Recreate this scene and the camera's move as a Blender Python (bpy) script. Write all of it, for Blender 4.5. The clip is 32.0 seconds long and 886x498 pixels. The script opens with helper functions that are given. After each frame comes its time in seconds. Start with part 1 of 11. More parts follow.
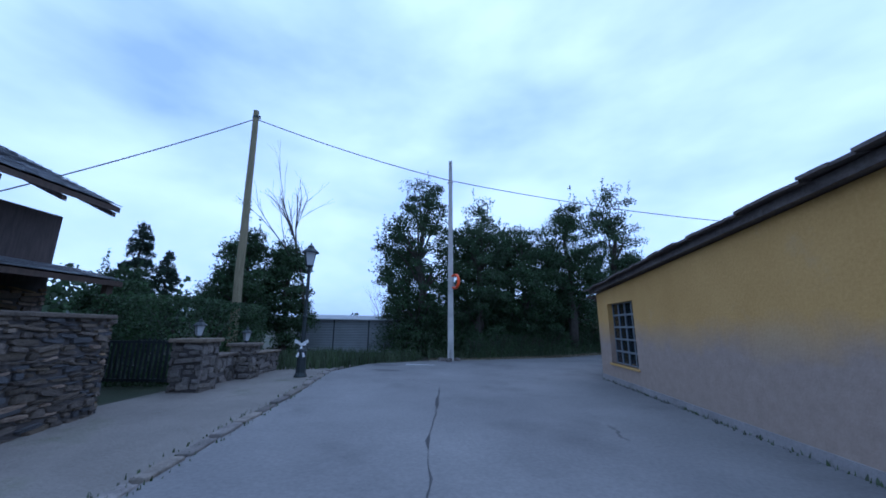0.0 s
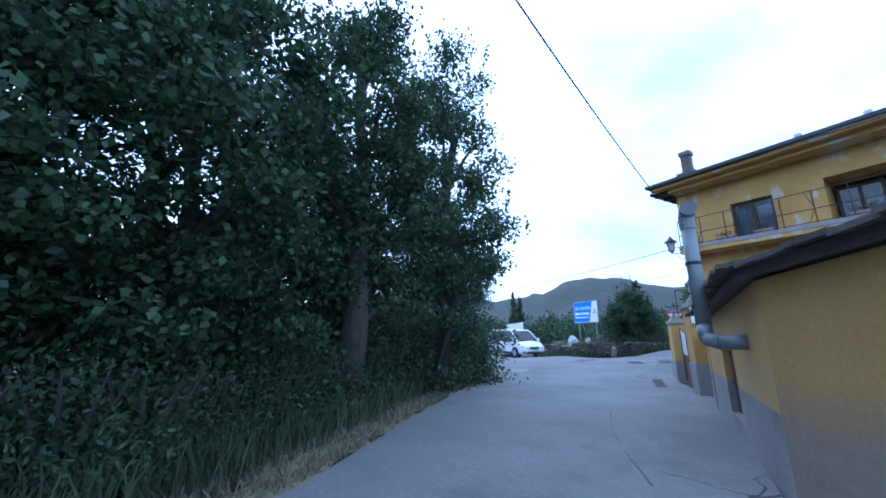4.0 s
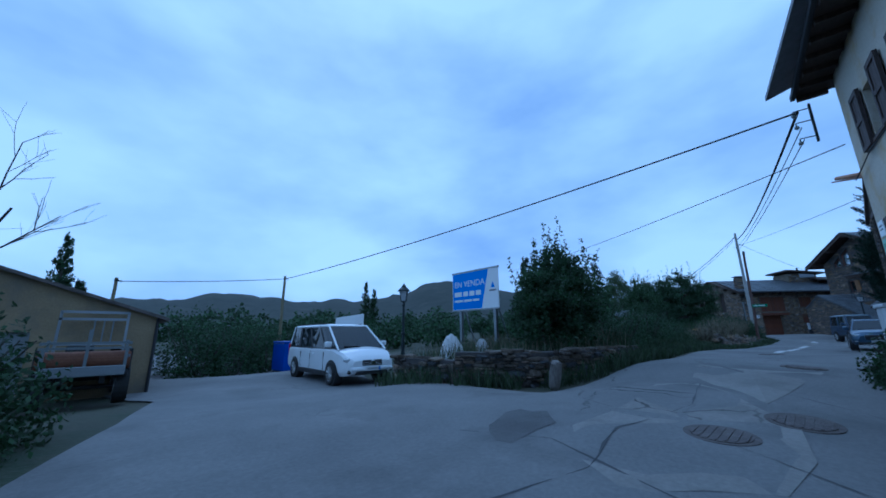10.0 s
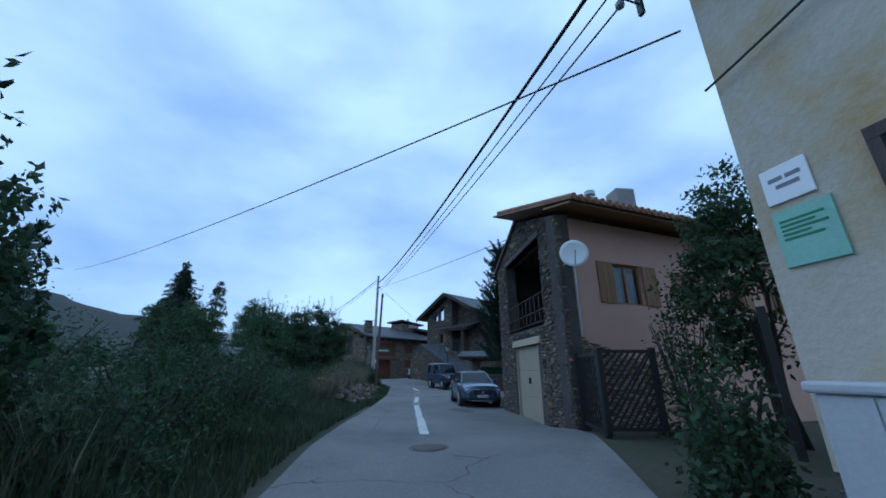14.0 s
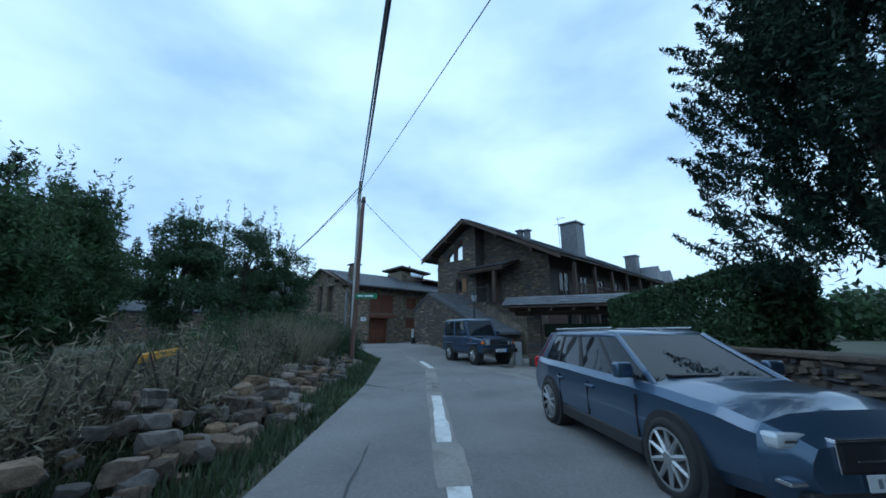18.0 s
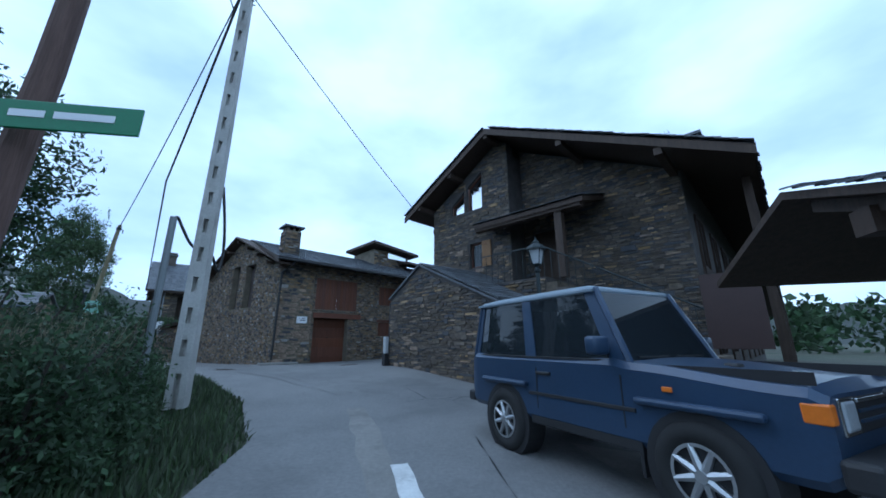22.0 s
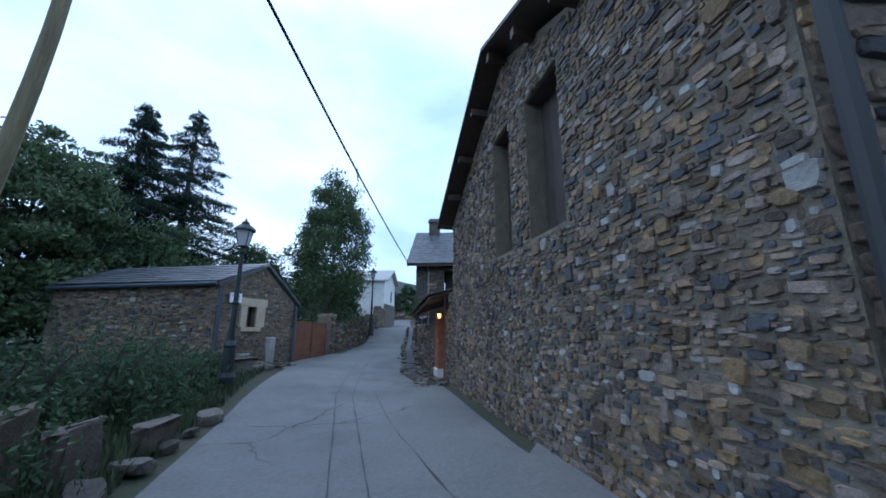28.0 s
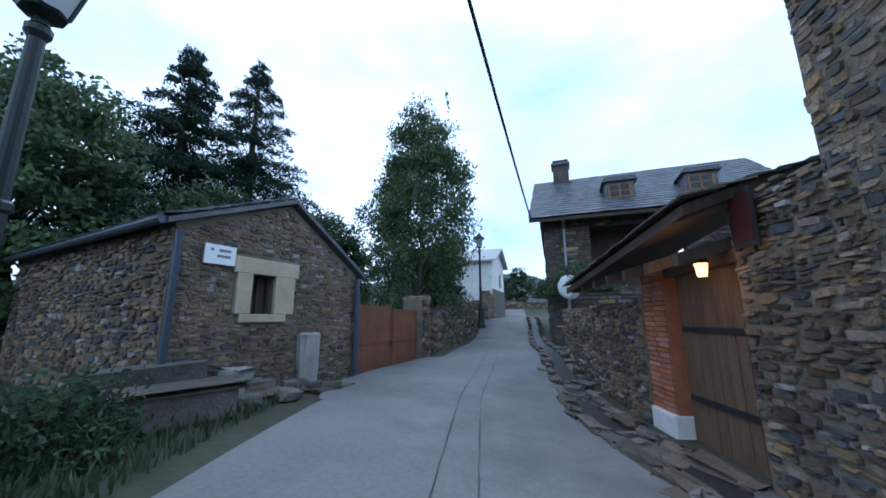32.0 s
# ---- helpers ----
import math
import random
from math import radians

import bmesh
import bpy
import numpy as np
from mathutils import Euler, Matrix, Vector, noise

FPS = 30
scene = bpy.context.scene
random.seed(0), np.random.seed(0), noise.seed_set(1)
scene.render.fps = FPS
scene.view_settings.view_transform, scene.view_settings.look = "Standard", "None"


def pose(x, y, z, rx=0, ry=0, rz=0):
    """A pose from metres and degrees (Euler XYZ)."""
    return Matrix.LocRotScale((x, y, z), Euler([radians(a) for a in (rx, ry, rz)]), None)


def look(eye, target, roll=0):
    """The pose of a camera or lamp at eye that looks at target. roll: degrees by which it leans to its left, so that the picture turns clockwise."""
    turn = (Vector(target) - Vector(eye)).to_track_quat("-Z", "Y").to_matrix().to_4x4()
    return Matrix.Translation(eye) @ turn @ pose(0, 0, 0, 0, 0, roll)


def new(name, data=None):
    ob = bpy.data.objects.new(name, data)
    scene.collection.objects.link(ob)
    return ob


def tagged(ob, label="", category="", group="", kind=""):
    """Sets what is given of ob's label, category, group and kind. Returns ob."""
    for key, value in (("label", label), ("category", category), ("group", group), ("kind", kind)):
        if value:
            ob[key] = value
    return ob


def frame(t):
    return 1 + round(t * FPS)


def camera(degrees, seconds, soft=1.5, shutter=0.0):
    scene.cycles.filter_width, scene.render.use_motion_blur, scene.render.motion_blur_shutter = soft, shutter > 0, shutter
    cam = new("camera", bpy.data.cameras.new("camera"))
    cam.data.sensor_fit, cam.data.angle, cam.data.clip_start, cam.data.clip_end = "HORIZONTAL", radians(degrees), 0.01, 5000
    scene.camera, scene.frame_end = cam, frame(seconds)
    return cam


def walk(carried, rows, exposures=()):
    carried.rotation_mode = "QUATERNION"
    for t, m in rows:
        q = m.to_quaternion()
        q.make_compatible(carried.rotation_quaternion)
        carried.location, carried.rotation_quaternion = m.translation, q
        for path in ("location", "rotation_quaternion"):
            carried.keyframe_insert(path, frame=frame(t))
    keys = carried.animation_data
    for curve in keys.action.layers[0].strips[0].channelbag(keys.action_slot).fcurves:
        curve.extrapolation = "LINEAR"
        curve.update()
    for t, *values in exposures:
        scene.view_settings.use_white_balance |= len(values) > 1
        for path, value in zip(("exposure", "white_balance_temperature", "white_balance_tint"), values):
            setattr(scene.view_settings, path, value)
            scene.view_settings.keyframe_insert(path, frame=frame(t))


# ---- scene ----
cam = camera(102.5, 32.0, soft=1.7)
# seconds, place, heading, pitch, lean
PATH = [
    (0.0, 4.58, -2.13, 1.28, 20.0, 11.6, -0.2),
    (0.5, 3.90, -0.53, 1.25, 19.3, 11.1, 0.0),
    (1.0, 3.23, 1.13, 1.22, 17.0, 12.0, -0.1),
    (1.5, 2.62, 2.88, 1.23, 14.5, 12.5, 0.0),
    (2.0, 2.21, 4.69, 1.24, 9.6, 12.7, -0.1),
    (2.5, 2.15, 6.56, 1.22, 2.5, 11.8, -0.5),
    (3.0, 2.39, 8.35, 1.23, -6.0, 13.0, -0.2),
    (3.5, 2.99, 10.16, 1.23, -13.5, 12.6, -0.1),
    (4.0, 3.65, 11.80, 1.22, -21.1, 12.5, -0.1),
    (4.5, 4.33, 13.26, 1.21, -29.4, 13.3, -0.1),
    (6.5, 7.99, 17.04, 1.29, -47.7, 12.2, -0.0),
    (7.0, 8.61, 17.80, 1.28, -46.5, 12.1, -0.1),
    (7.5, 9.20, 18.58, 1.26, -45.0, 11.9, -0.0),
    (8.0, 9.76, 19.43, 1.23, -43.5, 12.1, 0.2),
    (8.5, 10.36, 20.30, 1.17, -43.0, 11.6, 0.3),
    (9.0, 10.84, 21.07, 1.13, -42.9, 11.2, 0.5),
    (9.5, 11.32, 21.82, 1.11, -42.8, 11.6, 0.4),
    (10.0, 11.82, 22.48, 1.11, -43.1, 12.6, 0.5),
    (10.5, 12.44, 23.08, 1.10, -46.2, 13.7, 0.4),
    (11.0, 13.35, 23.56, 1.12, -52.5, 14.4, 0.2),
    (11.5, 14.46, 23.87, 1.18, -62.7, 15.8, 0.6),
    (12.0, 15.55, 24.15, 1.23, -72.8, 15.0, 0.5),
    (12.5, 16.68, 24.33, 1.33, -81.6, 14.3, -0.2),
    (13.0, 17.90, 24.35, 1.40, -90.1, 15.7, 0.3),
    (13.5, 19.05, 24.33, 1.50, -94.9, 16.2, -0.1),
    (14.0, 20.38, 24.36, 1.63, -95.9, 18.0, -0.1),
    (14.5, 21.77, 24.34, 1.75, -95.8, 16.8, 0.0),
    (16.5, 28.33, 24.26, 1.68, -97.8, 12.4, 0.2),
    (17.0, 29.93, 24.26, 1.66, -97.2, 12.1, 0.0),
    (17.5, 31.48, 24.23, 1.60, -96.4, 11.9, 0.2),
    (18.0, 33.09, 24.27, 1.57, -95.7, 12.3, 0.2),
    (18.5, 34.72, 24.28, 1.53, -95.0, 12.6, 0.2),
    (19.0, 36.42, 24.31, 1.51, -95.9, 13.1, 0.2),
    (19.5, 37.97, 24.33, 1.51, -98.4, 12.9, 0.3),
    (20.0, 39.42, 24.25, 1.52, -100.0, 12.9, 0.4),
    (20.5, 40.75, 24.10, 1.51, -100.8, 13.5, 0.2),
    (21.0, 42.07, 23.95, 1.51, -101.4, 13.9, 0.1),
    (21.5, 43.54, 23.79, 1.53, -100.7, 14.0, 0.1),
    (22.0, 45.04, 23.78, 1.54, -98.5, 14.0, 0.1),
    (22.5, 46.70, 23.82, 1.58, -95.3, 14.1, -0.0),
    (23.0, 48.22, 23.81, 1.58, -91.8, 13.8, 0.2),
    (23.5, 49.76, 24.05, 1.62, -88.2, 13.9, 0.3),
    (24.0, 51.17, 24.47, 1.68, -84.0, 14.5, 0.3),
    (24.5, 52.50, 24.91, 1.75, -79.1, 14.2, 0.4),
    (25.0, 53.71, 25.54, 1.86, -74.9, 14.4, -0.1),
    (25.5, 54.75, 26.13, 1.93, -71.5, 14.2, -0.3),
    (26.0, 55.66, 26.70, 1.98, -68.0, 13.8, -0.3),
    (26.5, 56.51, 27.28, 2.02, -64.8, 13.8, -0.4),
    (28.5, 60.31, 30.13, 1.98, -55.5, 10.9, -0.2),
    (29.0, 61.19, 30.87, 1.93, -55.5, 10.4, -0.0),
    (29.5, 61.97, 31.59, 1.89, -54.4, 10.4, -0.2),
    (30.0, 62.69, 32.27, 1.86, -52.6, 10.5, -0.1),
    (30.5, 63.29, 32.96, 1.86, -47.6, 10.5, 0.1),
    (31.0, 63.71, 33.61, 1.86, -42.8, 10.5, 0.3),
    (31.5, 64.00, 34.12, 1.84, -40.4, 10.3, 0.3),
    (32.0, 64.07, 34.39, 1.86, -40.4, 10.4, 0.3),
]
EXPOSURES = [(0.0, -0.35, 4650, 22), (2.0, -0.4, 4650, 22), (3.0, 0.2, 4700, 20), (4.5, 0.75, 4600, 18), (7.0, -0.15, 4300, 13), (9.0, -0.62, 4120, 10), (11.0, -1.0, 4250, 9), (13.0, -0.6, 4500, 9), (14.5, -0.6, 4850, 9),
             (17.0, -0.3, 5200, 3), (19.0, -0.3, 4800, 7), (22.0, -0.05, 4950, 10), (26.0, 0.15, 4750, 13), (29.0, 0.12, 5200, 15), (32.0, 0.3, 5200, 15)]
walk(cam, [(t, pose(x, y, z, 90.8 + p, l, h)) for t, x, y, z, h, p, l in PATH], EXPOSURES)

# ---- sky and light ----
world = bpy.data.worlds.new("overcast_sky")
scene.world = world
world.use_nodes = True
wn, wl = world.node_tree.nodes, world.node_tree.links
for n in list(wn):
    wn.remove(n)
sky = wn.new("ShaderNodeTexSky")
sky.sky_type, sky.sun_disc = "NISHITA", False
sky.sun_elevation, sky.sun_rotation = radians(48), radians(20)
sky_dim = wn.new("ShaderNodeVectorMath")
sky_dim.operation = "SCALE"
sky_dim.inputs["Scale"].default_value = 0.10
wl.new(sky.outputs["Color"], sky_dim.inputs[0])
wco = wn.new("ShaderNodeTexCoord")
wmap = wn.new("ShaderNodeMapping")
wmap.inputs["Scale"].default_value = (1.0, 1.0, 2.2)
wl.new(wco.outputs["Generated"], wmap.inputs["Vector"])
wno = wn.new("ShaderNodeTexNoise")
wno.inputs["Scale"].default_value, wno.inputs["Detail"].default_value, wno.inputs["Roughness"].default_value = 1.9, 5.0, 0.48
wl.new(wmap.outputs["Vector"], wno.inputs["Vector"])
wra = wn.new("ShaderNodeValToRGB")
wra.color_ramp.elements[0].position, wra.color_ramp.elements[0].color = 0.30, (0.60, 0.80, 1.04, 1)
wra.color_ramp.elements[1].position, wra.color_ramp.elements[1].color = 0.62, (1.25, 1.44, 1.50, 1)
wl.new(wno.outputs["Fac"], wra.inputs["Fac"])
wmix = wn.new("ShaderNodeMix")
wmix.data_type = "RGBA"
wmix.inputs["Factor"].default_value = 0.86
wl.new(sky_dim.outputs["Vector"], wmix.inputs[6])
wl.new(wra.outputs["Color"], wmix.inputs[7])
wbg = wn.new("ShaderNodeBackground")
wbg.inputs["Strength"].default_value = 1.0
wl.new(wmix.outputs[2], wbg.inputs["Color"])
wout = wn.new("ShaderNodeOutputWorld")
wl.new(wbg.outputs["Background"], wout.inputs["Surface"])
sun = new("sun", bpy.data.lights.new("sun", "SUN"))
sun.data.energy, sun.data.angle, sun.data.color = 0.4, radians(30), (1.0, 0.96, 0.9)
sun.matrix_world = look((0, 0, 60), (-14, -38, 15))

# ---- materials ----
def nodes_of(name):
    m = bpy.data.materials.new(name)
    m.use_nodes = True
    return m, m.node_tree.nodes, m.node_tree.links, m.node_tree.nodes["Principled BSDF"]


def stuff_mat(name, dark, light, scale=4.0, rough=0.85, bump=0.3, fine=40.0, metal=0.0, stain=None, stain_scale=0.6, stain_at=(0.5, 0.7),
              vary="", amount=0.5, stretch=(1, 1, 1), transl=0.0, bump_scale=None):
    """A surface of two colours in noise at two sizes, with relief, stains of their own shape, and a change from piece to piece."""
    m, nn, ll, bs = nodes_of(name)
    co = nn.new("ShaderNodeTexCoord")
    mp = nn.new("ShaderNodeMapping")
    mp.inputs["Scale"].default_value = stretch
    ll.new(co.outputs["Object"], mp.inputs["Vector"])
    vec = mp.outputs["Vector"]
    if vary == "object":
        oi = nn.new("ShaderNodeObjectInfo")
        ad = nn.new("ShaderNodeVectorMath")
        ad.operation = "ADD"
        ll.new(vec, ad.inputs[0])
        ll.new(oi.outputs["Location"], ad.inputs[1])
        vec = ad.outputs["Vector"]

    def noise_at(s, detail=6.0, r=0.6):
        t = nn.new("ShaderNodeTexNoise")
        t.inputs["Scale"].default_value, t.inputs["Detail"].default_value, t.inputs["Roughness"].default_value = s, detail, r
        ll.new(vec, t.inputs["Vector"])
        return t.outputs["Fac"]
    big, small = noise_at(scale), noise_at(fine, 4.0)
    av = nn.new("ShaderNodeMath")
    av.operation = "MULTIPLY_ADD"
    ll.new(small, av.inputs[0])
    av.inputs[1].default_value = 0.45
    sc = nn.new("ShaderNodeMath")
    sc.operation = "MULTIPLY"
    ll.new(big, sc.inputs[0])
    sc.inputs[1].default_value = 0.75
    ll.new(sc.outputs[0], av.inputs[2])
    ra = nn.new("ShaderNodeValToRGB")
    ra.color_ramp.elements[0].position, ra.color_ramp.elements[0].color = 0.38, (*dark, 1)
    ra.color_ramp.elements[1].position, ra.color_ramp.elements[1].color = 0.78, (*light, 1)
    ll.new(av.outputs[0], ra.inputs["Fac"])
    col = ra.outputs["Color"]
    if vary:
        if vary == "object":
            rnd = oi.outputs["Random"]
        else:
            ge = nn.new("ShaderNodeNewGeometry")
            rnd = ge.outputs["Random Per Island"]
        hs = nn.new("ShaderNodeHueSaturation")
        ll.new(col, hs.inputs["Color"])
        vr = nn.new("ShaderNodeMapRange")
        vr.inputs[3].default_value, vr.inputs[4].default_value = 1 - amount, 1 + amount
        ll.new(rnd, vr.inputs[0])
        ll.new(vr.outputs[0], hs.inputs["Value"])
        w2 = nn.new("ShaderNodeMath")
        w2.operation = "FRACT"
        m7 = nn.new("ShaderNodeMath")
        m7.operation = "MULTIPLY"
        m7.inputs[1].default_value = 7.31
        ll.new(rnd, m7.inputs[0])
        ll.new(m7.outputs[0], w2.inputs[0])
        hr = nn.new("ShaderNodeMapRange")
        hr.inputs[3].default_value, hr.inputs[4].default_value = 0.5 - 0.03 * amount, 0.5 + 0.008 * amount
        ll.new(w2.outputs[0], hr.inputs[0])
        ll.new(hr.outputs[0], hs.inputs["Hue"])
        sr = nn.new("ShaderNodeMapRange")
        sr.inputs[3].default_value, sr.inputs[4].default_value = 1 - 0.8 * amount, 1 + 0.3 * amount
        ll.new(w2.outputs[0], sr.inputs[0])
        ll.new(sr.outputs[0], hs.inputs["Saturation"])
        col = hs.outputs["Color"]
    if stain:
        st = noise_at(stain_scale, 8.0, 0.65)
        sm = nn.new("ShaderNodeMapRange")
        sm.inputs[1].default_value, sm.inputs[2].default_value = stain_at
        ll.new(st, sm.inputs[0])
        mx = nn.new("ShaderNodeMix")
        mx.data_type = "RGBA"
        ll.new(sm.outputs[0], mx.inputs["Factor"])
        ll.new(col, mx.inputs[6])
        mx.inputs[7].default_value = (*stain, 1)
        col = mx.outputs[2]
    ll.new(col, bs.inputs["Base Color"])
    bs.inputs["Roughness"].default_value, bs.inputs["Metallic"].default_value = rough, metal
    if transl:
        bs.inputs["Specular IOR Level"].default_value = 0.2
        tr = nn.new("ShaderNodeBsdfTranslucent")
        ll.new(col, tr.inputs["Color"])
        ms = nn.new("ShaderNodeMixShader")
        ms.inputs[0].default_value = transl
        ll.new(bs.outputs[0], ms.inputs[1])
        ll.new(tr.outputs[0], ms.inputs[2])
        ll.new(ms.outputs[0], nn["Material Output"].inputs["Surface"])
    if bump:
        bu = nn.new("ShaderNodeBump")
        bu.inputs["Strength"].default_value, bu.inputs["Distance"].default_value = bump, 0.02
        ll.new(small if bump_scale is None else noise_at(bump_scale), bu.inputs["Height"])
        ll.new(bu.outputs[0], bs.inputs["Normal"])
    return m


def plain_mat(name, colour, rough=0.5, metal=0.0, coat=0.0, emit=0.0, dirt=0.25):
    m = stuff_mat(name, tuple(c * (1 - dirt) for c in colour), colour, 1.3, rough, 0.06, 30.0, metal)
    bs = m.node_tree.nodes["Principled BSDF"]
    bs.inputs["Coat Weight"].default_value = coat
    if emit:
        bs.inputs["Emission Color"].default_value, bs.inputs["Emission Strength"].default_value = (*colour, 1), emit
    return m


def glass_mat(name, colour=(0.9, 0.95, 1.0), rough=0.03, mix=0.25, gloss=1.0):
    m, nn, ll, bs = nodes_of(name)
    bs.inputs["Base Color"].default_value = (0.02, 0.025, 0.03, 1)
    bs.inputs["Roughness"].default_value = rough
    bs.inputs["Specular IOR Level"].default_value = gloss
    tr = nn.new("ShaderNodeBsdfTransparent")
    tr.inputs["Color"].default_value = (*colour, 1)
    ms = nn.new("ShaderNodeMixShader")
    ms.inputs[0].default_value = mix
    ll.new(bs.outputs[0], ms.inputs[1])
    ll.new(tr.outputs[0], ms.inputs[2])
    ll.new(ms.outputs[0], nn["Material Output"].inputs["Surface"])
    return m


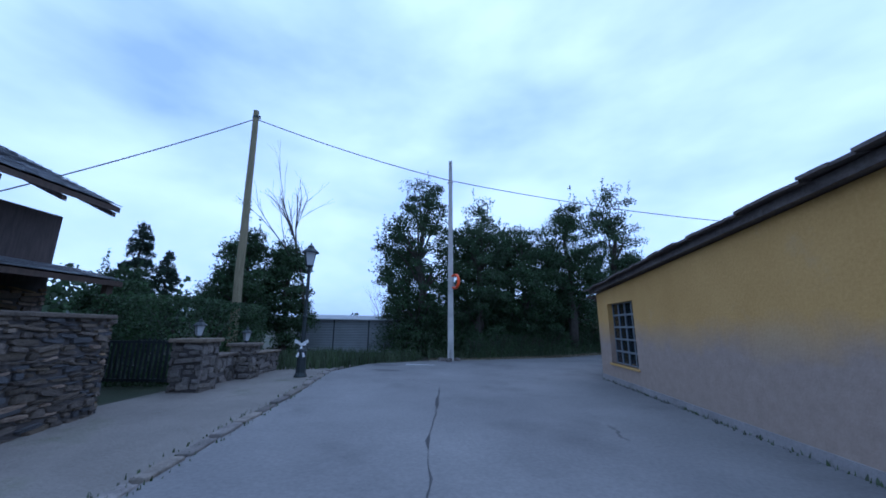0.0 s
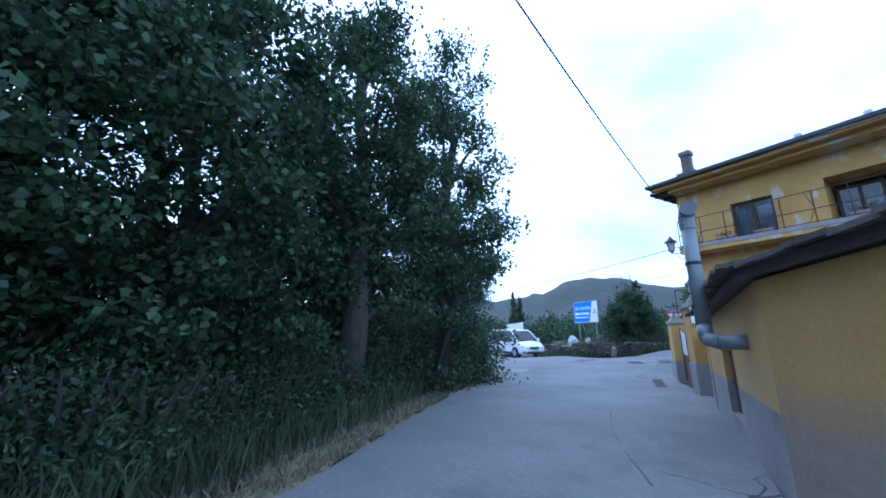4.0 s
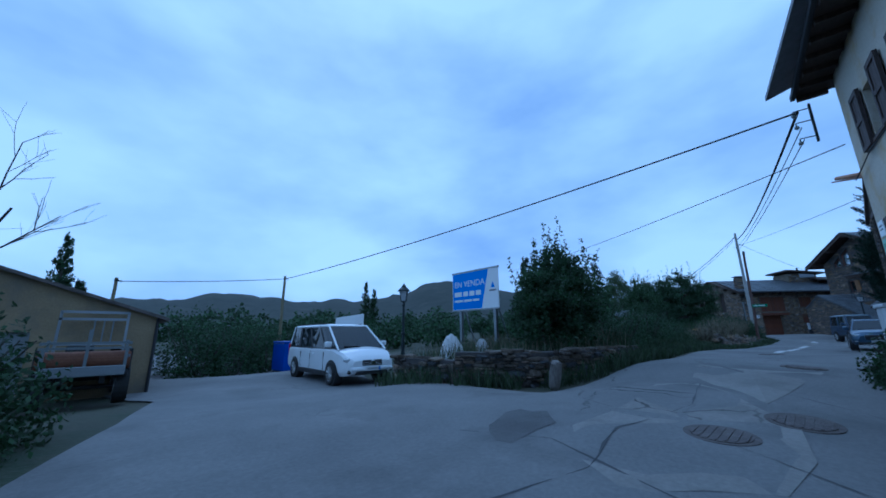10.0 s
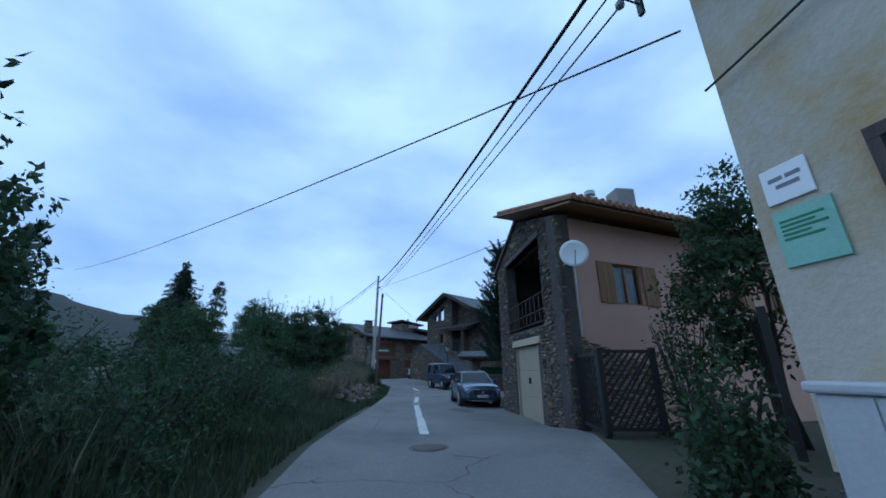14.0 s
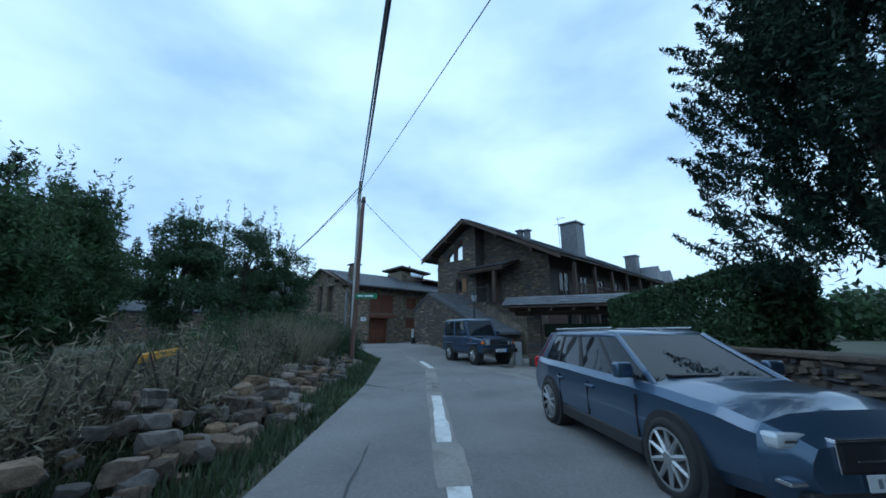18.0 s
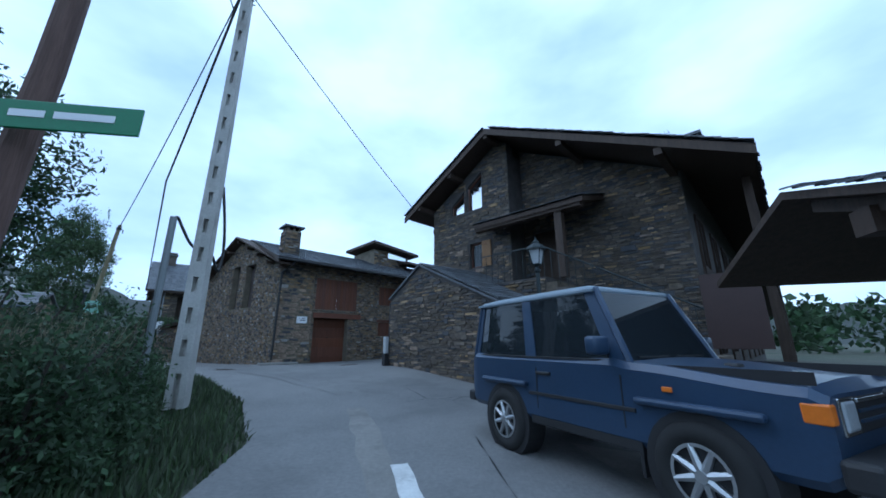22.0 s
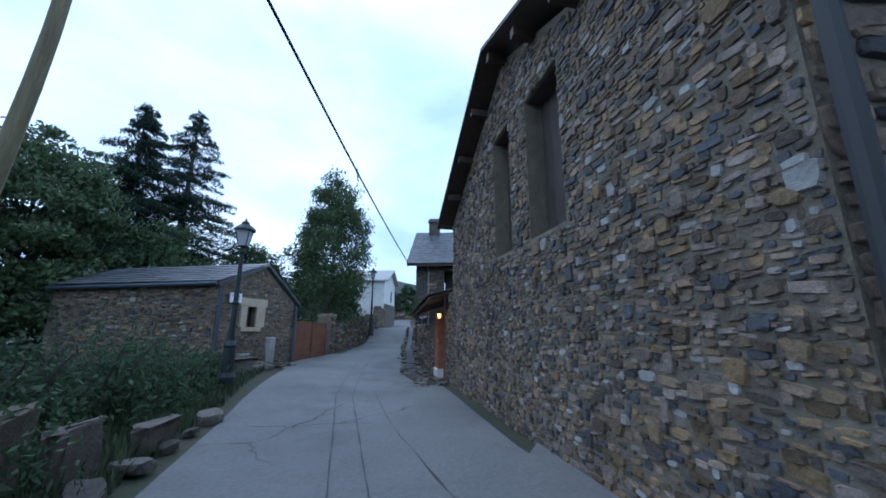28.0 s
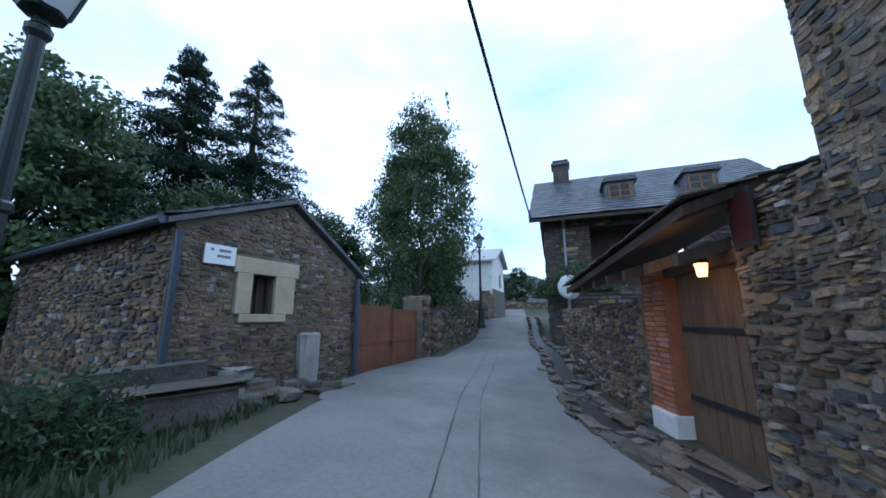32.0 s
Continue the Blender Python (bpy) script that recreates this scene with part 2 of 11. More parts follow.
M = dict(
    concrete=stuff_mat("road_concrete", (0.115, 0.115, 0.115), (0.215, 0.212, 0.205), 0.35, 0.9, 0.5, 22.0, stain=(0.085, 0.085, 0.085), stain_scale=0.5, stain_at=(0.52, 0.80)),
    apron=stuff_mat("pale_concrete", (0.16, 0.155, 0.145), (0.27, 0.26, 0.24), 0.5, 0.92, 0.5, 18.0, stain=(0.11, 0.105, 0.10), stain_scale=0.8, stain_at=(0.5, 0.78)),
    dark_patch=stuff_mat("damp_asphalt", (0.065, 0.063, 0.062), (0.115, 0.112, 0.11), 2.0, 0.8, 0.6, 60.0),
    earth=stuff_mat("earth_and_weeds", (0.03, 0.034, 0.02), (0.09, 0.08, 0.055), 0.5, 0.95, 0.8, 9.0, stain=(0.022, 0.036, 0.014), stain_scale=0.25, stain_at=(0.42, 0.62)),
    gravel=stuff_mat("dusty_gravel", (0.12, 0.11, 0.095), (0.22, 0.205, 0.18), 0.8, 0.95, 0.9, 30.0, stain=(0.09, 0.10, 0.05), stain_scale=0.7, stain_at=(0.55, 0.75)),
    verge=stuff_mat("dry_verge", (0.17, 0.12, 0.06), (0.34, 0.24, 0.12), 1.5, 0.95, 0.8, 24.0),
    ochre=stuff_mat("ochre_render", (0.40, 0.235, 0.06), (0.55, 0.345, 0.11), 0.7, 0.9, 0.35, 25.0, stain=(0.42, 0.33, 0.21), stain_scale=0.55, stain_at=(0.56, 0.80)),
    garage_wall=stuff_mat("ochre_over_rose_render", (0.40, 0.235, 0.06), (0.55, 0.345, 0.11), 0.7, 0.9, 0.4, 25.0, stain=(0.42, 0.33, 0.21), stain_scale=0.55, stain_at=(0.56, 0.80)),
    store_wall=stuff_mat("ochre_over_grey_rose_render", (0.38, 0.225, 0.06), (0.53, 0.335, 0.11), 0.7, 0.9, 0.4, 25.0, stain=(0.40, 0.31, 0.20), stain_scale=0.6, stain_at=(0.54, 0.78)),
    grey_render=stuff_mat("grey_cement_render", (0.20, 0.19, 0.19), (0.34, 0.32, 0.31), 0.7, 0.93, 0.5, 20.0, stain=(0.14, 0.13, 0.13), stain_scale=0.8, stain_at=(0.5, 0.75)),
    farm_render=stuff_mat("dull_farm_render", (0.20, 0.155, 0.085), (0.31, 0.245, 0.145), 0.6, 0.92, 0.4, 18.0, stain=(0.16, 0.14, 0.11), stain_scale=0.7, stain_at=(0.5, 0.72)),
    straw_soil=stuff_mat("straw_covered_soil", (0.10, 0.085, 0.052), (0.25, 0.205, 0.125), 5.0, 0.95, 0.8, 40.0),
    cream=stuff_mat("peeling_cream_render", (0.40, 0.37, 0.29), (0.56, 0.52, 0.43), 0.5, 0.92, 0.5, 18.0, stain=(0.40, 0.27, 0.08), stain_scale=0.8, stain_at=(0.48, 0.70)),
    gold=stuff_mat("golden_render", (0.37, 0.215, 0.055), (0.52, 0.325, 0.105), 0.6, 0.9, 0.4, 22.0, stain=(0.47, 0.42, 0.34), stain_scale=1.3, stain_at=(0.545, 0.60)),
    pink=stuff_mat("salmon_render", (0.50, 0.31, 0.24), (0.60, 0.39, 0.30), 0.8, 0.9, 0.25, 30.0),
    white_wall=stuff_mat("whitewash", (0.55, 0.55, 0.53), (0.75, 0.75, 0.72), 0.8, 0.9, 0.3, 20.0, stain=(0.4, 0.38, 0.34), stain_scale=0.7, stain_at=(0.55, 0.8)),
    mortar=stuff_mat("earthy_mortar", (0.10, 0.086, 0.064), (0.215, 0.185, 0.138), 3.0, 0.95, 0.8, 30.0),
    dark_mortar=stuff_mat("dark_joints", (0.045, 0.042, 0.04), (0.10, 0.09, 0.085), 3.0, 0.95, 0.8, 30.0),
    stone=stuff_mat("brown_schist", (0.074, 0.052, 0.032), (0.255, 0.184, 0.112), 3.0, 0.9, 1.0, 28.0, vary="object", amount=0.62),
    stone_j=stuff_mat("brown_schist_joined", (0.074, 0.052, 0.032), (0.255, 0.184, 0.112), 3.0, 0.9, 1.0, 28.0, vary="island", amount=0.62),
    slab=stuff_mat("grey_schist", (0.059, 0.049, 0.038), (0.168, 0.136, 0.10), 4.0, 0.88, 0.9, 34.0, vary="object", amount=0.36),
    slab_j=stuff_mat("grey_schist_joined", (0.059, 0.049, 0.038), (0.168, 0.136, 0.10), 4.0, 0.88, 0.9, 34.0, vary="island", amount=0.36),
    stone_b=stuff_mat("rusty_brown_schist", (0.115, 0.080, 0.045), (0.37, 0.262, 0.15), 2.4, 0.9, 0.9, 24.0, vary="island", amount=0.5),
    stone_o=stuff_mat("ochre_schist", (0.125, 0.083, 0.047), (0.30, 0.20, 0.112), 3.0, 0.9, 0.9, 28.0, vary="island", amount=0.35),
    stone_p=stuff_mat("pale_quartz_stone", (0.2025, 0.195, 0.1848), (0.36, 0.3525, 0.3311), 3.0, 0.9, 0.7, 28.0, vary="island", amount=0.2),
    stone_d=stuff_mat("dark_slaty_schist", (0.035, 0.036, 0.042), (0.09, 0.092, 0.10), 3.0, 0.8, 0.8, 28.0, vary="island", amount=0.35),
    rubble=stuff_mat("grey_rubble", (0.08, 0.072, 0.063), (0.21, 0.187, 0.16), 4.0, 0.9, 0.9, 26.0, vary="object", amount=0.4),
    dressed=stuff_mat("dressed_sandstone", (0.36, 0.30, 0.21), (0.50, 0.43, 0.32), 3.0, 0.9, 0.5, 25.0),
    slate=stuff_mat("slate_roof", (0.055, 0.06, 0.07), (0.13, 0.14, 0.155), 4.0, 0.45, 0.4, 30.0, vary="island", amount=0.3),
    tile=stuff_mat("old_dark_tiles", (0.06, 0.05, 0.045), (0.17, 0.14, 0.12), 3.0, 0.85, 0.6, 24.0, vary="island", amount=0.4),
    pale_sheet=stuff_mat("pale_fibre_sheet", (0.30, 0.30, 0.29), (0.5, 0.5, 0.48), 2.0, 0.8, 0.4, 18.0, stretch=(1, 9, 1)),
    clay=stuff_mat("clay_tiles", (0.20, 0.11, 0.07), (0.36, 0.22, 0.14), 3.0, 0.85, 0.5, 24.0, vary="island", amount=0.35),
    brick=stuff_mat("red_brick", (0.26, 0.085, 0.04), (0.42, 0.16, 0.075), 5.0, 0.88, 0.6, 40.0, vary="object", amount=0.25),
    dark_wood=stuff_mat("dark_stained_timber", (0.025, 0.016, 0.011), (0.075, 0.048, 0.032), 3.0, 0.7, 0.4, 20.0, stretch=(6, 6, 0.6)),
    shutter_wood=stuff_mat("grey_brown_shutter_wood", (0.034, 0.026, 0.024), (0.09, 0.068, 0.06), 3.0, 0.75, 0.4, 20.0, stretch=(6, 6, 0.6)),
    door_wood=stuff_mat("brown_door_planks", (0.075, 0.045, 0.026), (0.17, 0.105, 0.062), 3.0, 0.75, 0.4, 20.0, stretch=(6, 6, 0.6)),
    red_wood=stuff_mat("red_brown_varnished_boards", (0.082, 0.03, 0.0145), (0.15, 0.056, 0.027), 2.5, 0.5, 0.3, 22.0, stretch=(8, 8, 0.5), vary="object", amount=0.16),
    honey_wood=stuff_mat("honey_shutter_wood", (0.186, 0.09, 0.03), (0.2728, 0.15, 0.054), 2.5, 0.55, 0.3, 22.0, stretch=(8, 8, 0.5)),
    pole_wood=stuff_mat("weathered_pole_wood", (0.11, 0.095, 0.05), (0.25, 0.22, 0.13), 3.0, 0.85, 0.5, 20.0, stretch=(7, 7, 0.4)),
    red_pole=stuff_mat("creosoted_pole_wood", (0.07, 0.04, 0.0315), (0.154, 0.096, 0.0765), 3.0, 0.85, 0.5, 20.0, stretch=(7, 7, 0.4)),
    bark=stuff_mat("bark", (0.03, 0.027, 0.022), (0.085, 0.075, 0.062), 5.0, 0.95, 1.0, 20.0, stretch=(3, 3, 0.8)),
    pale_bark=stuff_mat("pale_dead_bark", (0.14, 0.12, 0.10), (0.28, 0.25, 0.21), 5.0, 0.95, 0.8, 20.0),
    pole_conc=stuff_mat("pole_concrete", (0.34, 0.335, 0.31), (0.52, 0.51, 0.48), 2.0, 0.85, 0.35, 30.0, stain=(0.26, 0.24, 0.21), stain_scale=1.2, stain_at=(0.52, 0.72)),
    leaf=stuff_mat("dark_green_leaves", (0.022, 0.045, 0.021), (0.070, 0.122, 0.052), 0.8, 0.75, 0.0, 6.0, vary="island", amount=0.4, transl=0.22),
    leaf2=stuff_mat("willow_leaves", (0.028, 0.055, 0.027), (0.085, 0.138, 0.066), 0.8, 0.75, 0.0, 6.0, vary="island", amount=0.35, transl=0.25),
    leaf_birch=stuff_mat("pale_birch_leaves", (0.045, 0.078, 0.033), (0.12, 0.18, 0.08), 0.8, 0.75, 0.0, 6.0, vary="island", amount=0.4, transl=0.28),
    leaf3=stuff_mat("birch_leaves", (0.03, 0.06, 0.0228), (0.09, 0.147, 0.0646), 0.8, 0.75, 0.0, 6.0, vary="island", amount=0.4, transl=0.28),
    needle=stuff_mat("dark_needles", (0.0091, 0.0221, 0.0144), (0.026, 0.052, 0.0304), 0.8, 0.65, 0.0, 6.0, vary="island", amount=0.35, transl=0.1),
    grass=stuff_mat("green_weeds", (0.034, 0.052, 0.026), (0.10, 0.138, 0.068), 0.5, 0.85, 0.0, 5.0, vary="island", amount=0.4, transl=0.2),
    dry_grass=stuff_mat("dry_seed_grass", (0.11, 0.10, 0.062), (0.26, 0.235, 0.155), 0.6, 0.8, 0.0, 5.0, vary="island", amount=0.35, transl=0.2),
    hill=stuff_mat("wooded_hillside", (0.012, 0.018, 0.015), (0.034, 0.042, 0.032), 0.05, 0.95, 0.0, 0.5, stain=(0.045, 0.05, 0.038), stain_scale=0.02, stain_at=(0.55, 0.68)),
    black=plain_mat("black_cable", (0.02, 0.02, 0.022), 0.6),
    iron=plain_mat("dark_green_iron", (0.03, 0.04, 0.042), 0.5, 0.4),
    grey_iron=plain_mat("grey_painted_steel", (0.22, 0.24, 0.25), 0.5, 0.2),
    blue_pipe=plain_mat("slate_blue_steel", (0.07, 0.09, 0.12), 0.45, 0.3),
    zinc=plain_mat("zinc", (0.35, 0.37, 0.39), 0.4, 0.8),
    maroon=plain_mat("maroon_sheet_steel", (0.08, 0.017, 0.018), 0.55, 0.1),
    gate_brown=plain_mat("dark_brown_sheet_steel", (0.055, 0.03, 0.026), 0.5, 0.1),
    rust=stuff_mat("rusty_corten", (0.09, 0.035, 0.018), (0.20, 0.085, 0.04), 2.0, 0.8, 0.4, 25.0),
    beige_door=plain_mat("beige_sheet_door", (0.36, 0.32, 0.24), 0.55, 0.0, dirt=0.14),
    white=plain_mat("white_enamel", (0.78, 0.79, 0.80), 0.35),
    cabinet=plain_mat("pale_grey_cabinet", (0.52, 0.54, 0.56), 0.5),
    frost=plain_mat("milky_lamp_glass", (0.42, 0.44, 0.46), 0.25, dirt=0.08),
    warm=plain_mat("lit_lamp_glass", (1.0, 0.50, 0.13), 0.3, emit=3.0),
    signblue=plain_mat("sign_blue", (0.01, 0.20, 0.78), 0.4, dirt=0.05),
    signwhite=plain_mat("sign_white", (0.80, 0.82, 0.84), 0.4, dirt=0.05),
    signgreen=plain_mat("sign_green", (0.02, 0.20, 0.08), 0.4),
    signred=plain_mat("sign_red", (0.60, 0.02, 0.02), 0.4),
    pale_green=plain_mat("pale_green_board", (0.30, 0.55, 0.44), 0.5),
    orange=plain_mat("orange_plastic", (0.85, 0.10, 0.015), 0.4),
    yellow=plain_mat("yellow_paint", (0.72, 0.36, 0.02), 0.45),
    binblue=plain_mat("blue_plastic", (0.012, 0.06, 0.42), 0.4),
    ink=plain_mat("grey_lettering", (0.20, 0.22, 0.25), 0.6),
    road_paint=stuff_mat("worn_white_paint", (0.45, 0.45, 0.44), (0.68, 0.68, 0.66), 3.0, 0.8, 0.3, 30.0, stain=(0.33, 0.33, 0.32), stain_scale=4.0, stain_at=(0.52, 0.70)),
    cast_iron=stuff_mat("cast_iron_cover", (0.07, 0.055, 0.05), (0.14, 0.12, 0.11), 6.0, 0.7, 0.6, 50.0, metal=0.3),
    glass=glass_mat("window_glass", mix=0.55),
    car_glass=glass_mat("car_glass", (0.30, 0.35, 0.38), 0.02, 0.12, 0.4),
    mirror=plain_mat("mirror_glass", (0.8, 0.82, 0.84), 0.04, 1.0, dirt=0.1),
    curtain=stuff_mat("pale_curtain", (0.45, 0.46, 0.48), (0.66, 0.67, 0.68), 3.0, 0.9, 0.2, 20.0, stretch=(14, 14, 0.3)),
    # near-black: the shade of an unlit room put into a colour
    room_shade=plain_mat("painted_room_shade", (0.03, 0.03, 0.032), 0.9),
    van_white=plain_mat("white_car_paint", (0.80, 0.82, 0.84), 0.25, 0.0, 0.6, dirt=0.06),
    volvo_blue=plain_mat("steel_blue_car_paint", (0.06, 0.10, 0.165), 0.3, 0.55, 0.7, dirt=0.1),
    jeep_blue=plain_mat("faded_navy_car_paint", (0.028, 0.055, 0.11), 0.42, 0.1, 0.25, dirt=0.25),
    jeep_roof=plain_mat("faded_pale_blue_roof", (0.22, 0.27, 0.32), 0.45, 0.0, 0.2, dirt=0.2),
    tyre=plain_mat("tyre_rubber", (0.022, 0.022, 0.022), 0.85),
    rim=plain_mat("alloy_rim", (0.55, 0.56, 0.57), 0.3, 0.85),
    chrome=plain_mat("chrome", (0.75, 0.76, 0.78), 0.15, 1.0),
    trim=plain_mat("black_trim", (0.025, 0.025, 0.027), 0.55),
    headlight=plain_mat("clear_headlight", (0.62, 0.66, 0.70), 0.1, 0.3),
    amber=plain_mat("amber_lens", (0.75, 0.20, 0.02), 0.25),
    tail=plain_mat("red_lens", (0.45, 0.01, 0.012), 0.2),
    plate=plain_mat("plate_white", (0.72, 0.73, 0.74), 0.4),
    geranium=stuff_mat("red_geraniums", (0.25, 0.01, 0.015), (0.55, 0.03, 0.04), 3.0, 0.7, 0.0, 8.0, vary="island", amount=0.3),
    orange_cloth=plain_mat("orange_cloth", (0.75, 0.22, 0.03), 0.8),
    tarp=stuff_mat("white_tarpaulin", (0.5, 0.5, 0.5), (0.72, 0.72, 0.72), 2.0, 0.6, 0.4, 8.0),
)


def cracked(m, scale, width, cover):
    """Adds a broken net of fine cracks to a concrete."""
    nn, ll = m.node_tree.nodes, m.node_tree.links
    bs = nn["Principled BSDF"]
    src = bs.inputs["Base Color"].links[0].from_socket
    co = nn.new("ShaderNodeTexCoord")
    wob = nn.new("ShaderNodeTexNoise")
    wob.inputs["Scale"].default_value, wob.inputs["Detail"].default_value = 1.6, 5.0
    ll.new(co.outputs["Object"], wob.inputs["Vector"])
    mixv = nn.new("ShaderNodeVectorMath")
    mixv.operation = "MULTIPLY_ADD"
    ll.new(wob.outputs["Color"], mixv.inputs[0])
    mixv.inputs[1].default_value = (0.7, 0.7, 0.0)
    ll.new(co.outputs["Object"], mixv.inputs[2])
    vo = nn.new("ShaderNodeTexVoronoi")
    vo.feature = "DISTANCE_TO_EDGE"
    vo.inputs["Scale"].default_value = scale
    ll.new(mixv.outputs["Vector"], vo.inputs["Vector"])
    near = nn.new("ShaderNodeMapRange")
    near.inputs[1].default_value, near.inputs[2].default_value, near.inputs[3].default_value, near.inputs[4].default_value = width * 0.4, width, 1.0, 0.0
    ll.new(vo.outputs["Distance"], near.inputs[0])
    area = nn.new("ShaderNodeTexNoise")
    area.inputs["Scale"].default_value, area.inputs["Detail"].default_value = 0.22, 4.0
    ll.new(co.outputs["Object"], area.inputs["Vector"])
    cut = nn.new("ShaderNodeMapRange")
    cut.inputs[1].default_value, cut.inputs[2].default_value = cover, cover + 0.08
    ll.new(area.outputs["Fac"], cut.inputs[0])
    both = nn.new("ShaderNodeMath")
    both.operation = "MULTIPLY"
    ll.new(near.outputs[0], both.inputs[0])
    ll.new(cut.outputs[0], both.inputs[1])
    mx = nn.new("ShaderNodeMix")
    mx.data_type = "RGBA"
    ll.new(both.outputs[0], mx.inputs["Factor"])
    ll.new(src, mx.inputs[6])
    mx.inputs[7].default_value = (0.03, 0.03, 0.03, 1)
    ll.new(mx.outputs[2], bs.inputs["Base Color"])


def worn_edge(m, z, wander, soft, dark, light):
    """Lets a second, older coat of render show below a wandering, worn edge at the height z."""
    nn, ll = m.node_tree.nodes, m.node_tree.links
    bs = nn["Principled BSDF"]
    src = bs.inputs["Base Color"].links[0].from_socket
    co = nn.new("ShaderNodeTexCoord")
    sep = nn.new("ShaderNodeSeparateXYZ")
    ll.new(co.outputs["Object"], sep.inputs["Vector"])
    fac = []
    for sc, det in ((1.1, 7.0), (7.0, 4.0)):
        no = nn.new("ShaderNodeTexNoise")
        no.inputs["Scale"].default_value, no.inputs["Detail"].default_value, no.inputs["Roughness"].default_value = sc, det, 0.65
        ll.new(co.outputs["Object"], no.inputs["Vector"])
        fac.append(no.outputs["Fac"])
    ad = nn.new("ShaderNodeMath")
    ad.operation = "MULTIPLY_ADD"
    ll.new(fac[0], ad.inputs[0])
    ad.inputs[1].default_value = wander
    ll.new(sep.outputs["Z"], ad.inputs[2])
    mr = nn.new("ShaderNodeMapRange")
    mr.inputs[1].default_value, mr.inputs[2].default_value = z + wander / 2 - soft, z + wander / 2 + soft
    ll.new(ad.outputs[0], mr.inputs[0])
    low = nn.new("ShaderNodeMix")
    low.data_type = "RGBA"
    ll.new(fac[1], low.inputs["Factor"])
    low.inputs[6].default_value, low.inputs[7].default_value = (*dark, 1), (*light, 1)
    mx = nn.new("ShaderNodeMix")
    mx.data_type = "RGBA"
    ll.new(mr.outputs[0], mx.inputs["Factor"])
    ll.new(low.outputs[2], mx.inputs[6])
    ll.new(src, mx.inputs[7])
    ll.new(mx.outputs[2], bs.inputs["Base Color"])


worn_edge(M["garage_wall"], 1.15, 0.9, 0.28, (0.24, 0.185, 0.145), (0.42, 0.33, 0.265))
worn_edge(M["store_wall"], 0.7, 0.8, 0.25, (0.22, 0.175, 0.14), (0.38, 0.30, 0.24))
cracked(M["concrete"], 0.5, 0.008, 0.585)
cracked(M["apron"], 0.8, 0.012, 0.54)


# ---- building helpers ----
def part(name, bm, material, parent, label="", smooth=False):
    """Links a bmesh as one mesh object under a thing or a part."""
    me = bpy.data.meshes.new(name)
    bmesh.ops.recalc_face_normals(bm, faces=bm.faces[:])
    bm.to_mesh(me)
    bm.free()
    me.materials.append(M[material])
    if smooth:
        for p in me.polygons:
            p.use_smooth = True
    ob = new(name, me)
    ob.parent = parent
    if parent and parent.type == "EMPTY":
        ob.matrix_local = FACE[0]
    if label:
        ob["label"] = label
    return ob


FACE = [Matrix.Identity(4)]


def face(t, m=None):
    """Turns the next parts of the thing t to the frame m (its own frame, when none is given)."""
    FACE[0] = t.matrix_basis.inverted() @ m if m else Matrix.Identity(4)


def thing(name, m, label, category, group="", kind=""):
    ob = new(name)
    ob.matrix_world = m
    ob.empty_display_size = 0.2
    FACE[0] = Matrix.Identity(4)
    return tagged(ob, label, category, group, kind)


def along(a, b, z=0.0):
    """A frame at a whose x runs towards b, whose y runs into the wall and whose z is up."""
    d = Vector((b[0] - a[0], b[1] - a[1], 0)).normalized()
    m = Matrix.Identity(4)
    m.col[0][:3], m.col[1][:3], m.col[2][:3], m.col[3][:3] = d, Vector((-d.y, d.x, 0)), (0, 0, 1), (a[0], a[1], z)
    return m


def B():
    return bmesh.new()


def box(bm, x0, x1, y0, y1, z0, z1, bevel=0.0):
    vs = [bm.verts.new(p) for p in ((x0, y0, z0), (x1, y0, z0), (x1, y1, z0), (x0, y1, z0), (x0, y0, z1), (x1, y0, z1), (x1, y1, z1), (x0, y1, z1))]
    fs = [bm.faces.new([vs[i] for i in f]) for f in ((3, 2, 1, 0), (4, 5, 6, 7), (0, 1, 5, 4), (1, 2, 6, 5), (2, 3, 7, 6), (3, 0, 4, 7))]
    if bevel:
        es = list({e for f in fs for e in f.edges})
        bmesh.ops.bevel(bm, geom=es, offset=bevel, segments=2, affect="EDGES", profile=0.5)
    return bm


def cyl(bm, p0, p1, r0, r1=None, n=12):
    r1 = r0 if r1 is None else r1
    p0, p1 = Vector(p0), Vector(p1)
    q = (p1 - p0).to_track_quat("Z", "Y").to_matrix()
    a = [bm.verts.new(p0 + q @ Vector((r0 * math.cos(2 * math.pi * i / n), r0 * math.sin(2 * math.pi * i / n), 0))) for i in range(n)]
    b = [bm.verts.new(p1 + q @ Vector((r1 * math.cos(2 * math.pi * i / n), r1 * math.sin(2 * math.pi * i / n), 0))) for i in range(n)]
    for i in range(n):
        bm.faces.new((a[i], a[(i + 1) % n], b[(i + 1) % n], b[i]))
    bm.faces.new(a[::-1])
    bm.faces.new(b)
    return bm


def tube(bm, pts, r, n=6):
    for p, q in zip(pts[:-1], pts[1:]):
        cyl(bm, p, q, r, r, n)
    return bm


def prism(bm, pts, y0, y1):
    """A polygon of (x, z) points, drawn out from y0 to y1."""
    a = [bm.verts.new((x, y0, z)) for x, z in pts]
    b = [bm.verts.new((x, y1, z)) for x, z in pts]
    bm.faces.new(a)
    bm.faces.new(b[::-1])
    for i in range(len(pts)):
        j = (i + 1) % len(pts)
        bm.faces.new((a[i], b[i], b[j], a[j]))
    return bm


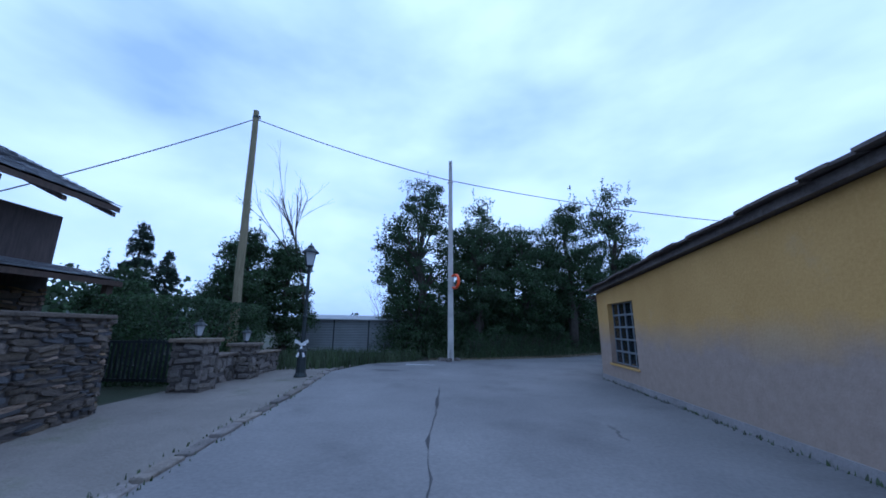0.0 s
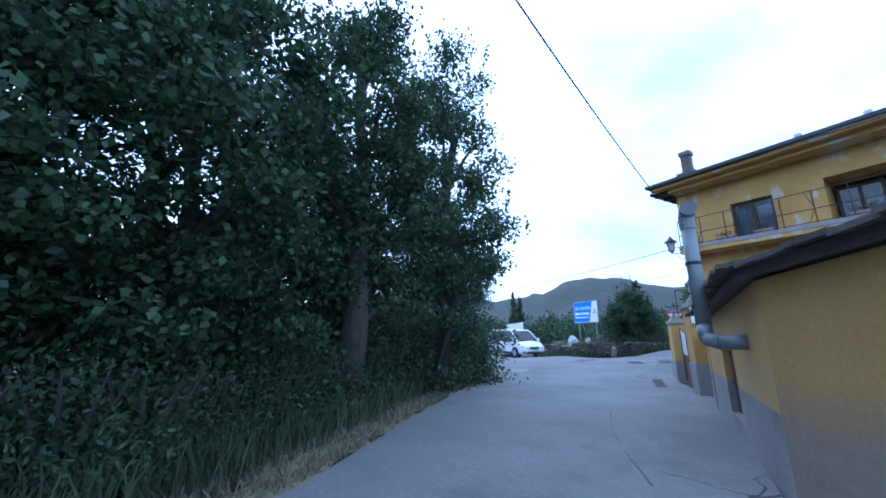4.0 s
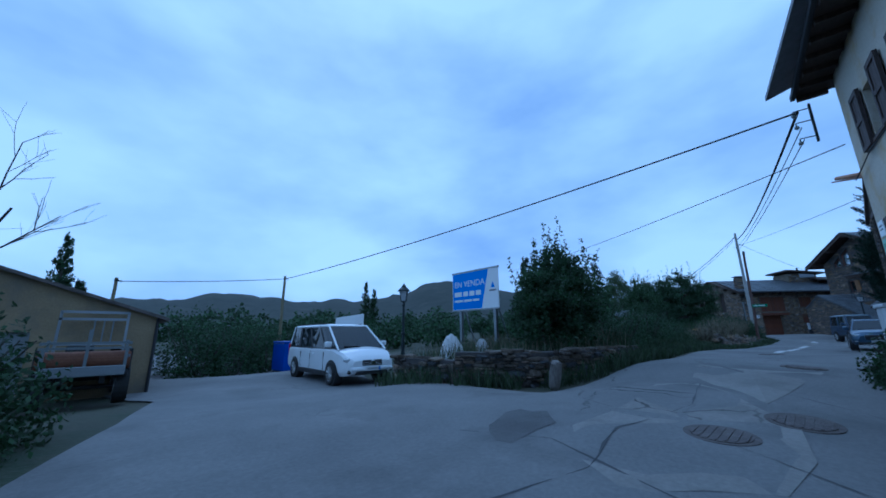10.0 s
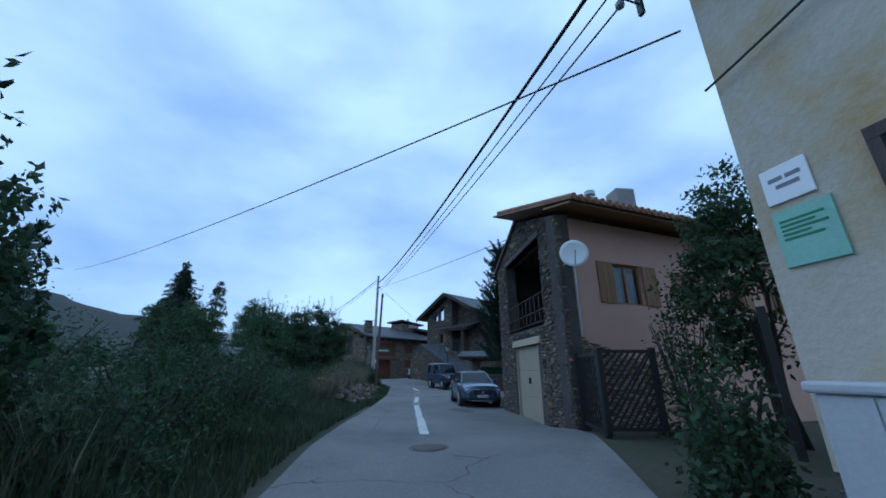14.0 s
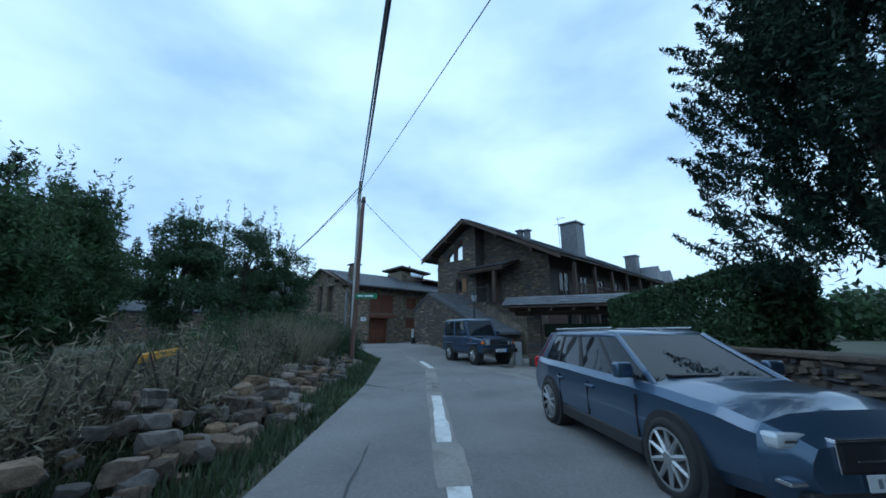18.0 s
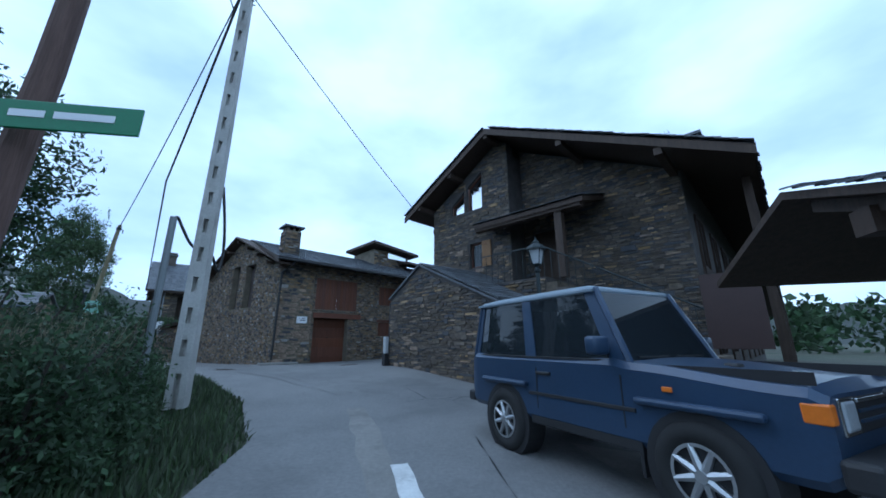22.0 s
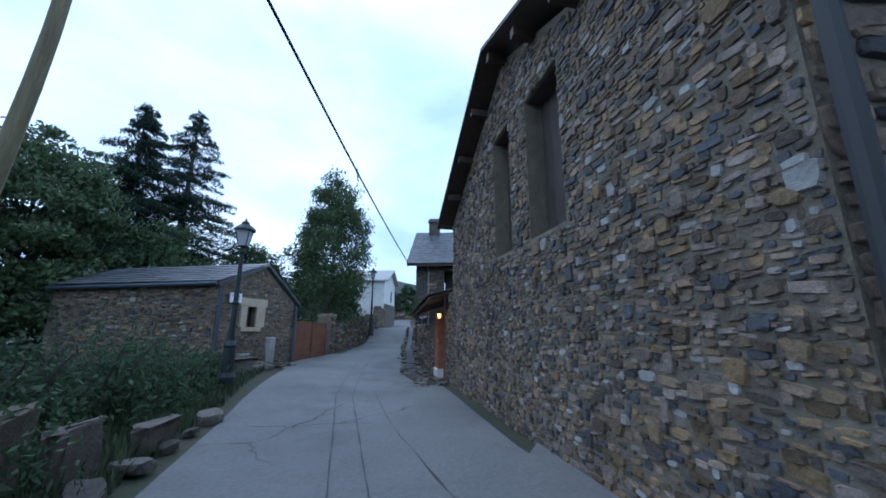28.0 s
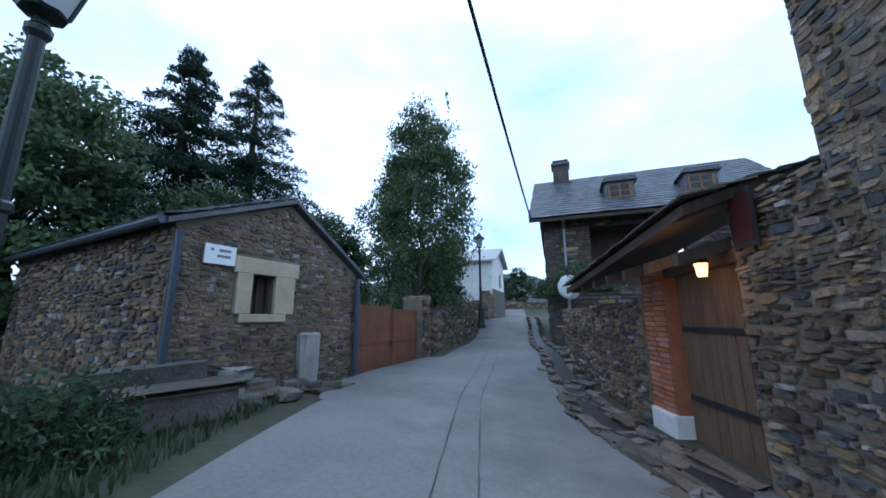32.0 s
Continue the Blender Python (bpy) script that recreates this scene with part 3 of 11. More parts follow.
def lathe(bm, prof, n=12, c=(0, 0)):
    rings = [[bm.verts.new((c[0] + r * math.cos(2 * math.pi * i / n), c[1] + r * math.sin(2 * math.pi * i / n), z)) for i in range(n)] for r, z in prof]
    for a, b in zip(rings[:-1], rings[1:]):
        for i in range(n):
            bm.faces.new((a[i], a[(i + 1) % n], b[(i + 1) % n], b[i]))
    bm.faces.new(rings[0][::-1])
    bm.faces.new(rings[-1])
    return bm


def panel(bm, x0, x1, z0, z1, y0, y1, holes=()):
    """A wall from x0 to x1 with holes (hx0, hx1, hz0, hz1) that go through it, as one closed skin."""
    clip = lambda v, lo, hi: min(max(v, lo), hi)
    xs = sorted({x0, x1, *[clip(v, x0, x1) for h in holes for v in h[:2]]})
    zs = sorted({z0, z1, *[clip(v, z0, z1) for h in holes for v in h[2:4]]})
    full = {}
    for i in range(len(xs) - 1):
        for j in range(len(zs) - 1):
            cx, cz = (xs[i] + xs[i + 1]) / 2, (zs[j] + zs[j + 1]) / 2
            full[i, j] = not any(h[0] < cx < h[1] and h[2] < cz < h[3] for h in holes)
    verts = {}

    def v(i, j, y):
        if (i, j, y) not in verts:
            verts[i, j, y] = bm.verts.new((xs[i], y, zs[j]))
        return verts[i, j, y]
    for (i, j), on in full.items():
        if not on:
            continue
        bm.faces.new((v(i, j, y0), v(i + 1, j, y0), v(i + 1, j + 1, y0), v(i, j + 1, y0)))
        bm.faces.new((v(i, j, y1), v(i, j + 1, y1), v(i + 1, j + 1, y1), v(i + 1, j, y1)))
        for (di, dj), (p, q) in (((-1, 0), ((i, j), (i, j + 1))), ((1, 0), ((i + 1, j), (i + 1, j + 1))), ((0, -1), ((i, j), (i + 1, j))), ((0, 1), ((i, j + 1), (i + 1, j + 1)))):
            if not full.get((i + di, j + dj), False):
                bm.faces.new((v(*p, y0), v(*q, y0), v(*q, y1), v(*p, y1)))
    return bm


def join_mesh(name, verts, faces, material, parent=None, label="", smooth=False):
    me = bpy.data.meshes.new(name)
    me.from_pydata(verts, [], faces)
    me.materials.append(M[material])
    me.update()
    if smooth:
        me.shade_smooth()
    ob = new(name, me)
    ob.parent = parent
    if parent and parent.type == "EMPTY":
        ob.matrix_local = FACE[0]
    if label:
        ob["label"] = label
    return ob


NS = 8
BLOCK_FACES = tuple([(k * NS + i, k * NS + (i + 1) % NS, (k + 1) * NS + (i + 1) % NS, (k + 1) * NS + i) for k in range(2) for i in range(NS)] + [tuple(range(2 * NS, 3 * NS))])
JOINED_FACES = tuple([(i, (i + 1) % NS, NS + (i + 1) % NS, NS + i) for i in range(NS)] + [tuple(range(NS, 2 * NS))])


def block_verts(rng, rag):
    """A rough stone of unit size: x and z along the face, y out of it (its back lies at y = 0, its face at y = -1). More rag, rounder."""
    cut = min(0.34, 0.02 + rag * 1.1)
    base = []
    for sx, sz, first in ((-1, -1, 0), (1, -1, 1), (1, 1, 0), (-1, 1, 1)):
        c1, c2 = cut * rng.uniform(0.3, 1.5), cut * rng.uniform(0.3, 1.5)
        p, q = (sx * 0.5, sz * (0.5 - c1)), (sx * (0.5 - c2), sz * 0.5)
        base += [q, p] if first else [p, q]
    base = [(x * rng.uniform(1 - rag * 0.7, 1.0), z * rng.uniform(1 - rag * 0.7, 1.0)) for x, z in base]
    base = [base[0], base[1], base[2], base[3], base[4], base[5], base[6], base[7]]
    out = []
    for y, k in ((0.0, 1.0), (-0.5, 0.98), (-1.0, 1 - rag * 0.75)):
        out += [(x * k, y * (rng.uniform(0.75, 1.15) if y < -0.9 else 1), z * k) for x, z in base]
    return out


def stone_protos(material, rag, seed):
    rng = random.Random(seed)
    out = []
    for i in range(10):
        v = block_verts(rng, rag)
        me = bpy.data.meshes.new("stone")
        me.from_pydata(v, [], BLOCK_FACES)
        me.materials.append(M[material])
        me.update()
        out.append((me, v))
    return out


PROTO = {}


def stones(parent, x0, x1, z0, top, holes=(), course=(0.08, 0.16), length=(0.18, 0.5), proud=(0.025, 0.07), y=0.0, material="stone", rag=0.12, seed=1, singles=300, first=None, gap=0.014, name="stone", big=0.0):
    """Courses of rough stones on the face y of a wall: the first ones as pieces of their own, the rest in one mesh."""
    rng = random.Random(seed)
    key = (material, rag)
    if key not in PROTO:
        PROTO[key] = stone_protos(material, rag, 7)
        PROTO[key + ("j",)] = None
    protos = PROTO[key]
    zmax = max(top(x0 + (x1 - x0) * i / 20) for i in range(21))
    spots = []
    z = z0
    while z < zmax:
        h = rng.uniform(*course)
        x = x0 - rng.uniform(0, length[0])
        while x < x1:
            w = rng.uniform(*length) * (0.7 + 0.6 * h / course[1])
            a, b = max(x, x0), min(x + w, x1)
            x += w
            if b - a < 0.05:
                continue
            c, hh = (a + b) / 2, h
            t = min(top(a), top(b))
            if z + 0.03 > t:
                continue
            hh = min(h, t - z)
            bad = False
            for hx0, hx1, hz0, hz1 in holes:
                if a < hx1 and b > hx0 and z < hz1 and z + hh > hz0:
                    if a < hx0 and b < hx1 + 0.3:
                        b = hx0
                    elif b > hx1 and a > hx0 - 0.3:
                        a = hx1
                    else:
                        bad = True
                    if b - a < 0.05:
                        bad = True
            if bad:
                continue
            wild = 1.0 if rag >= 0.15 else 0.0
            if big and rng.random() < big and hh > course[0] * 0.9 and z + 2.6 * hh < t:
                spots.append(((a + b) / 2, z + hh * 1.2, (b - a) * rng.uniform(0.8, 1.25), hh * rng.uniform(1.9, 2.7), proud[1] * 1.25, rng.uniform(-0.03, 0.03), rng.randrange(10)))
            spots.append(((a + b) / 2, z + hh / 2 + rng.uniform(-0.012, 0.012) + wild * rng.uniform(-0.28, 0.28) * hh, (b - a - gap * rng.uniform(0.6, 1.8)) * (1 + wild * rng.uniform(-0.22, 0.16)), (hh - gap * rng.uniform(0.6, 1.6)) * (1 + wild * rng.uniform(-0.4, 0.5)), rng.uniform(*proud), rng.uniform(-0.035, 0.035) * (1 + 3.5 * wild), rng.randrange(10)))
        z += h
    if first:
        spots.sort(key=lambda s: abs(s[0] - first[0]) + 0.8 * abs(s[1] - first[1]))
    kinds = {"stone": ("stone", "stone_o", "stone_p", "stone_d"), "slab": ("slab", "stone_b", "stone_b", "stone_d"), "stone_b": ("stone_b", "stone_o", "stone_p", "stone_d") }.get(material, (material,))
    pick = [0 if len(kinds) == 1 else (1 if q < 0.06 else 2 if q < 0.105 else 3 if q < 0.27 else 0) for q in (rng.random() for _ in spots)]
    for (sx, sz, w, h, d, tilt, k), v in zip(spots[:singles], pick):
        if v and (kinds[v], rag) not in PROTO:
            PROTO[kinds[v], rag] = stone_protos(kinds[v], rag, 7)
        ob = new(name, (PROTO[kinds[v], rag] if v else protos)[k][0])
        ob.parent = parent
        ob.matrix_local = FACE[0] @ Matrix.Translation((sx, y, sz)) @ Matrix.Rotation(tilt, 4, "Y") @ Matrix.Diagonal((max(w, 0.03), d, max(h, 0.025), 1))
    for v in range(len(kinds)):
        vs, fs = [], []
        for (sx, sz, w, h, d, tilt, k), u in zip(spots[singles:], pick[singles:]):
            if u != v:
                continue
            base = len(vs)
            ct, st = math.cos(tilt), math.sin(tilt)
            for px, py, pz in protos[k][1][NS:]:
                px, pz = px * max(w, 0.03), pz * max(h, 0.025)
                vs.append((sx + px * ct + pz * st, y + (0.003 if py == -0.5 else py * d), sz - px * st + pz * ct))
            fs.extend(tuple(base + i for i in f) for f in JOINED_FACES)
        if vs:
            ob = join_mesh("stonework", vs, fs, {"stone": "stone_j", "slab": "slab_j", "rubble": "stone_j"}.get(kinds[v], kinds[v]), parent)
            ob["kind"] = "stuff"


def shingles(parent, frame, w, l, row=0.28, width=0.26, material="slate", seed=3, name="slate_covering", thick=0.018):
    """Overlapping slates on a slope: x across, y up the slope, in the slope's own frame."""
    rng = random.Random(seed)
    vs, fs = [], []
    n = int(l / row)
    for r in range(n):
        y0 = r * row
        x = -rng.uniform(0, width)
        while x < w:
            ww = width * rng.uniform(0.75, 1.25)
            a, b = max(0, x), min(w, x + ww - 0.006)
            x += ww
            if b - a < 0.04:
                continue
            dz, e = rng.uniform(0.0, 0.012), rng.uniform(-0.02, 0.02)
            base = len(vs)
            zt, zb = thick * 0.4, thick * 1.7 + dz
            q = [(a, y0 + e, zb), (b, y0 + e + rng.uniform(-0.01, 0.01), zb), (b, min(l, y0 + row * 1.35), zt), (a, min(l, y0 + row * 1.35), zt)]
            q += [(p[0], p[1], p[2] - thick) for p in q]
            vs.extend(tuple(frame @ Vector(p)) for p in q)
            fs.extend(tuple(base + i for i in f) for f in ((0, 1, 2, 3), (4, 5, 1, 0), (5, 6, 2, 1), (7, 4, 0, 3)))
    ob = join_mesh(name, vs, fs, material, parent)
    ob["kind"] = "stuff"
    return ob


def slope_frame(p, q, r):
    """A frame at p with x towards q and y towards r (made square to x)."""
    p, q, r = Vector(p), Vector(q), Vector(r)
    x = (q - p).normalized()
    z = x.cross(r - p).normalized()
    y = z.cross(x)
    m = Matrix.Identity(4)
    m.col[0][:3], m.col[1][:3], m.col[2][:3], m.col[3][:3] = x, y, z, p
    return m


def slab_between(bm, a, b, c, d, thick):
    """A roof slab: the upper face a, b, c, d, and its thickness straight down."""
    up = [bm.verts.new(p) for p in (a, b, c, d)]
    lo = [bm.verts.new((p[0], p[1], p[2] - thick)) for p in (a, b, c, d)]
    bm.faces.new(up)
    bm.faces.new(lo[::-1])
    for i in range(4):
        j = (i + 1) % 4
        bm.faces.new((up[i], lo[i], lo[j], up[j]))
    return bm


def cable(name, pts, r, label, sag=0.0, n=24):
    """A hanging cable through the points."""
    cu = bpy.data.curves.new(name, "CURVE")
    cu.dimensions, cu.bevel_depth, cu.bevel_resolution = "3D", r, 1
    full = []
    for p, q in zip(pts[:-1], pts[1:]):
        p, q = Vector(p), Vector(q)
        k = n if (q - p).length > 3 else 8
        full += [p.lerp(q, i / k) - Vector((0, 0, sag * (q - p).length * 4 * (i / k) * (1 - i / k))) for i in range(k)]
    full.append(Vector(pts[-1]))
    sp = cu.splines.new("POLY")
    sp.points.add(len(full) - 1)
    for s, p in zip(sp.points, full):
        s.co = (*p, 1)
    cu.materials.append(M["black"])
    ob = new(name, cu)
    return tagged(ob, label, "cable")


def words(body, m, size, material, parent, name="lettering", depth=0.004):
    cu = bpy.data.curves.new(name, "FONT")
    cu.body, cu.size, cu.extrude = body, size, depth
    cu.materials.append(M[material])
    ob = new(name, cu)
    ob.parent = parent
    ob.matrix_local = FACE[0] @ m if parent and parent.type == "EMPTY" else m
    ob["label"] = "the words " + body
    return ob


def window_unit(parent, x0, x1, z0, z1, y=0.12, frame_mat="dark_wood", muntins=1, cross=1, inner="curtain", name="window", fw=0.06, curtain_part=0.85):
    """A framed window set y into the wall, with panes, bars and what hangs behind it."""
    bm = B()
    box(bm, x0, x0 + fw, y, y + 0.06, z0, z1)
    box(bm, x1 - fw, x1, y, y + 0.06, z0, z1)
    box(bm, x0 + fw, x1 - fw, y, y + 0.06, z0, z0 + fw)
    box(bm, x0 + fw, x1 - fw, y, y + 0.06, z1 - fw, z1)
    w = part(name, bm, frame_mat, parent)
    bm = B()
    for i in range(1, muntins + 1):
        c = x0 + (x1 - x0) * i / (muntins + 1)
        box(bm, c - fw * 0.5, c + fw * 0.5, y - 0.005, y + 0.055, z0 + fw, z1 - fw)
    if muntins:
        part("mullion", bm, frame_mat, w)
    else:
        bm.free()
    bm = B()
    for i in range(1, cross + 1):
        c = z0 + (z1 - z0) * i / (cross + 1)
        box(bm, x0 + fw, x1 - fw, y + 0.008, y + 0.045, c - 0.014, c + 0.014)
    if cross:
        part("glazing_bar", bm, frame_mat, w)
    else:
        bm.free()
    n = muntins + 1
    for i in range(n):
        a, b = x0 + (x1 - x0) * i / n, x0 + (x1 - x0) * (i + 1) / n
        bm = B()
        box(bm, a + fw * 0.6, b - fw * 0.6, y + 0.028, y + 0.034, z0 + fw * 0.8, z1 - fw * 0.8)
        pane = part("pane", bm, "glass", w)
        pane.visible_shadow = False
    # one near-black sheet in place of a room, its shade painted in
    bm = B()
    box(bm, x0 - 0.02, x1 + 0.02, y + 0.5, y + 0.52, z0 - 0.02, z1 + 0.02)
    part("room_behind", bm, "room_shade", w)
    if inner:
        bm = B()
        n = 18
        for s, t in ((0.02, 0.44), (0.56, 0.98)):
            vs = []
            for i in range(n + 1):
                u = x0 + (x1 - x0) * (s + (t - s) * i / n)
                vs.append((bm.verts.new((u, y + 0.12 + 0.015 * math.sin(i * 1.9), z0 + 0.03)), bm.verts.new((u, y + 0.12 + 0.015 * math.sin(i * 1.9 + 0.4), z0 + (z1 - z0) * curtain_part))))
            for p, q in zip(vs[:-1], vs[1:]):
                bm.faces.new((p[0], q[0], q[1], p[1]))
        part("curtain", bm, inner, w)
    return w


def shutter(parent, x0, x1, z0, z1, y=-0.03, material="shutter_wood", planks=3, name="shutter", label="", battens=True):
    """A board shutter that stands proud of the wall: each plank and its two ledges."""
    bm = B()
    box(bm, x0, x1, y + 0.005, y + 0.022, z0, z1)
    sh = part(name, bm, material, parent, label)
    w = (x1 - x0) / planks
    for i in range(planks):
        bm = B()
        box(bm, x0 + i * w + 0.004, x0 + (i + 1) * w - 0.004, y - 0.012, y + 0.008, z0 + 0.004, z1 - 0.004, 0.004)
        part("plank", bm, material, sh)
    if battens:
        for s in (0.12, 0.5, 0.88):
            bm = B()
            c = z0 + (z1 - z0) * s
            box(bm, x0 + 0.01, x1 - 0.01, y - 0.03, y - 0.010, c - 0.04, c + 0.04, 0.005)
            part("ledge", bm, material, sh)
    return sh


# ---- ground ----
# heights known beside the road: x, y, z
SPOTS = [(-3, 2, 0.02), (-2.4, 6, -0.02), (-0.4, 12.6, -0.1), (6.4, 5, -0.05), (5.6, 9.8, -0.07), (9, 22, -0.22), (-6, 12, 0.0), (7.3, 13.8, -0.1), (13, 20, -0.2), (16, 20.5, -0.25), (19, 27, -0.1),
         (17.3, 34, -0.45), (12, 38, -0.6), (17, 46, -0.9), (27, 20.4, 0.5), (31, 20, 0.25), (37, 20.5, 0.2), (46, 19, 0.25), (58, 23.5, 0.8), (67, 19, 0.9),
         (64, 39, 0.75), (69, 41.5, 0.7), (69.5, 36.3, 0.45), (74, 41, 0.95), (82, 51, 1.9), (96, 60, 3.0), (9, -14, -0.05), (30, 30, 0.9), (45, 31, 1.2), (58, 36, 1.2)]
KNOWN = np.array([(x, y, z - 1.3) for t, x, y, z, h, p, l in PATH[::2]] + SPOTS)


def ground(x, y):
    """Height of the ground: known heights, weighted by nearness."""
    d2 = (KNOWN[:, 0] - x) ** 2 + (KNOWN[:, 1] - y) ** 2 + 1.5
    w = d2 ** -1.7
    return float((w * KNOWN[:, 2]).sum() / w.sum())


def sheet(name, xs, ys, lift, material, label, kind="structure", hole=None):
    vs, fs = [], []
    for y in ys:
        for x in xs:
            vs.append((x, y, ground(x, y) + lift))
    n = len(xs)
    for j in range(len(ys) - 1):
        for i in range(n - 1):
            fs.append((j * n + i, j * n + i + 1, (j + 1) * n + i + 1, (j + 1) * n + i))
    ob = join_mesh(name, vs, fs, material)
    ob.data.shade_smooth()
    return tagged(ob, label, "", "", kind)


def spread(lo, hi, fine0, fine1, step, grow=1.35):
    out = list(np.arange(fine0, fine1 + 1e-6, step))
    s, v = step, fine1
    while v < hi:
        s *= grow
        v += s
        out.append(min(v, hi))
    s, v = step, fine0
    while v > lo:
        s *= grow
        v -= s
        out.insert(0, max(v, lo))
    return [float(v) for v in out]


sheet("ground", spread(-1500, 1500, -14, 100, 1.0), spread(-1500, 1500, -20, 70, 1.0), -0.03, "earth", "uneven earth and weeds round the village lanes")


def ribbon(name, left, right, lift, material, label, across=8, step=0.7):
    """A strip of paving between two edge lines, laid on the ground."""
    vs, fs, rows = [], [], 0
    for (l0, l1), (r0, r1) in zip(zip(left[:-1], left[1:]), zip(right[:-1], right[1:])):
        n = max(1, int(max(math.dist(l0, l1), math.dist(r0, r1)) / step))
        for k in range(n + (1 if l1 == left[-1] else 0)):
            f = k / n
            a = (l0[0] + (l1[0] - l0[0]) * f, l0[1] + (l1[1] - l0[1]) * f)
            b = (r0[0] + (r1[0] - r0[0]) * f, r0[1] + (r1[1] - r0[1]) * f)
            for i in range(across + 1):
                x, y = a[0] + (b[0] - a[0]) * i / across, a[1] + (b[1] - a[1]) * i / across
                vs.append((x, y, ground(x, y) + lift))
            rows += 1
    m = across + 1
    for j in range(rows - 1):
        for i in range(across):
            fs.append((j * m + i, (j + 1) * m + i, (j + 1) * m + i + 1, j * m + i + 1))
    ob = join_mesh(name, vs, fs, material)
    ob.data.shade_smooth()
    return tagged(ob, label, "", "", "structure")


ribbon("road", [(6.9, -16), (1.25, -0.4), (-0.8, 4.1), (-2.3, 7.0), (-2.6, 9.6), (-1.2, 12.3), (0.5, 13.2), (3.7, 15.4), (8.9, 22.0), (10.7, 26.2), (14.5, 26.9), (18.2, 26.6), (23.3, 25.8), (27.4, 25.9), (36.5, 25.6), (43, 25.3), (50, 25.4), (52.3, 26.3), (55.5, 28.4), (60.6, 33.1), (63.2, 36.4), (67.0, 40.5), (69.5, 41.6), (74, 44.6), (82.2, 50.8), (93, 60)],
       [(12.6, -16), (7.15, 1.9), (6.2, 5.4), (5.2, 9.0), (5.9, 10.6), (6.4, 11.8), (7.2, 13.7), (8.7, 14.8), (11.9, 17.2), (14.2, 19.7), (16.0, 20.6), (18.2, 21.2), (22.6, 22.3), (27.4, 20.8), (34, 20.5), (43, 19), (46.5, 19.8), (52.5, 20.4), (57.9, 23.7), (61.6, 28.6), (63.8, 31.2), (67.3, 34.6), (69.0, 37.0), (74.6, 41.6), (84.2, 48.8), (95, 58)],
       0.015, "concrete", "worn grey concrete lane with cracks and stains")
ribbon("side_road", [(10.9, 26.0), (12.2, 30), (13.0, 34), (11.5, 40), (9, 48), (6, 60)], [(18.4, 26.4), (18.0, 29.5), (18.6, 33), (20.5, 38), (20, 48), (17, 60)], 0.010, "concrete", "worn grey concrete side lane")
ribbon("corner_road", [(64.5, 24.2), (66.2, 21.4), (67.4, 19.2), (71, 12)], [(57.9, 23.7), (60.5, 20.5), (62.5, 17), (66, 11)], 0.012, "apron", "pale concrete lane between two stone houses", 6)


# ---- yellow roadside buildings at the start ----
def bars(parent, x0, z0, rows, y, material="ink", h=0.03, name="lettering"):
    """Lines of writing that cannot be read, as plain bars."""
    bm = B()
    for i, segs in enumerate(rows):
        for a, b in segs:
            box(bm, x0 + a, x0 + b, y - 0.004, y, z0 - i * h * 2.2, z0 - i * h * 2.2 + h)
    return part(name, bm, material, parent, "faded grey lettering")


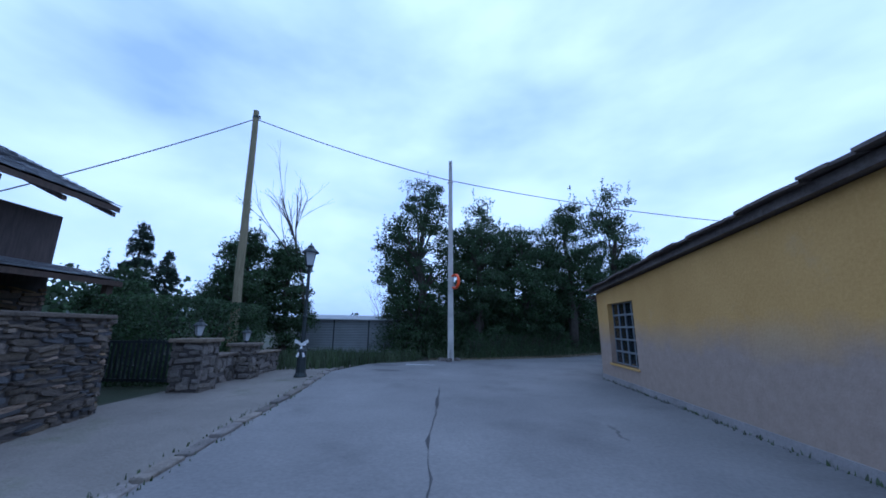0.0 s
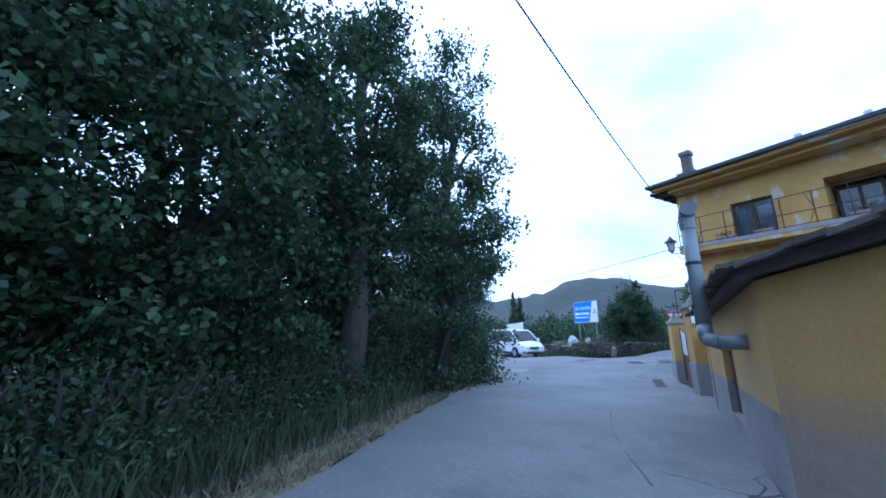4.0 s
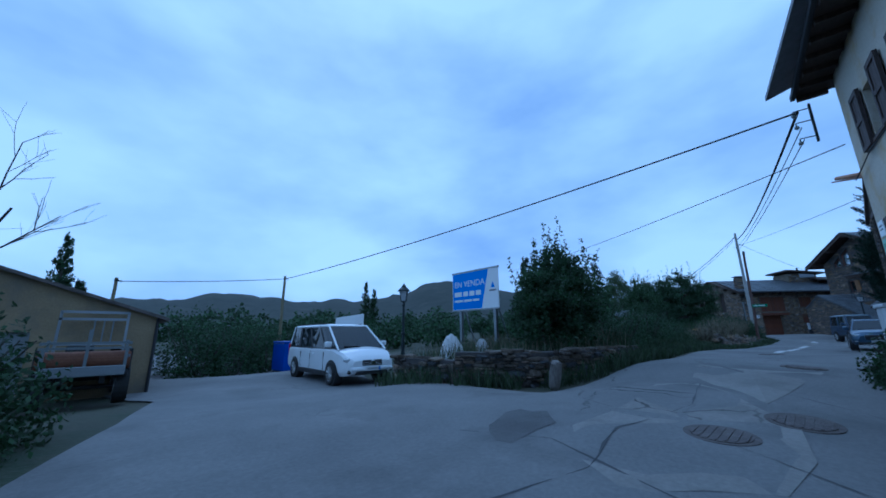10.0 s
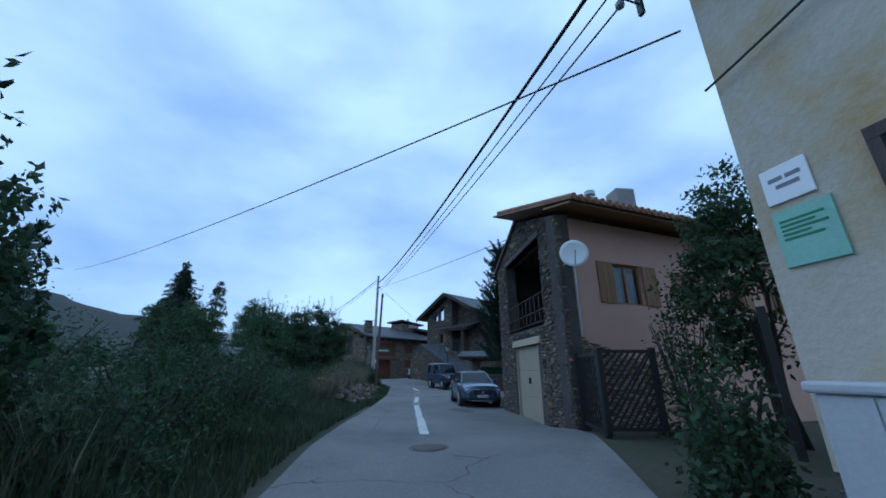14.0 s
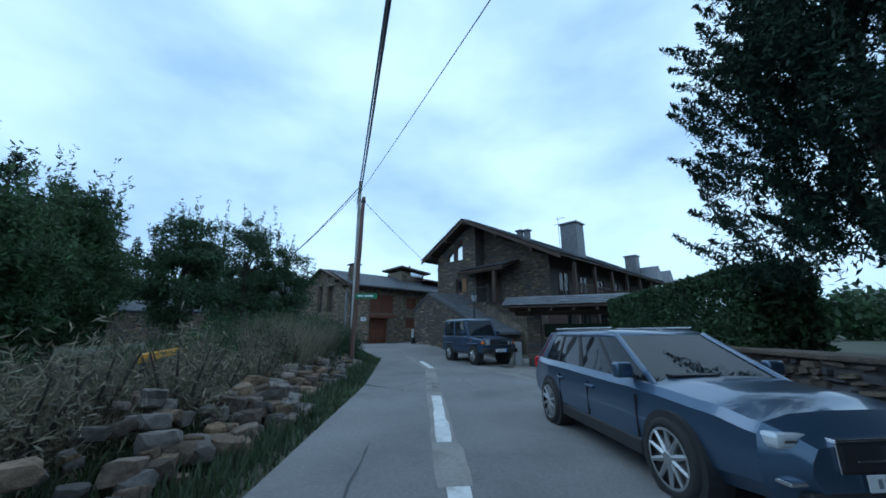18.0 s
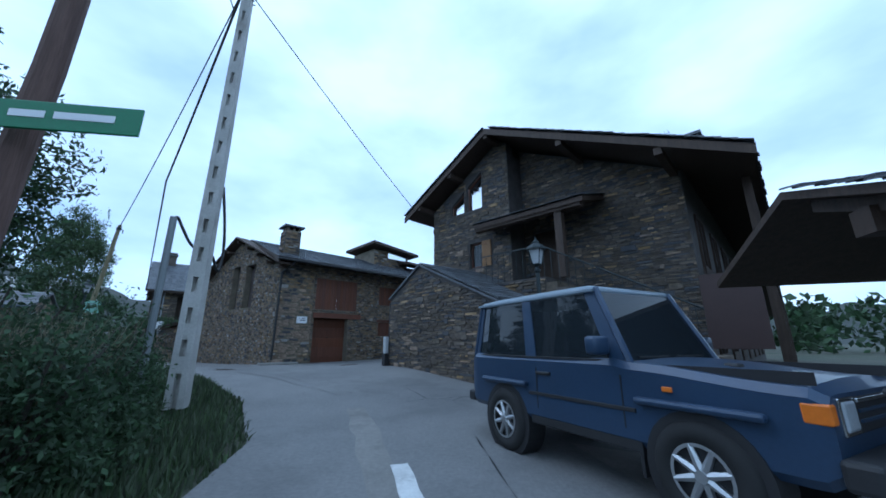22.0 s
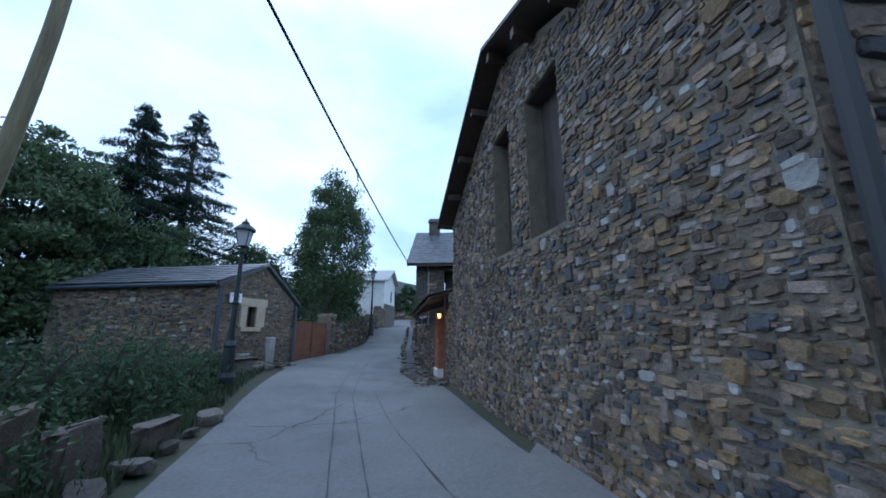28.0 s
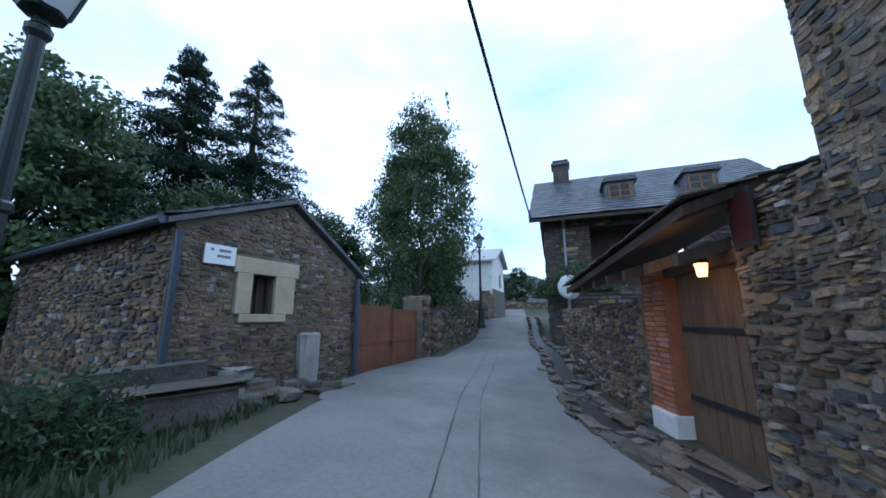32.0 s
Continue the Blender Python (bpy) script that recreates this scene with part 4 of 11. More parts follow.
def garage_building():
    m = along((5.2, 8.92), (7.15, 1.75))
    t = thing("garage_building", m, "low ochre and rose rendered garage with a tiled lean-to roof", "garage")
    L = 7.43
    top = lambda x: 2.20 + 0.42 * x / L
    hole = (0.75, 2.25, 0.42, 1.88)
    bm = B()
    panel(bm, 0, L, -0.4, 0.08, -0.015, 0.28)
    part("plinth", bm, "grey_render", t, "stained grey cement plinth")
    bm = B()
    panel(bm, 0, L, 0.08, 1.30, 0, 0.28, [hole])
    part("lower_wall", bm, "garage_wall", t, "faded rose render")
    bm = B()
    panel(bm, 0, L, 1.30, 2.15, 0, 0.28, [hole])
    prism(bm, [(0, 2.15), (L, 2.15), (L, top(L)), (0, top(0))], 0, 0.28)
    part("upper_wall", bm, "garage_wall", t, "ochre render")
    bm = B()
    box(bm, 0, 0.28, 0.28, 5.0, -0.4, 2.15)
    part("back_wall", bm, "ochre", t)
    bm = B()
    box(bm, 0.3, L - 0.4, 4.8, 5.0, -0.4, 3.2)
    part("far_wall", bm, "grey_render", t)
    # steel window with small panes
    bm = B()
    x0, x1, z0, z1 = hole
    for i in range(5):
        x = x0 + (x1 - x0) * i / 4
        box(bm, x - 0.022, x + 0.022, 0.12, 0.16, z0, z1)
    for i in range(6):
        z = z0 + (z1 - z0) * i / 5
        box(bm, x0, x1, 0.118, 0.162, z - 0.022, z + 0.022)
    w = part("window", bm, "grey_iron", t, "grey steel window with small square panes")
    for i in range(4):
        for j in range(5):
            bm = B()
            box(bm, x0 + (x1 - x0) * i / 4 + 0.02, x0 + (x1 - x0) * (i + 1) / 4 - 0.02, 0.137, 0.142, z0 + (z1 - z0) * j / 5 + 0.02, z0 + (z1 - z0) * (j + 1) / 5 - 0.02)
            part("pane", bm, "glass", w)
    # near-black sheet painted as the dim garage inside
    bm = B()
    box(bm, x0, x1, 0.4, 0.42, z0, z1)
    part("room_behind", bm, "room_shade", w)
    bm = B()
    box(bm, x0 - 0.05, x1 + 0.05, -0.04, 0.10, z0 - 0.05, z0)
    part("sill", bm, "ochre", t)
    # rounded corner pier, lintel and door of the open front
    bm = B()
    box(bm, L, L + 0.34, 0.0, 0.42, -0.4, 2.64, 0.06)
    part("corner_pier", bm, "ochre", t)
    bm = B()
    box(bm, L - 0.02, L + 0.30, 0.42, 5.0, 2.32, 2.64)
    part("lintel", bm, "grey_render", t, "grey concrete lintel")
    bm = B()
    box(bm, L + 0.06, L + 0.12, 0.42, 4.9, -0.2, 1.2)
    d = part("door", bm, "trim", t, "dark sheet-metal garage door")
    for i in range(6):
        bm = B()
        y = 0.42 + i * 0.75
        box(bm, L + 0.05, L + 0.10, y, y + 0.06, 1.2, 2.32)
        part("stile", bm, "trim", d)
    for z in (1.5, 1.9):
        bm = B()
        box(bm, L + 0.055, L + 0.095, 0.42, 4.9, z, z + 0.05)
        part("rail", bm, "trim", d)
    bm = B()
    box(bm, L + 0.07, L + 0.08, 0.42, 4.9, 1.2, 2.32)
    part("pane", bm, "glass", d)
    # roof slab, and ragged old tiles along its edge
    bm = B()
    slab_between(bm, (-0.2, -0.14, top(0) + 0.13), (L + 0.36, -0.14, top(L) + 0.13), (L + 0.36, 5.1, top(L) + 0.75), (-0.2, 5.1, top(0) + 0.75), 0.11)
    part("roof", bm, "tile", t)
    rng = random.Random(4)
    x = -0.25
    while x < L + 0.3:
        w = rng.uniform(0.20, 0.36)
        for r in range(3):
            bm = B()
            y0 = -0.26 + r * 0.34 + rng.uniform(-0.03, 0.03)
            z = top(x) + 0.145 + r * 0.04 + 0.02 * rng.random()
            slab_between(bm, (x, y0, z), (x + w, y0, z + rng.uniform(-0.01, 0.03)), (x + w * 0.97, y0 + 0.42, z + 0.06), (x + 0.01, y0 + 0.42, z + 0.06), 0.035)
            part("roof_tile", bm, "tile", t)
        x += w * 0.98
    shingles(t, slope_frame((-0.2, 0.75, top(0) + 0.24), (L + 0.36, 0.75, top(L) + 0.24), (-0.2, 5.1, top(0) + 0.8)), L + 0.56, 4.3, 0.3, 0.25, "tile", 8)


garage_building()


def eaves_tiles(t, L, top, seed):
    """Ragged dark tiles, three rows deep, along the edge of a low roof."""
    rng = random.Random(seed)
    x = -0.1
    while x < L:
        w = rng.uniform(0.18, 0.32)
        for r in range(3):
            bm = B()
            y0 = -0.24 + r * 0.32 + rng.uniform(-0.04, 0.04)
            z = top(x) + 0.115 + r * 0.045 + 0.035 * rng.random()
            slab_between(bm, (x, y0, z), (x + w, y0 + rng.uniform(-0.02, 0.02), z + 0.03), (x + w * 0.97, y0 + 0.4, z + 0.07), (x + 0.01, y0 + 0.4, z + 0.06), 0.04)
            part("roof_tile", bm, "tile", t)
        x += w * 0.98


LF, LC, LN = (10.4, 16.2), (7.2, 13.65), (5.25, 9.1)


def lean_to():
    t = thing("lean_to_store", along(LC, LN), "low ochre store bent along the lane, ragged tiled roof", "shed")
    # the long side up to the garage
    L = math.dist(LC, LN)
    top = lambda x: 1.66 + 0.36 * x / L
    bm = B()
    panel(bm, 0, L, -0.5, 0.78, 0, 0.3)
    part("lower_wall", bm, "store_wall", t, "faded rose and grey render")
    bm = B()
    prism(bm, [(0, 0.78), (L, 0.78), (L, top(L)), (0, top(0))], 0, 0.3)
    part("upper_wall", bm, "store_wall", t, "ochre render")
    bm = B()
    slab_between(bm, (-0.05, -0.12, top(0) + 0.10), (L, -0.12, top(L) + 0.10), (L, 2.6, top(L) + 0.5), (-0.05, 2.6, top(0) + 0.5), 0.09)
    part("roof", bm, "tile", t)
    eaves_tiles(t, L, top, 14)
    shingles(t, slope_frame((0, 0.6, top(0) + 0.23), (L, 0.6, top(L) + 0.23), (0, 2.6, top(0) + 0.55)), L, 2.0, 0.3, 0.25, "tile", 18, "tile_covering")
    # the short side towards the yard
    m2 = along(LF, LC)
    face(t, m2)
    K = math.dist(LF, LC)
    tp = lambda x: 1.42 + 0.24 * x / K
    hole = (1.5, 2.35, 0.18, 1.06)
    bm = B()
    panel(bm, 0, K, -0.6, 0.6, 0, 0.3, [(hole[0], hole[1], hole[2], 0.6)])
    part("lower_wall", bm, "grey_render", t, "damp grey render")
    bm = B()
    panel(bm, 0, K, 0.6, 1.4, 0, 0.3, [(hole[0], hole[1], 0.6, hole[3])])
    prism(bm, [(0, 1.4), (K, 1.4), (K, tp(K)), (0, tp(0))], 0, 0.3)
    part("upper_wall", bm, "ochre", t, "ochre render")
    bm = B()
    box(bm, 0, 0.3, 0.3, 2.6, -0.6, 1.4)
    part("end_wall", bm, "ochre", t)
    bm = B()
    box(bm, hole[0], hole[1], 0.1, 0.13, hole[2], hole[3])
    sh = part("shutter", bm, "shutter_wood", t, "small boarded shutter")
    for k in range(4):
        bm = B()
        w = (hole[1] - hole[0]) / 4
        box(bm, hole[0] + k * w + 0.006, hole[0] + (k + 1) * w - 0.006, 0.085, 0.10, hole[2] + 0.01, hole[3] - 0.01)
        part("plank", bm, "shutter_wood", sh)
    bm = B()
    slab_between(bm, (-0.1, -0.12, tp(0) + 0.10), (K, -0.12, tp(K) + 0.10), (K, 2.6, tp(K) + 0.5), (-0.1, 2.6, tp(0) + 0.5), 0.09)
    part("roof", bm, "tile", t)
    eaves_tiles(t, K, tp, 15)
    shingles(t, slope_frame((-0.1, 0.6, tp(0) + 0.23), (K, 0.6, tp(K) + 0.23), (-0.1, 2.6, tp(0) + 0.55)), K, 2.0, 0.3, 0.25, "tile", 19, "tile_covering")
    # stove pipe with its elbow through the wall
    p = thing("stove_pipe", m2, "rusty grey stove pipe with an elbow on an ochre wall", "pipe")
    bm = B()
    tube(bm, [(3.35, 0.03, 1.14), (3.25, -0.2, 1.13), (3.12, -0.30, 1.16), (3.0, -0.30, 1.30), (2.98, -0.30, 2.5)], 0.075, 12)
    part("pipe", bm, "grey_iron", p, smooth=True)
    bm = B()
    tube(bm, [(2.98, -0.30, 2.44), (2.98, -0.30, 2.6), (3.05, -0.28, 2.68), (3.15, -0.28, 2.66)], 0.085, 12)
    part("cap", bm, "grey_iron", p)
    for z in (1.5, 2.0):
        bm = B()
        cyl(bm, (2.98, -0.30, z), (2.98, -0.30, z + 0.04), 0.085, 0.085, 12)
        part("collar", bm, "iron", p)
    bm = B()
    box(bm, 2.95, 3.01, -0.25, 0.05, 1.7, 1.73)
    part("wall_bracket", bm, "iron", p)


lean_to()


def yard_wall():
    t = thing("yard_wall", along((12.0, 17.3), (10.45, 16.25)), "ochre yard wall with a grey base and tile coping", "wall")
    L = 1.87
    top = lambda x: 1.22 + 0.15 * x / L
    bm = B()
    panel(bm, 0, L, -0.6, 0.55, 0, 0.3, [(0.12, 0.6, -0.6, 0.55)])
    part("base", bm, "grey_render", t)
    bm = B()
    panel(bm, 0, L, 0.55, 1.15, 0, 0.3, [(0.12, 0.6, 0.55, 1.08)])
    prism(bm, [(0, 1.15), (L, 1.15), (L, top(L)), (0, top(0))], 0, 0.3)
    part("upper_wall", bm, "ochre", t)
    bm = B()
    box(bm, 0.12, 0.6, 0.16, 0.22, -0.3, 1.08)
    part("niche_back", bm, "ochre", t)
    rng = random.Random(5)
    x = -0.02
    while x < L:
        w = rng.uniform(0.16, 0.22)
        bm = B()
        slab_between(bm, (x, -0.12, top(x) + 0.05), (x + w, -0.12, top(x) + 0.06), (x + w, 0.42, top(x) + 0.12), (x, 0.42, top(x) + 0.11), 0.05)
        part("coping_tile", bm, "tile", t)
        x += w * 0.99
    return t


yard_wall()


def lantern(parent, x, y, z, s=1.0, glass="frost"):
    """A four-sided lantern that stands on the point (x, y, z)."""
    bm = B()
    lathe(bm, [(0.05 * s, z), (0.035 * s, z + 0.05 * s), (0.11 * s, z + 0.08 * s), (0.12 * s, z + 0.10 * s)], 8, (x, y))
    la = part("lantern", bm, "iron", parent, "dark iron lantern head")
    bm = B()
    lathe(bm, [(0.11 * s, z + 0.10 * s), (0.19 * s, z + 0.46 * s)], 4, (x, y))
    part("lantern_glass", bm, glass, la, "milky lantern glass")
    for k in range(4):
        bm = B()
        a = math.pi / 2 * k
        c, q = math.cos(a), math.sin(a)
        cyl(bm, (x + 0.115 * s * c, y + 0.115 * s * q, z + 0.10 * s), (x + 0.197 * s * c, y + 0.197 * s * q, z + 0.46 * s), 0.012 * s, 0.012 * s, 6)
        part("glazing_bar", bm, "iron", la)
    bm = B()
    lathe(bm, [(0.24 * s, z + 0.455 * s), (0.23 * s, z + 0.49 * s), (0.13 * s, z + 0.58 * s), (0.09 * s, z + 0.60 * s), (0.09 * s, z + 0.65 * s), (0.03 * s, z + 0.69 * s), (0.012 * s, z + 0.76 * s)], 8, (x, y))
    part("lantern_roof", bm, "iron", la)
    return la


def gate_post(x, y, z0, h, w, label, lamp=0.8, turn=0.0):
    t = thing("gate_post", pose(x, y, 0, rz=turn), label, "gate post", "posts of the maroon gate")
    bm = B()
    box(bm, -w / 2, w / 2, -w / 2, w / 2, z0 - 0.4, z0 + h * 0.36, 0.01)
    part("base", bm, "grey_render", t)
    bm = B()
    box(bm, -w / 2 + 0.012, w / 2 - 0.012, -w / 2 + 0.012, w / 2 - 0.012, z0 + h * 0.36, z0 + h, 0.01)
    part("shaft", bm, "ochre", t)
    bm = B()
    lathe(bm, [(w * 0.80, z0 + h), (w * 0.80, z0 + h + 0.05), (w * 0.50, z0 + h + 0.14), (w * 0.22, z0 + h + 0.27), (w * 0.10, z0 + h + 0.36)], 4, (0, 0))
    c = part("cap", bm, "rubble", t, "pebbled stone pyramid cap")
    c.rotation_euler = (0, 0, math.pi / 4)
    lantern(t, 0, 0, z0 + h + 0.33, lamp)
    return t


gate_post(14.75, 19.95, -0.22, 1.72, 0.40, "ochre gate post with a pebbled cap and lantern", 0.5, 52)
p2 = gate_post(12.25, 17.6, -0.12, 1.90, 0.41, "ochre gate post with a pebbled cap, lantern and blank plaque", 0.55, 52)
bm = B()
box(bm, -0.2, 0.2, -0.26, -0.24, 1.45, 1.80)
plq = part("plaque", bm, "signwhite", p2, "white plaque")
plq.matrix_local = pose(0, 0, 0, rz=-85)


def maroon_gate():
    a, b = Vector((14.6, 19.75)), Vector((12.4, 17.85))
    t = thing("yard_gate", along(a, b), "maroon sheet-steel double gate with pale pointed bars", "gate")
    L = (b - a).length
    for k, (x0, x1) in enumerate(((0.02, L / 2 - 0.01), (L / 2 + 0.01, L - 0.02))):
        bm = B()
        box(bm, x0, x1, 0.02, 0.05, -0.15, 0.62)
        leaf = part("gate_leaf", bm, "maroon", t)
        n = 7
        z1 = (1.36, 1.20) if k == 0 else (1.20, 1.62)
        for i in range(n):
            x = x0 + 0.12 + (x1 - x0 - 0.24) * i / (n - 1)
            h = z1[0] + (z1[1] - z1[0]) * i / (n - 1)
            bm = B()
            tube(bm, [(x, 0.03, 0.58), (x, 0.03, h)], 0.013, 6)
            for j in range(3):
                z = 0.70 + (h - 0.8) * j / 3
                cyl(bm, (x, 0.03, z), (x + 0.035 * (-1) ** j, 0.02, z + 0.05), 0.009, 0.004, 5)
            part("bar", bm, "signwhite", leaf, "pale twisted bar")
        bm = B()
        tube(bm, [(x0, 0.03, z1[0] + 0.02), ((x0 + x1) / 2, 0.03, sum(z1) / 2 - 0.02 + 0.03 * k), (x1, 0.03, z1[1] + 0.02)], 0.02, 6)
        part("top_rail", bm, "maroon", leaf)
        for x in (x0 + 0.02, x1 - 0.02):
            bm = B()
            box(bm, x - 0.02, x + 0.02, 0.0, 0.06, -0.15, z1[0] if x < (x0 + x1) / 2 else z1[1])
            part("stile", bm, "maroon", leaf)


maroon_gate()


# ---- the golden house ----
def railing(t, x0, x1, y, z, h, n, depth=0.0):
    """A balcony railing along x, with returns of the given depth."""
    bm = B()
    for zz in (z + 0.06, z + h * 0.45, z + h):
        tube(bm, [(x0, y + depth, zz), (x0, y, zz), (x1, y, zz), (x1, y + depth, zz)] if depth else [(x0, y, zz), (x1, y, zz)], 0.014, 6)
    r = part("railing", bm, "dark_wood", t, "brown iron balcony railing")
    for i in range(n + 1):
        bm = B()
        x = x0 + (x1 - x0) * i / n
        cyl(bm, (x, y, z), (x, y, z + h), 0.016, 0.016, 6)
        part("baluster", bm, "dark_wood", r)
        if i < n and i % 2 == 0:
            bm = B()
            w = (x1 - x0) / n
            tube(bm, [(x + w * 0.8, y, z + 0.08), (x + w * 1.0, y, z + h * 0.5), (x + w * 0.8, y, z + h - 0.03)], 0.009, 5)
            part("scroll", bm, "dark_wood", r)
    return r


def flower_box(x, y, z, turn, seed, n=46):
    t = thing("flower_box", pose(x, y, z, rz=turn), "terracotta flower box with red geraniums on a balcony", "flower box", "flower boxes on the balconies")
    bm = B()
    box(bm, -0.25, 0.25, -0.08, 0.08, 0, 0.14, 0.01)
    part("trough", bm, "clay", t)
    rng = np.random.default_rng(seed)
    for nm, mat, k, s in (("leaves", "leaf", n * 3, 0.05), ("flowers", "geranium", n, 0.04)):
        c = rng.normal((0, -0.03, 0.22), (0.15, 0.06, 0.05 if nm == "leaves" else 0.07), (k, 3))
        leaf_mesh(nm, c, s, mat, t, rng)


def leaf_mesh(name, centres, size, material, parent, rng, droop=0.0, aspect=0.5, fold=0.25):
    """Many small pointed leaves round the centres, in one mesh."""
    n = len(centres)
    d = rng.normal(size=(n, 3))
    d[:, 2] -= droop
    d /= np.linalg.norm(d, axis=1, keepdims=True)
    s = np.cross(d, rng.normal(size=(n, 3)))
    s /= np.linalg.norm(s, axis=1, keepdims=True)
    up = np.cross(d, s)
    ln = (size * rng.uniform(0.6, 1.4, n))[:, None]
    a = centres - d * ln * 0.5
    b = centres + s * ln * aspect * 0.5 + up * ln * fold * 0.3
    c = centres + d * ln * 0.5
    e = centres - s * ln * aspect * 0.5 + up * ln * fold * 0.3
    v = np.stack([a, b, c, e], 1).reshape(-1, 3)
    me = bpy.data.meshes.new(name)
    me.vertices.add(4 * n)
    me.vertices.foreach_set("co", v.ravel())
    me.loops.add(4 * n)
    me.loops.foreach_set("vertex_index", np.arange(4 * n, dtype=np.int32))
    me.polygons.add(n)
    me.polygons.foreach_set("loop_start", np.arange(0, 4 * n, 4, dtype=np.int32))
    me.polygons.foreach_set("loop_total", np.full(n, 4, dtype=np.int32))
    me.update()
    me.validate()
    me.materials.append(M[material])
    ob = new(name, me)
    ob.parent = parent
    if parent and parent.type == "EMPTY":
        ob.matrix_local = FACE[0]
    return ob


HK, HS, HF = (16.95, 20.75), (18.9, 11.25), (22.8, 21.51)


def golden_house():
    mw = along(HK, HS)
    t = thing("golden_house", mw, "three-storey house, golden front with balconies and peeling cream side", "house")
    L = 9.7
    holes = [(1.6, 2.74, 4.24, 5.62), (3.93, 8.4, 4.30, 5.74), (1.58, 2.68, 1.74, 3.33), (3.9, 8.0, 1.74, 3.48), (0.9, 3.4, -0.5, 1.3)]
    bm = B()
    panel(bm, 0, L, -0.6, 6.72, 0, 0.32, holes)
    part("front_wall", bm, "gold", t, "golden render, flaking at the corner")
    bm = B()
    box(bm, 0.9, 3.4, 0.2, 0.26, -0.5, 1.3)
    part("cellar_door", bm, "dark_wood", t)
    for i, (x0, x1, z0, z1) in enumerate(holes[:4]):
        if x1 - x0 < 2:
            window_unit(t, x0, x1, z0, z1, 0.12, "dark_wood", 1, 1 if i else 0, "curtain", "balcony_door", 0.08)
            continue
        bm = B()
        box(bm, x0, x1, 1.4, 1.45, z0, z1)
        part("loggia_back", bm, "dark_wood", t, "dark timber back of a loggia")
        for nm, za, zb in (("loggia_ceiling", z1, z1 + 0.08), ("loggia_floor", z0 - 0.08, z0)):
            bm = B()
            box(bm, x0 - 0.02, x1 + 0.02, 0.33, 1.4, za, zb)
            part(nm, bm, "gold", t)
        for xa in (x0 - 0.1, x1):
            bm = B()
            box(bm, xa, xa + 0.1, 0.33, 1.4, z0, z1)
            part("loggia_cheek", bm, "gold", t)
        bm = B()
        box(bm, x0 + (x1 - x0) * 0.6, x0 + (x1 - x0) * 0.6 + 0.12, 0.05, 0.17, z0, z1)
        part("loggia_post", bm, "dark_wood", t)
        for k in range(4):
            w = (x1 - x0) / 4
            a = x0 + 0.08 + k * w
            window_unit(t, a, a + w - 0.16, z0 + 0.04, z0 + 1.22, 0.75, "dark_wood", 1, 0, "curtain", "loggia_window", 0.07, 0.6)
    for x0, x1 in ((0.88, 1.55), (2.72, 3.32)):
        shutter(t, x0, x1, 1.76, 3.33, -0.03, "dark_wood", 4)
    for z, x0, x1, out, n in ((4.27, 0.12, L - 0.2, 0.72, 13), (1.70, 0.0, L - 0.6, 1.40, 13)):
        bm = B()
        box(bm, x0, x1, -out, -0.002, z - 0.25, z, 0.015)
        part("balcony_slab", bm, "gold", t, "golden rendered balcony slab with a pale worn edge")
        bm = B()
        box(bm, x0 - 0.01, x1 + 0.01, -out - 0.02, -out + 0.02, z - 0.11, z + 0.012, 0.006)
        part("slab_nosing", bm, "grey_render", t, "pale worn cement nosing")
        railing(t, x0 + 0.03, x1 - 0.05, -out + 0.05, z, 0.98, n, out - 0.06)
    for xa in (0.8, 2.0, 3.2):
        bm = B()
        box(bm, xa, xa + 0.95, -1.36, -1.347, 1.86, 2.46)
        part("balcony_mesh", bm, "grey_iron", t, "grey mesh fixed to the railing")
    # eaves: rendered cornice, boarded soffit on rafters, hipped slate roof
    bm = B()
    prism(bm, [(-0.03, 6.46), (L + 0.3, 6.46), (L + 0.3, 6.60), (-0.03, 6.60)], -0.62, 0.3)
    part("soffit", bm, "gold", t)
    bm = B()
    box(bm, -0.52, L + 0.4, -0.92, -0.62, 6.60, 6.70)
    part("cornice", bm, "gold", t, "golden rendered cornice")
    for corners in (((-0.60, -1.0, 6.80), (L + 0.5, -1.0, 6.80), (6.2, 3.2, 8.15), (3.4, 3.2, 8.15)), ((-0.60, 6.4, 6.80), (-0.60, -1.0, 6.80), (3.4, 3.2, 8.15), (3.4, 6.4, 8.15))):
        bm = B()
        slab_between(bm, *corners, 0.10)
        part("roof", bm, "slate", t, "dark slate roof")
    bm = B()
    box(bm, -0.64, L + 0.5, -1.08, -0.98, 6.70, 6.83, 0.02)
    part("gutter", bm, "trim", t)
    # the cream side wall on the lane, ending in a pier of dark rubble
    mn = along(HF, HK)
    face(t, mn)
    W = math.dist(HF, HK)
    PX = 4.85
    wins = [(1.30, 1.95, 2.03, 3.0), (3.42, 4.06, 2.13, 3.10), (1.38, 2.06, 4.46, 5.42), (3.62, 4.22, 4.36, 5.28)]
    bm = B()
    panel(bm, 0, PX, 1.0, 6.55, 0, 0.32, wins)
    part("side_wall", bm, "cream", t, "peeling cream render with ochre stains")
    bm = B()
    prism(bm, [(0, 0.98), (PX, 0.98), (PX, 1.36)], -0.012, 0.0)
    panel(bm, 0, PX, -0.5, 1.0, 0.02, 0.34)
    part("side_base", bm, "dark_mortar", t)
    stones(t, 0, PX, -0.1, lambda x: 0.98 + 0.38 * x / PX, (), (0.05, 0.11), (0.15, 0.4), (0.03, 0.06), 0.0, "slab", 0.14, 61, 90, (1.5, 0.8))
    bm = B()
    box(bm, PX, W - 0.36, -0.02, 0.3, -0.5, 6.55)
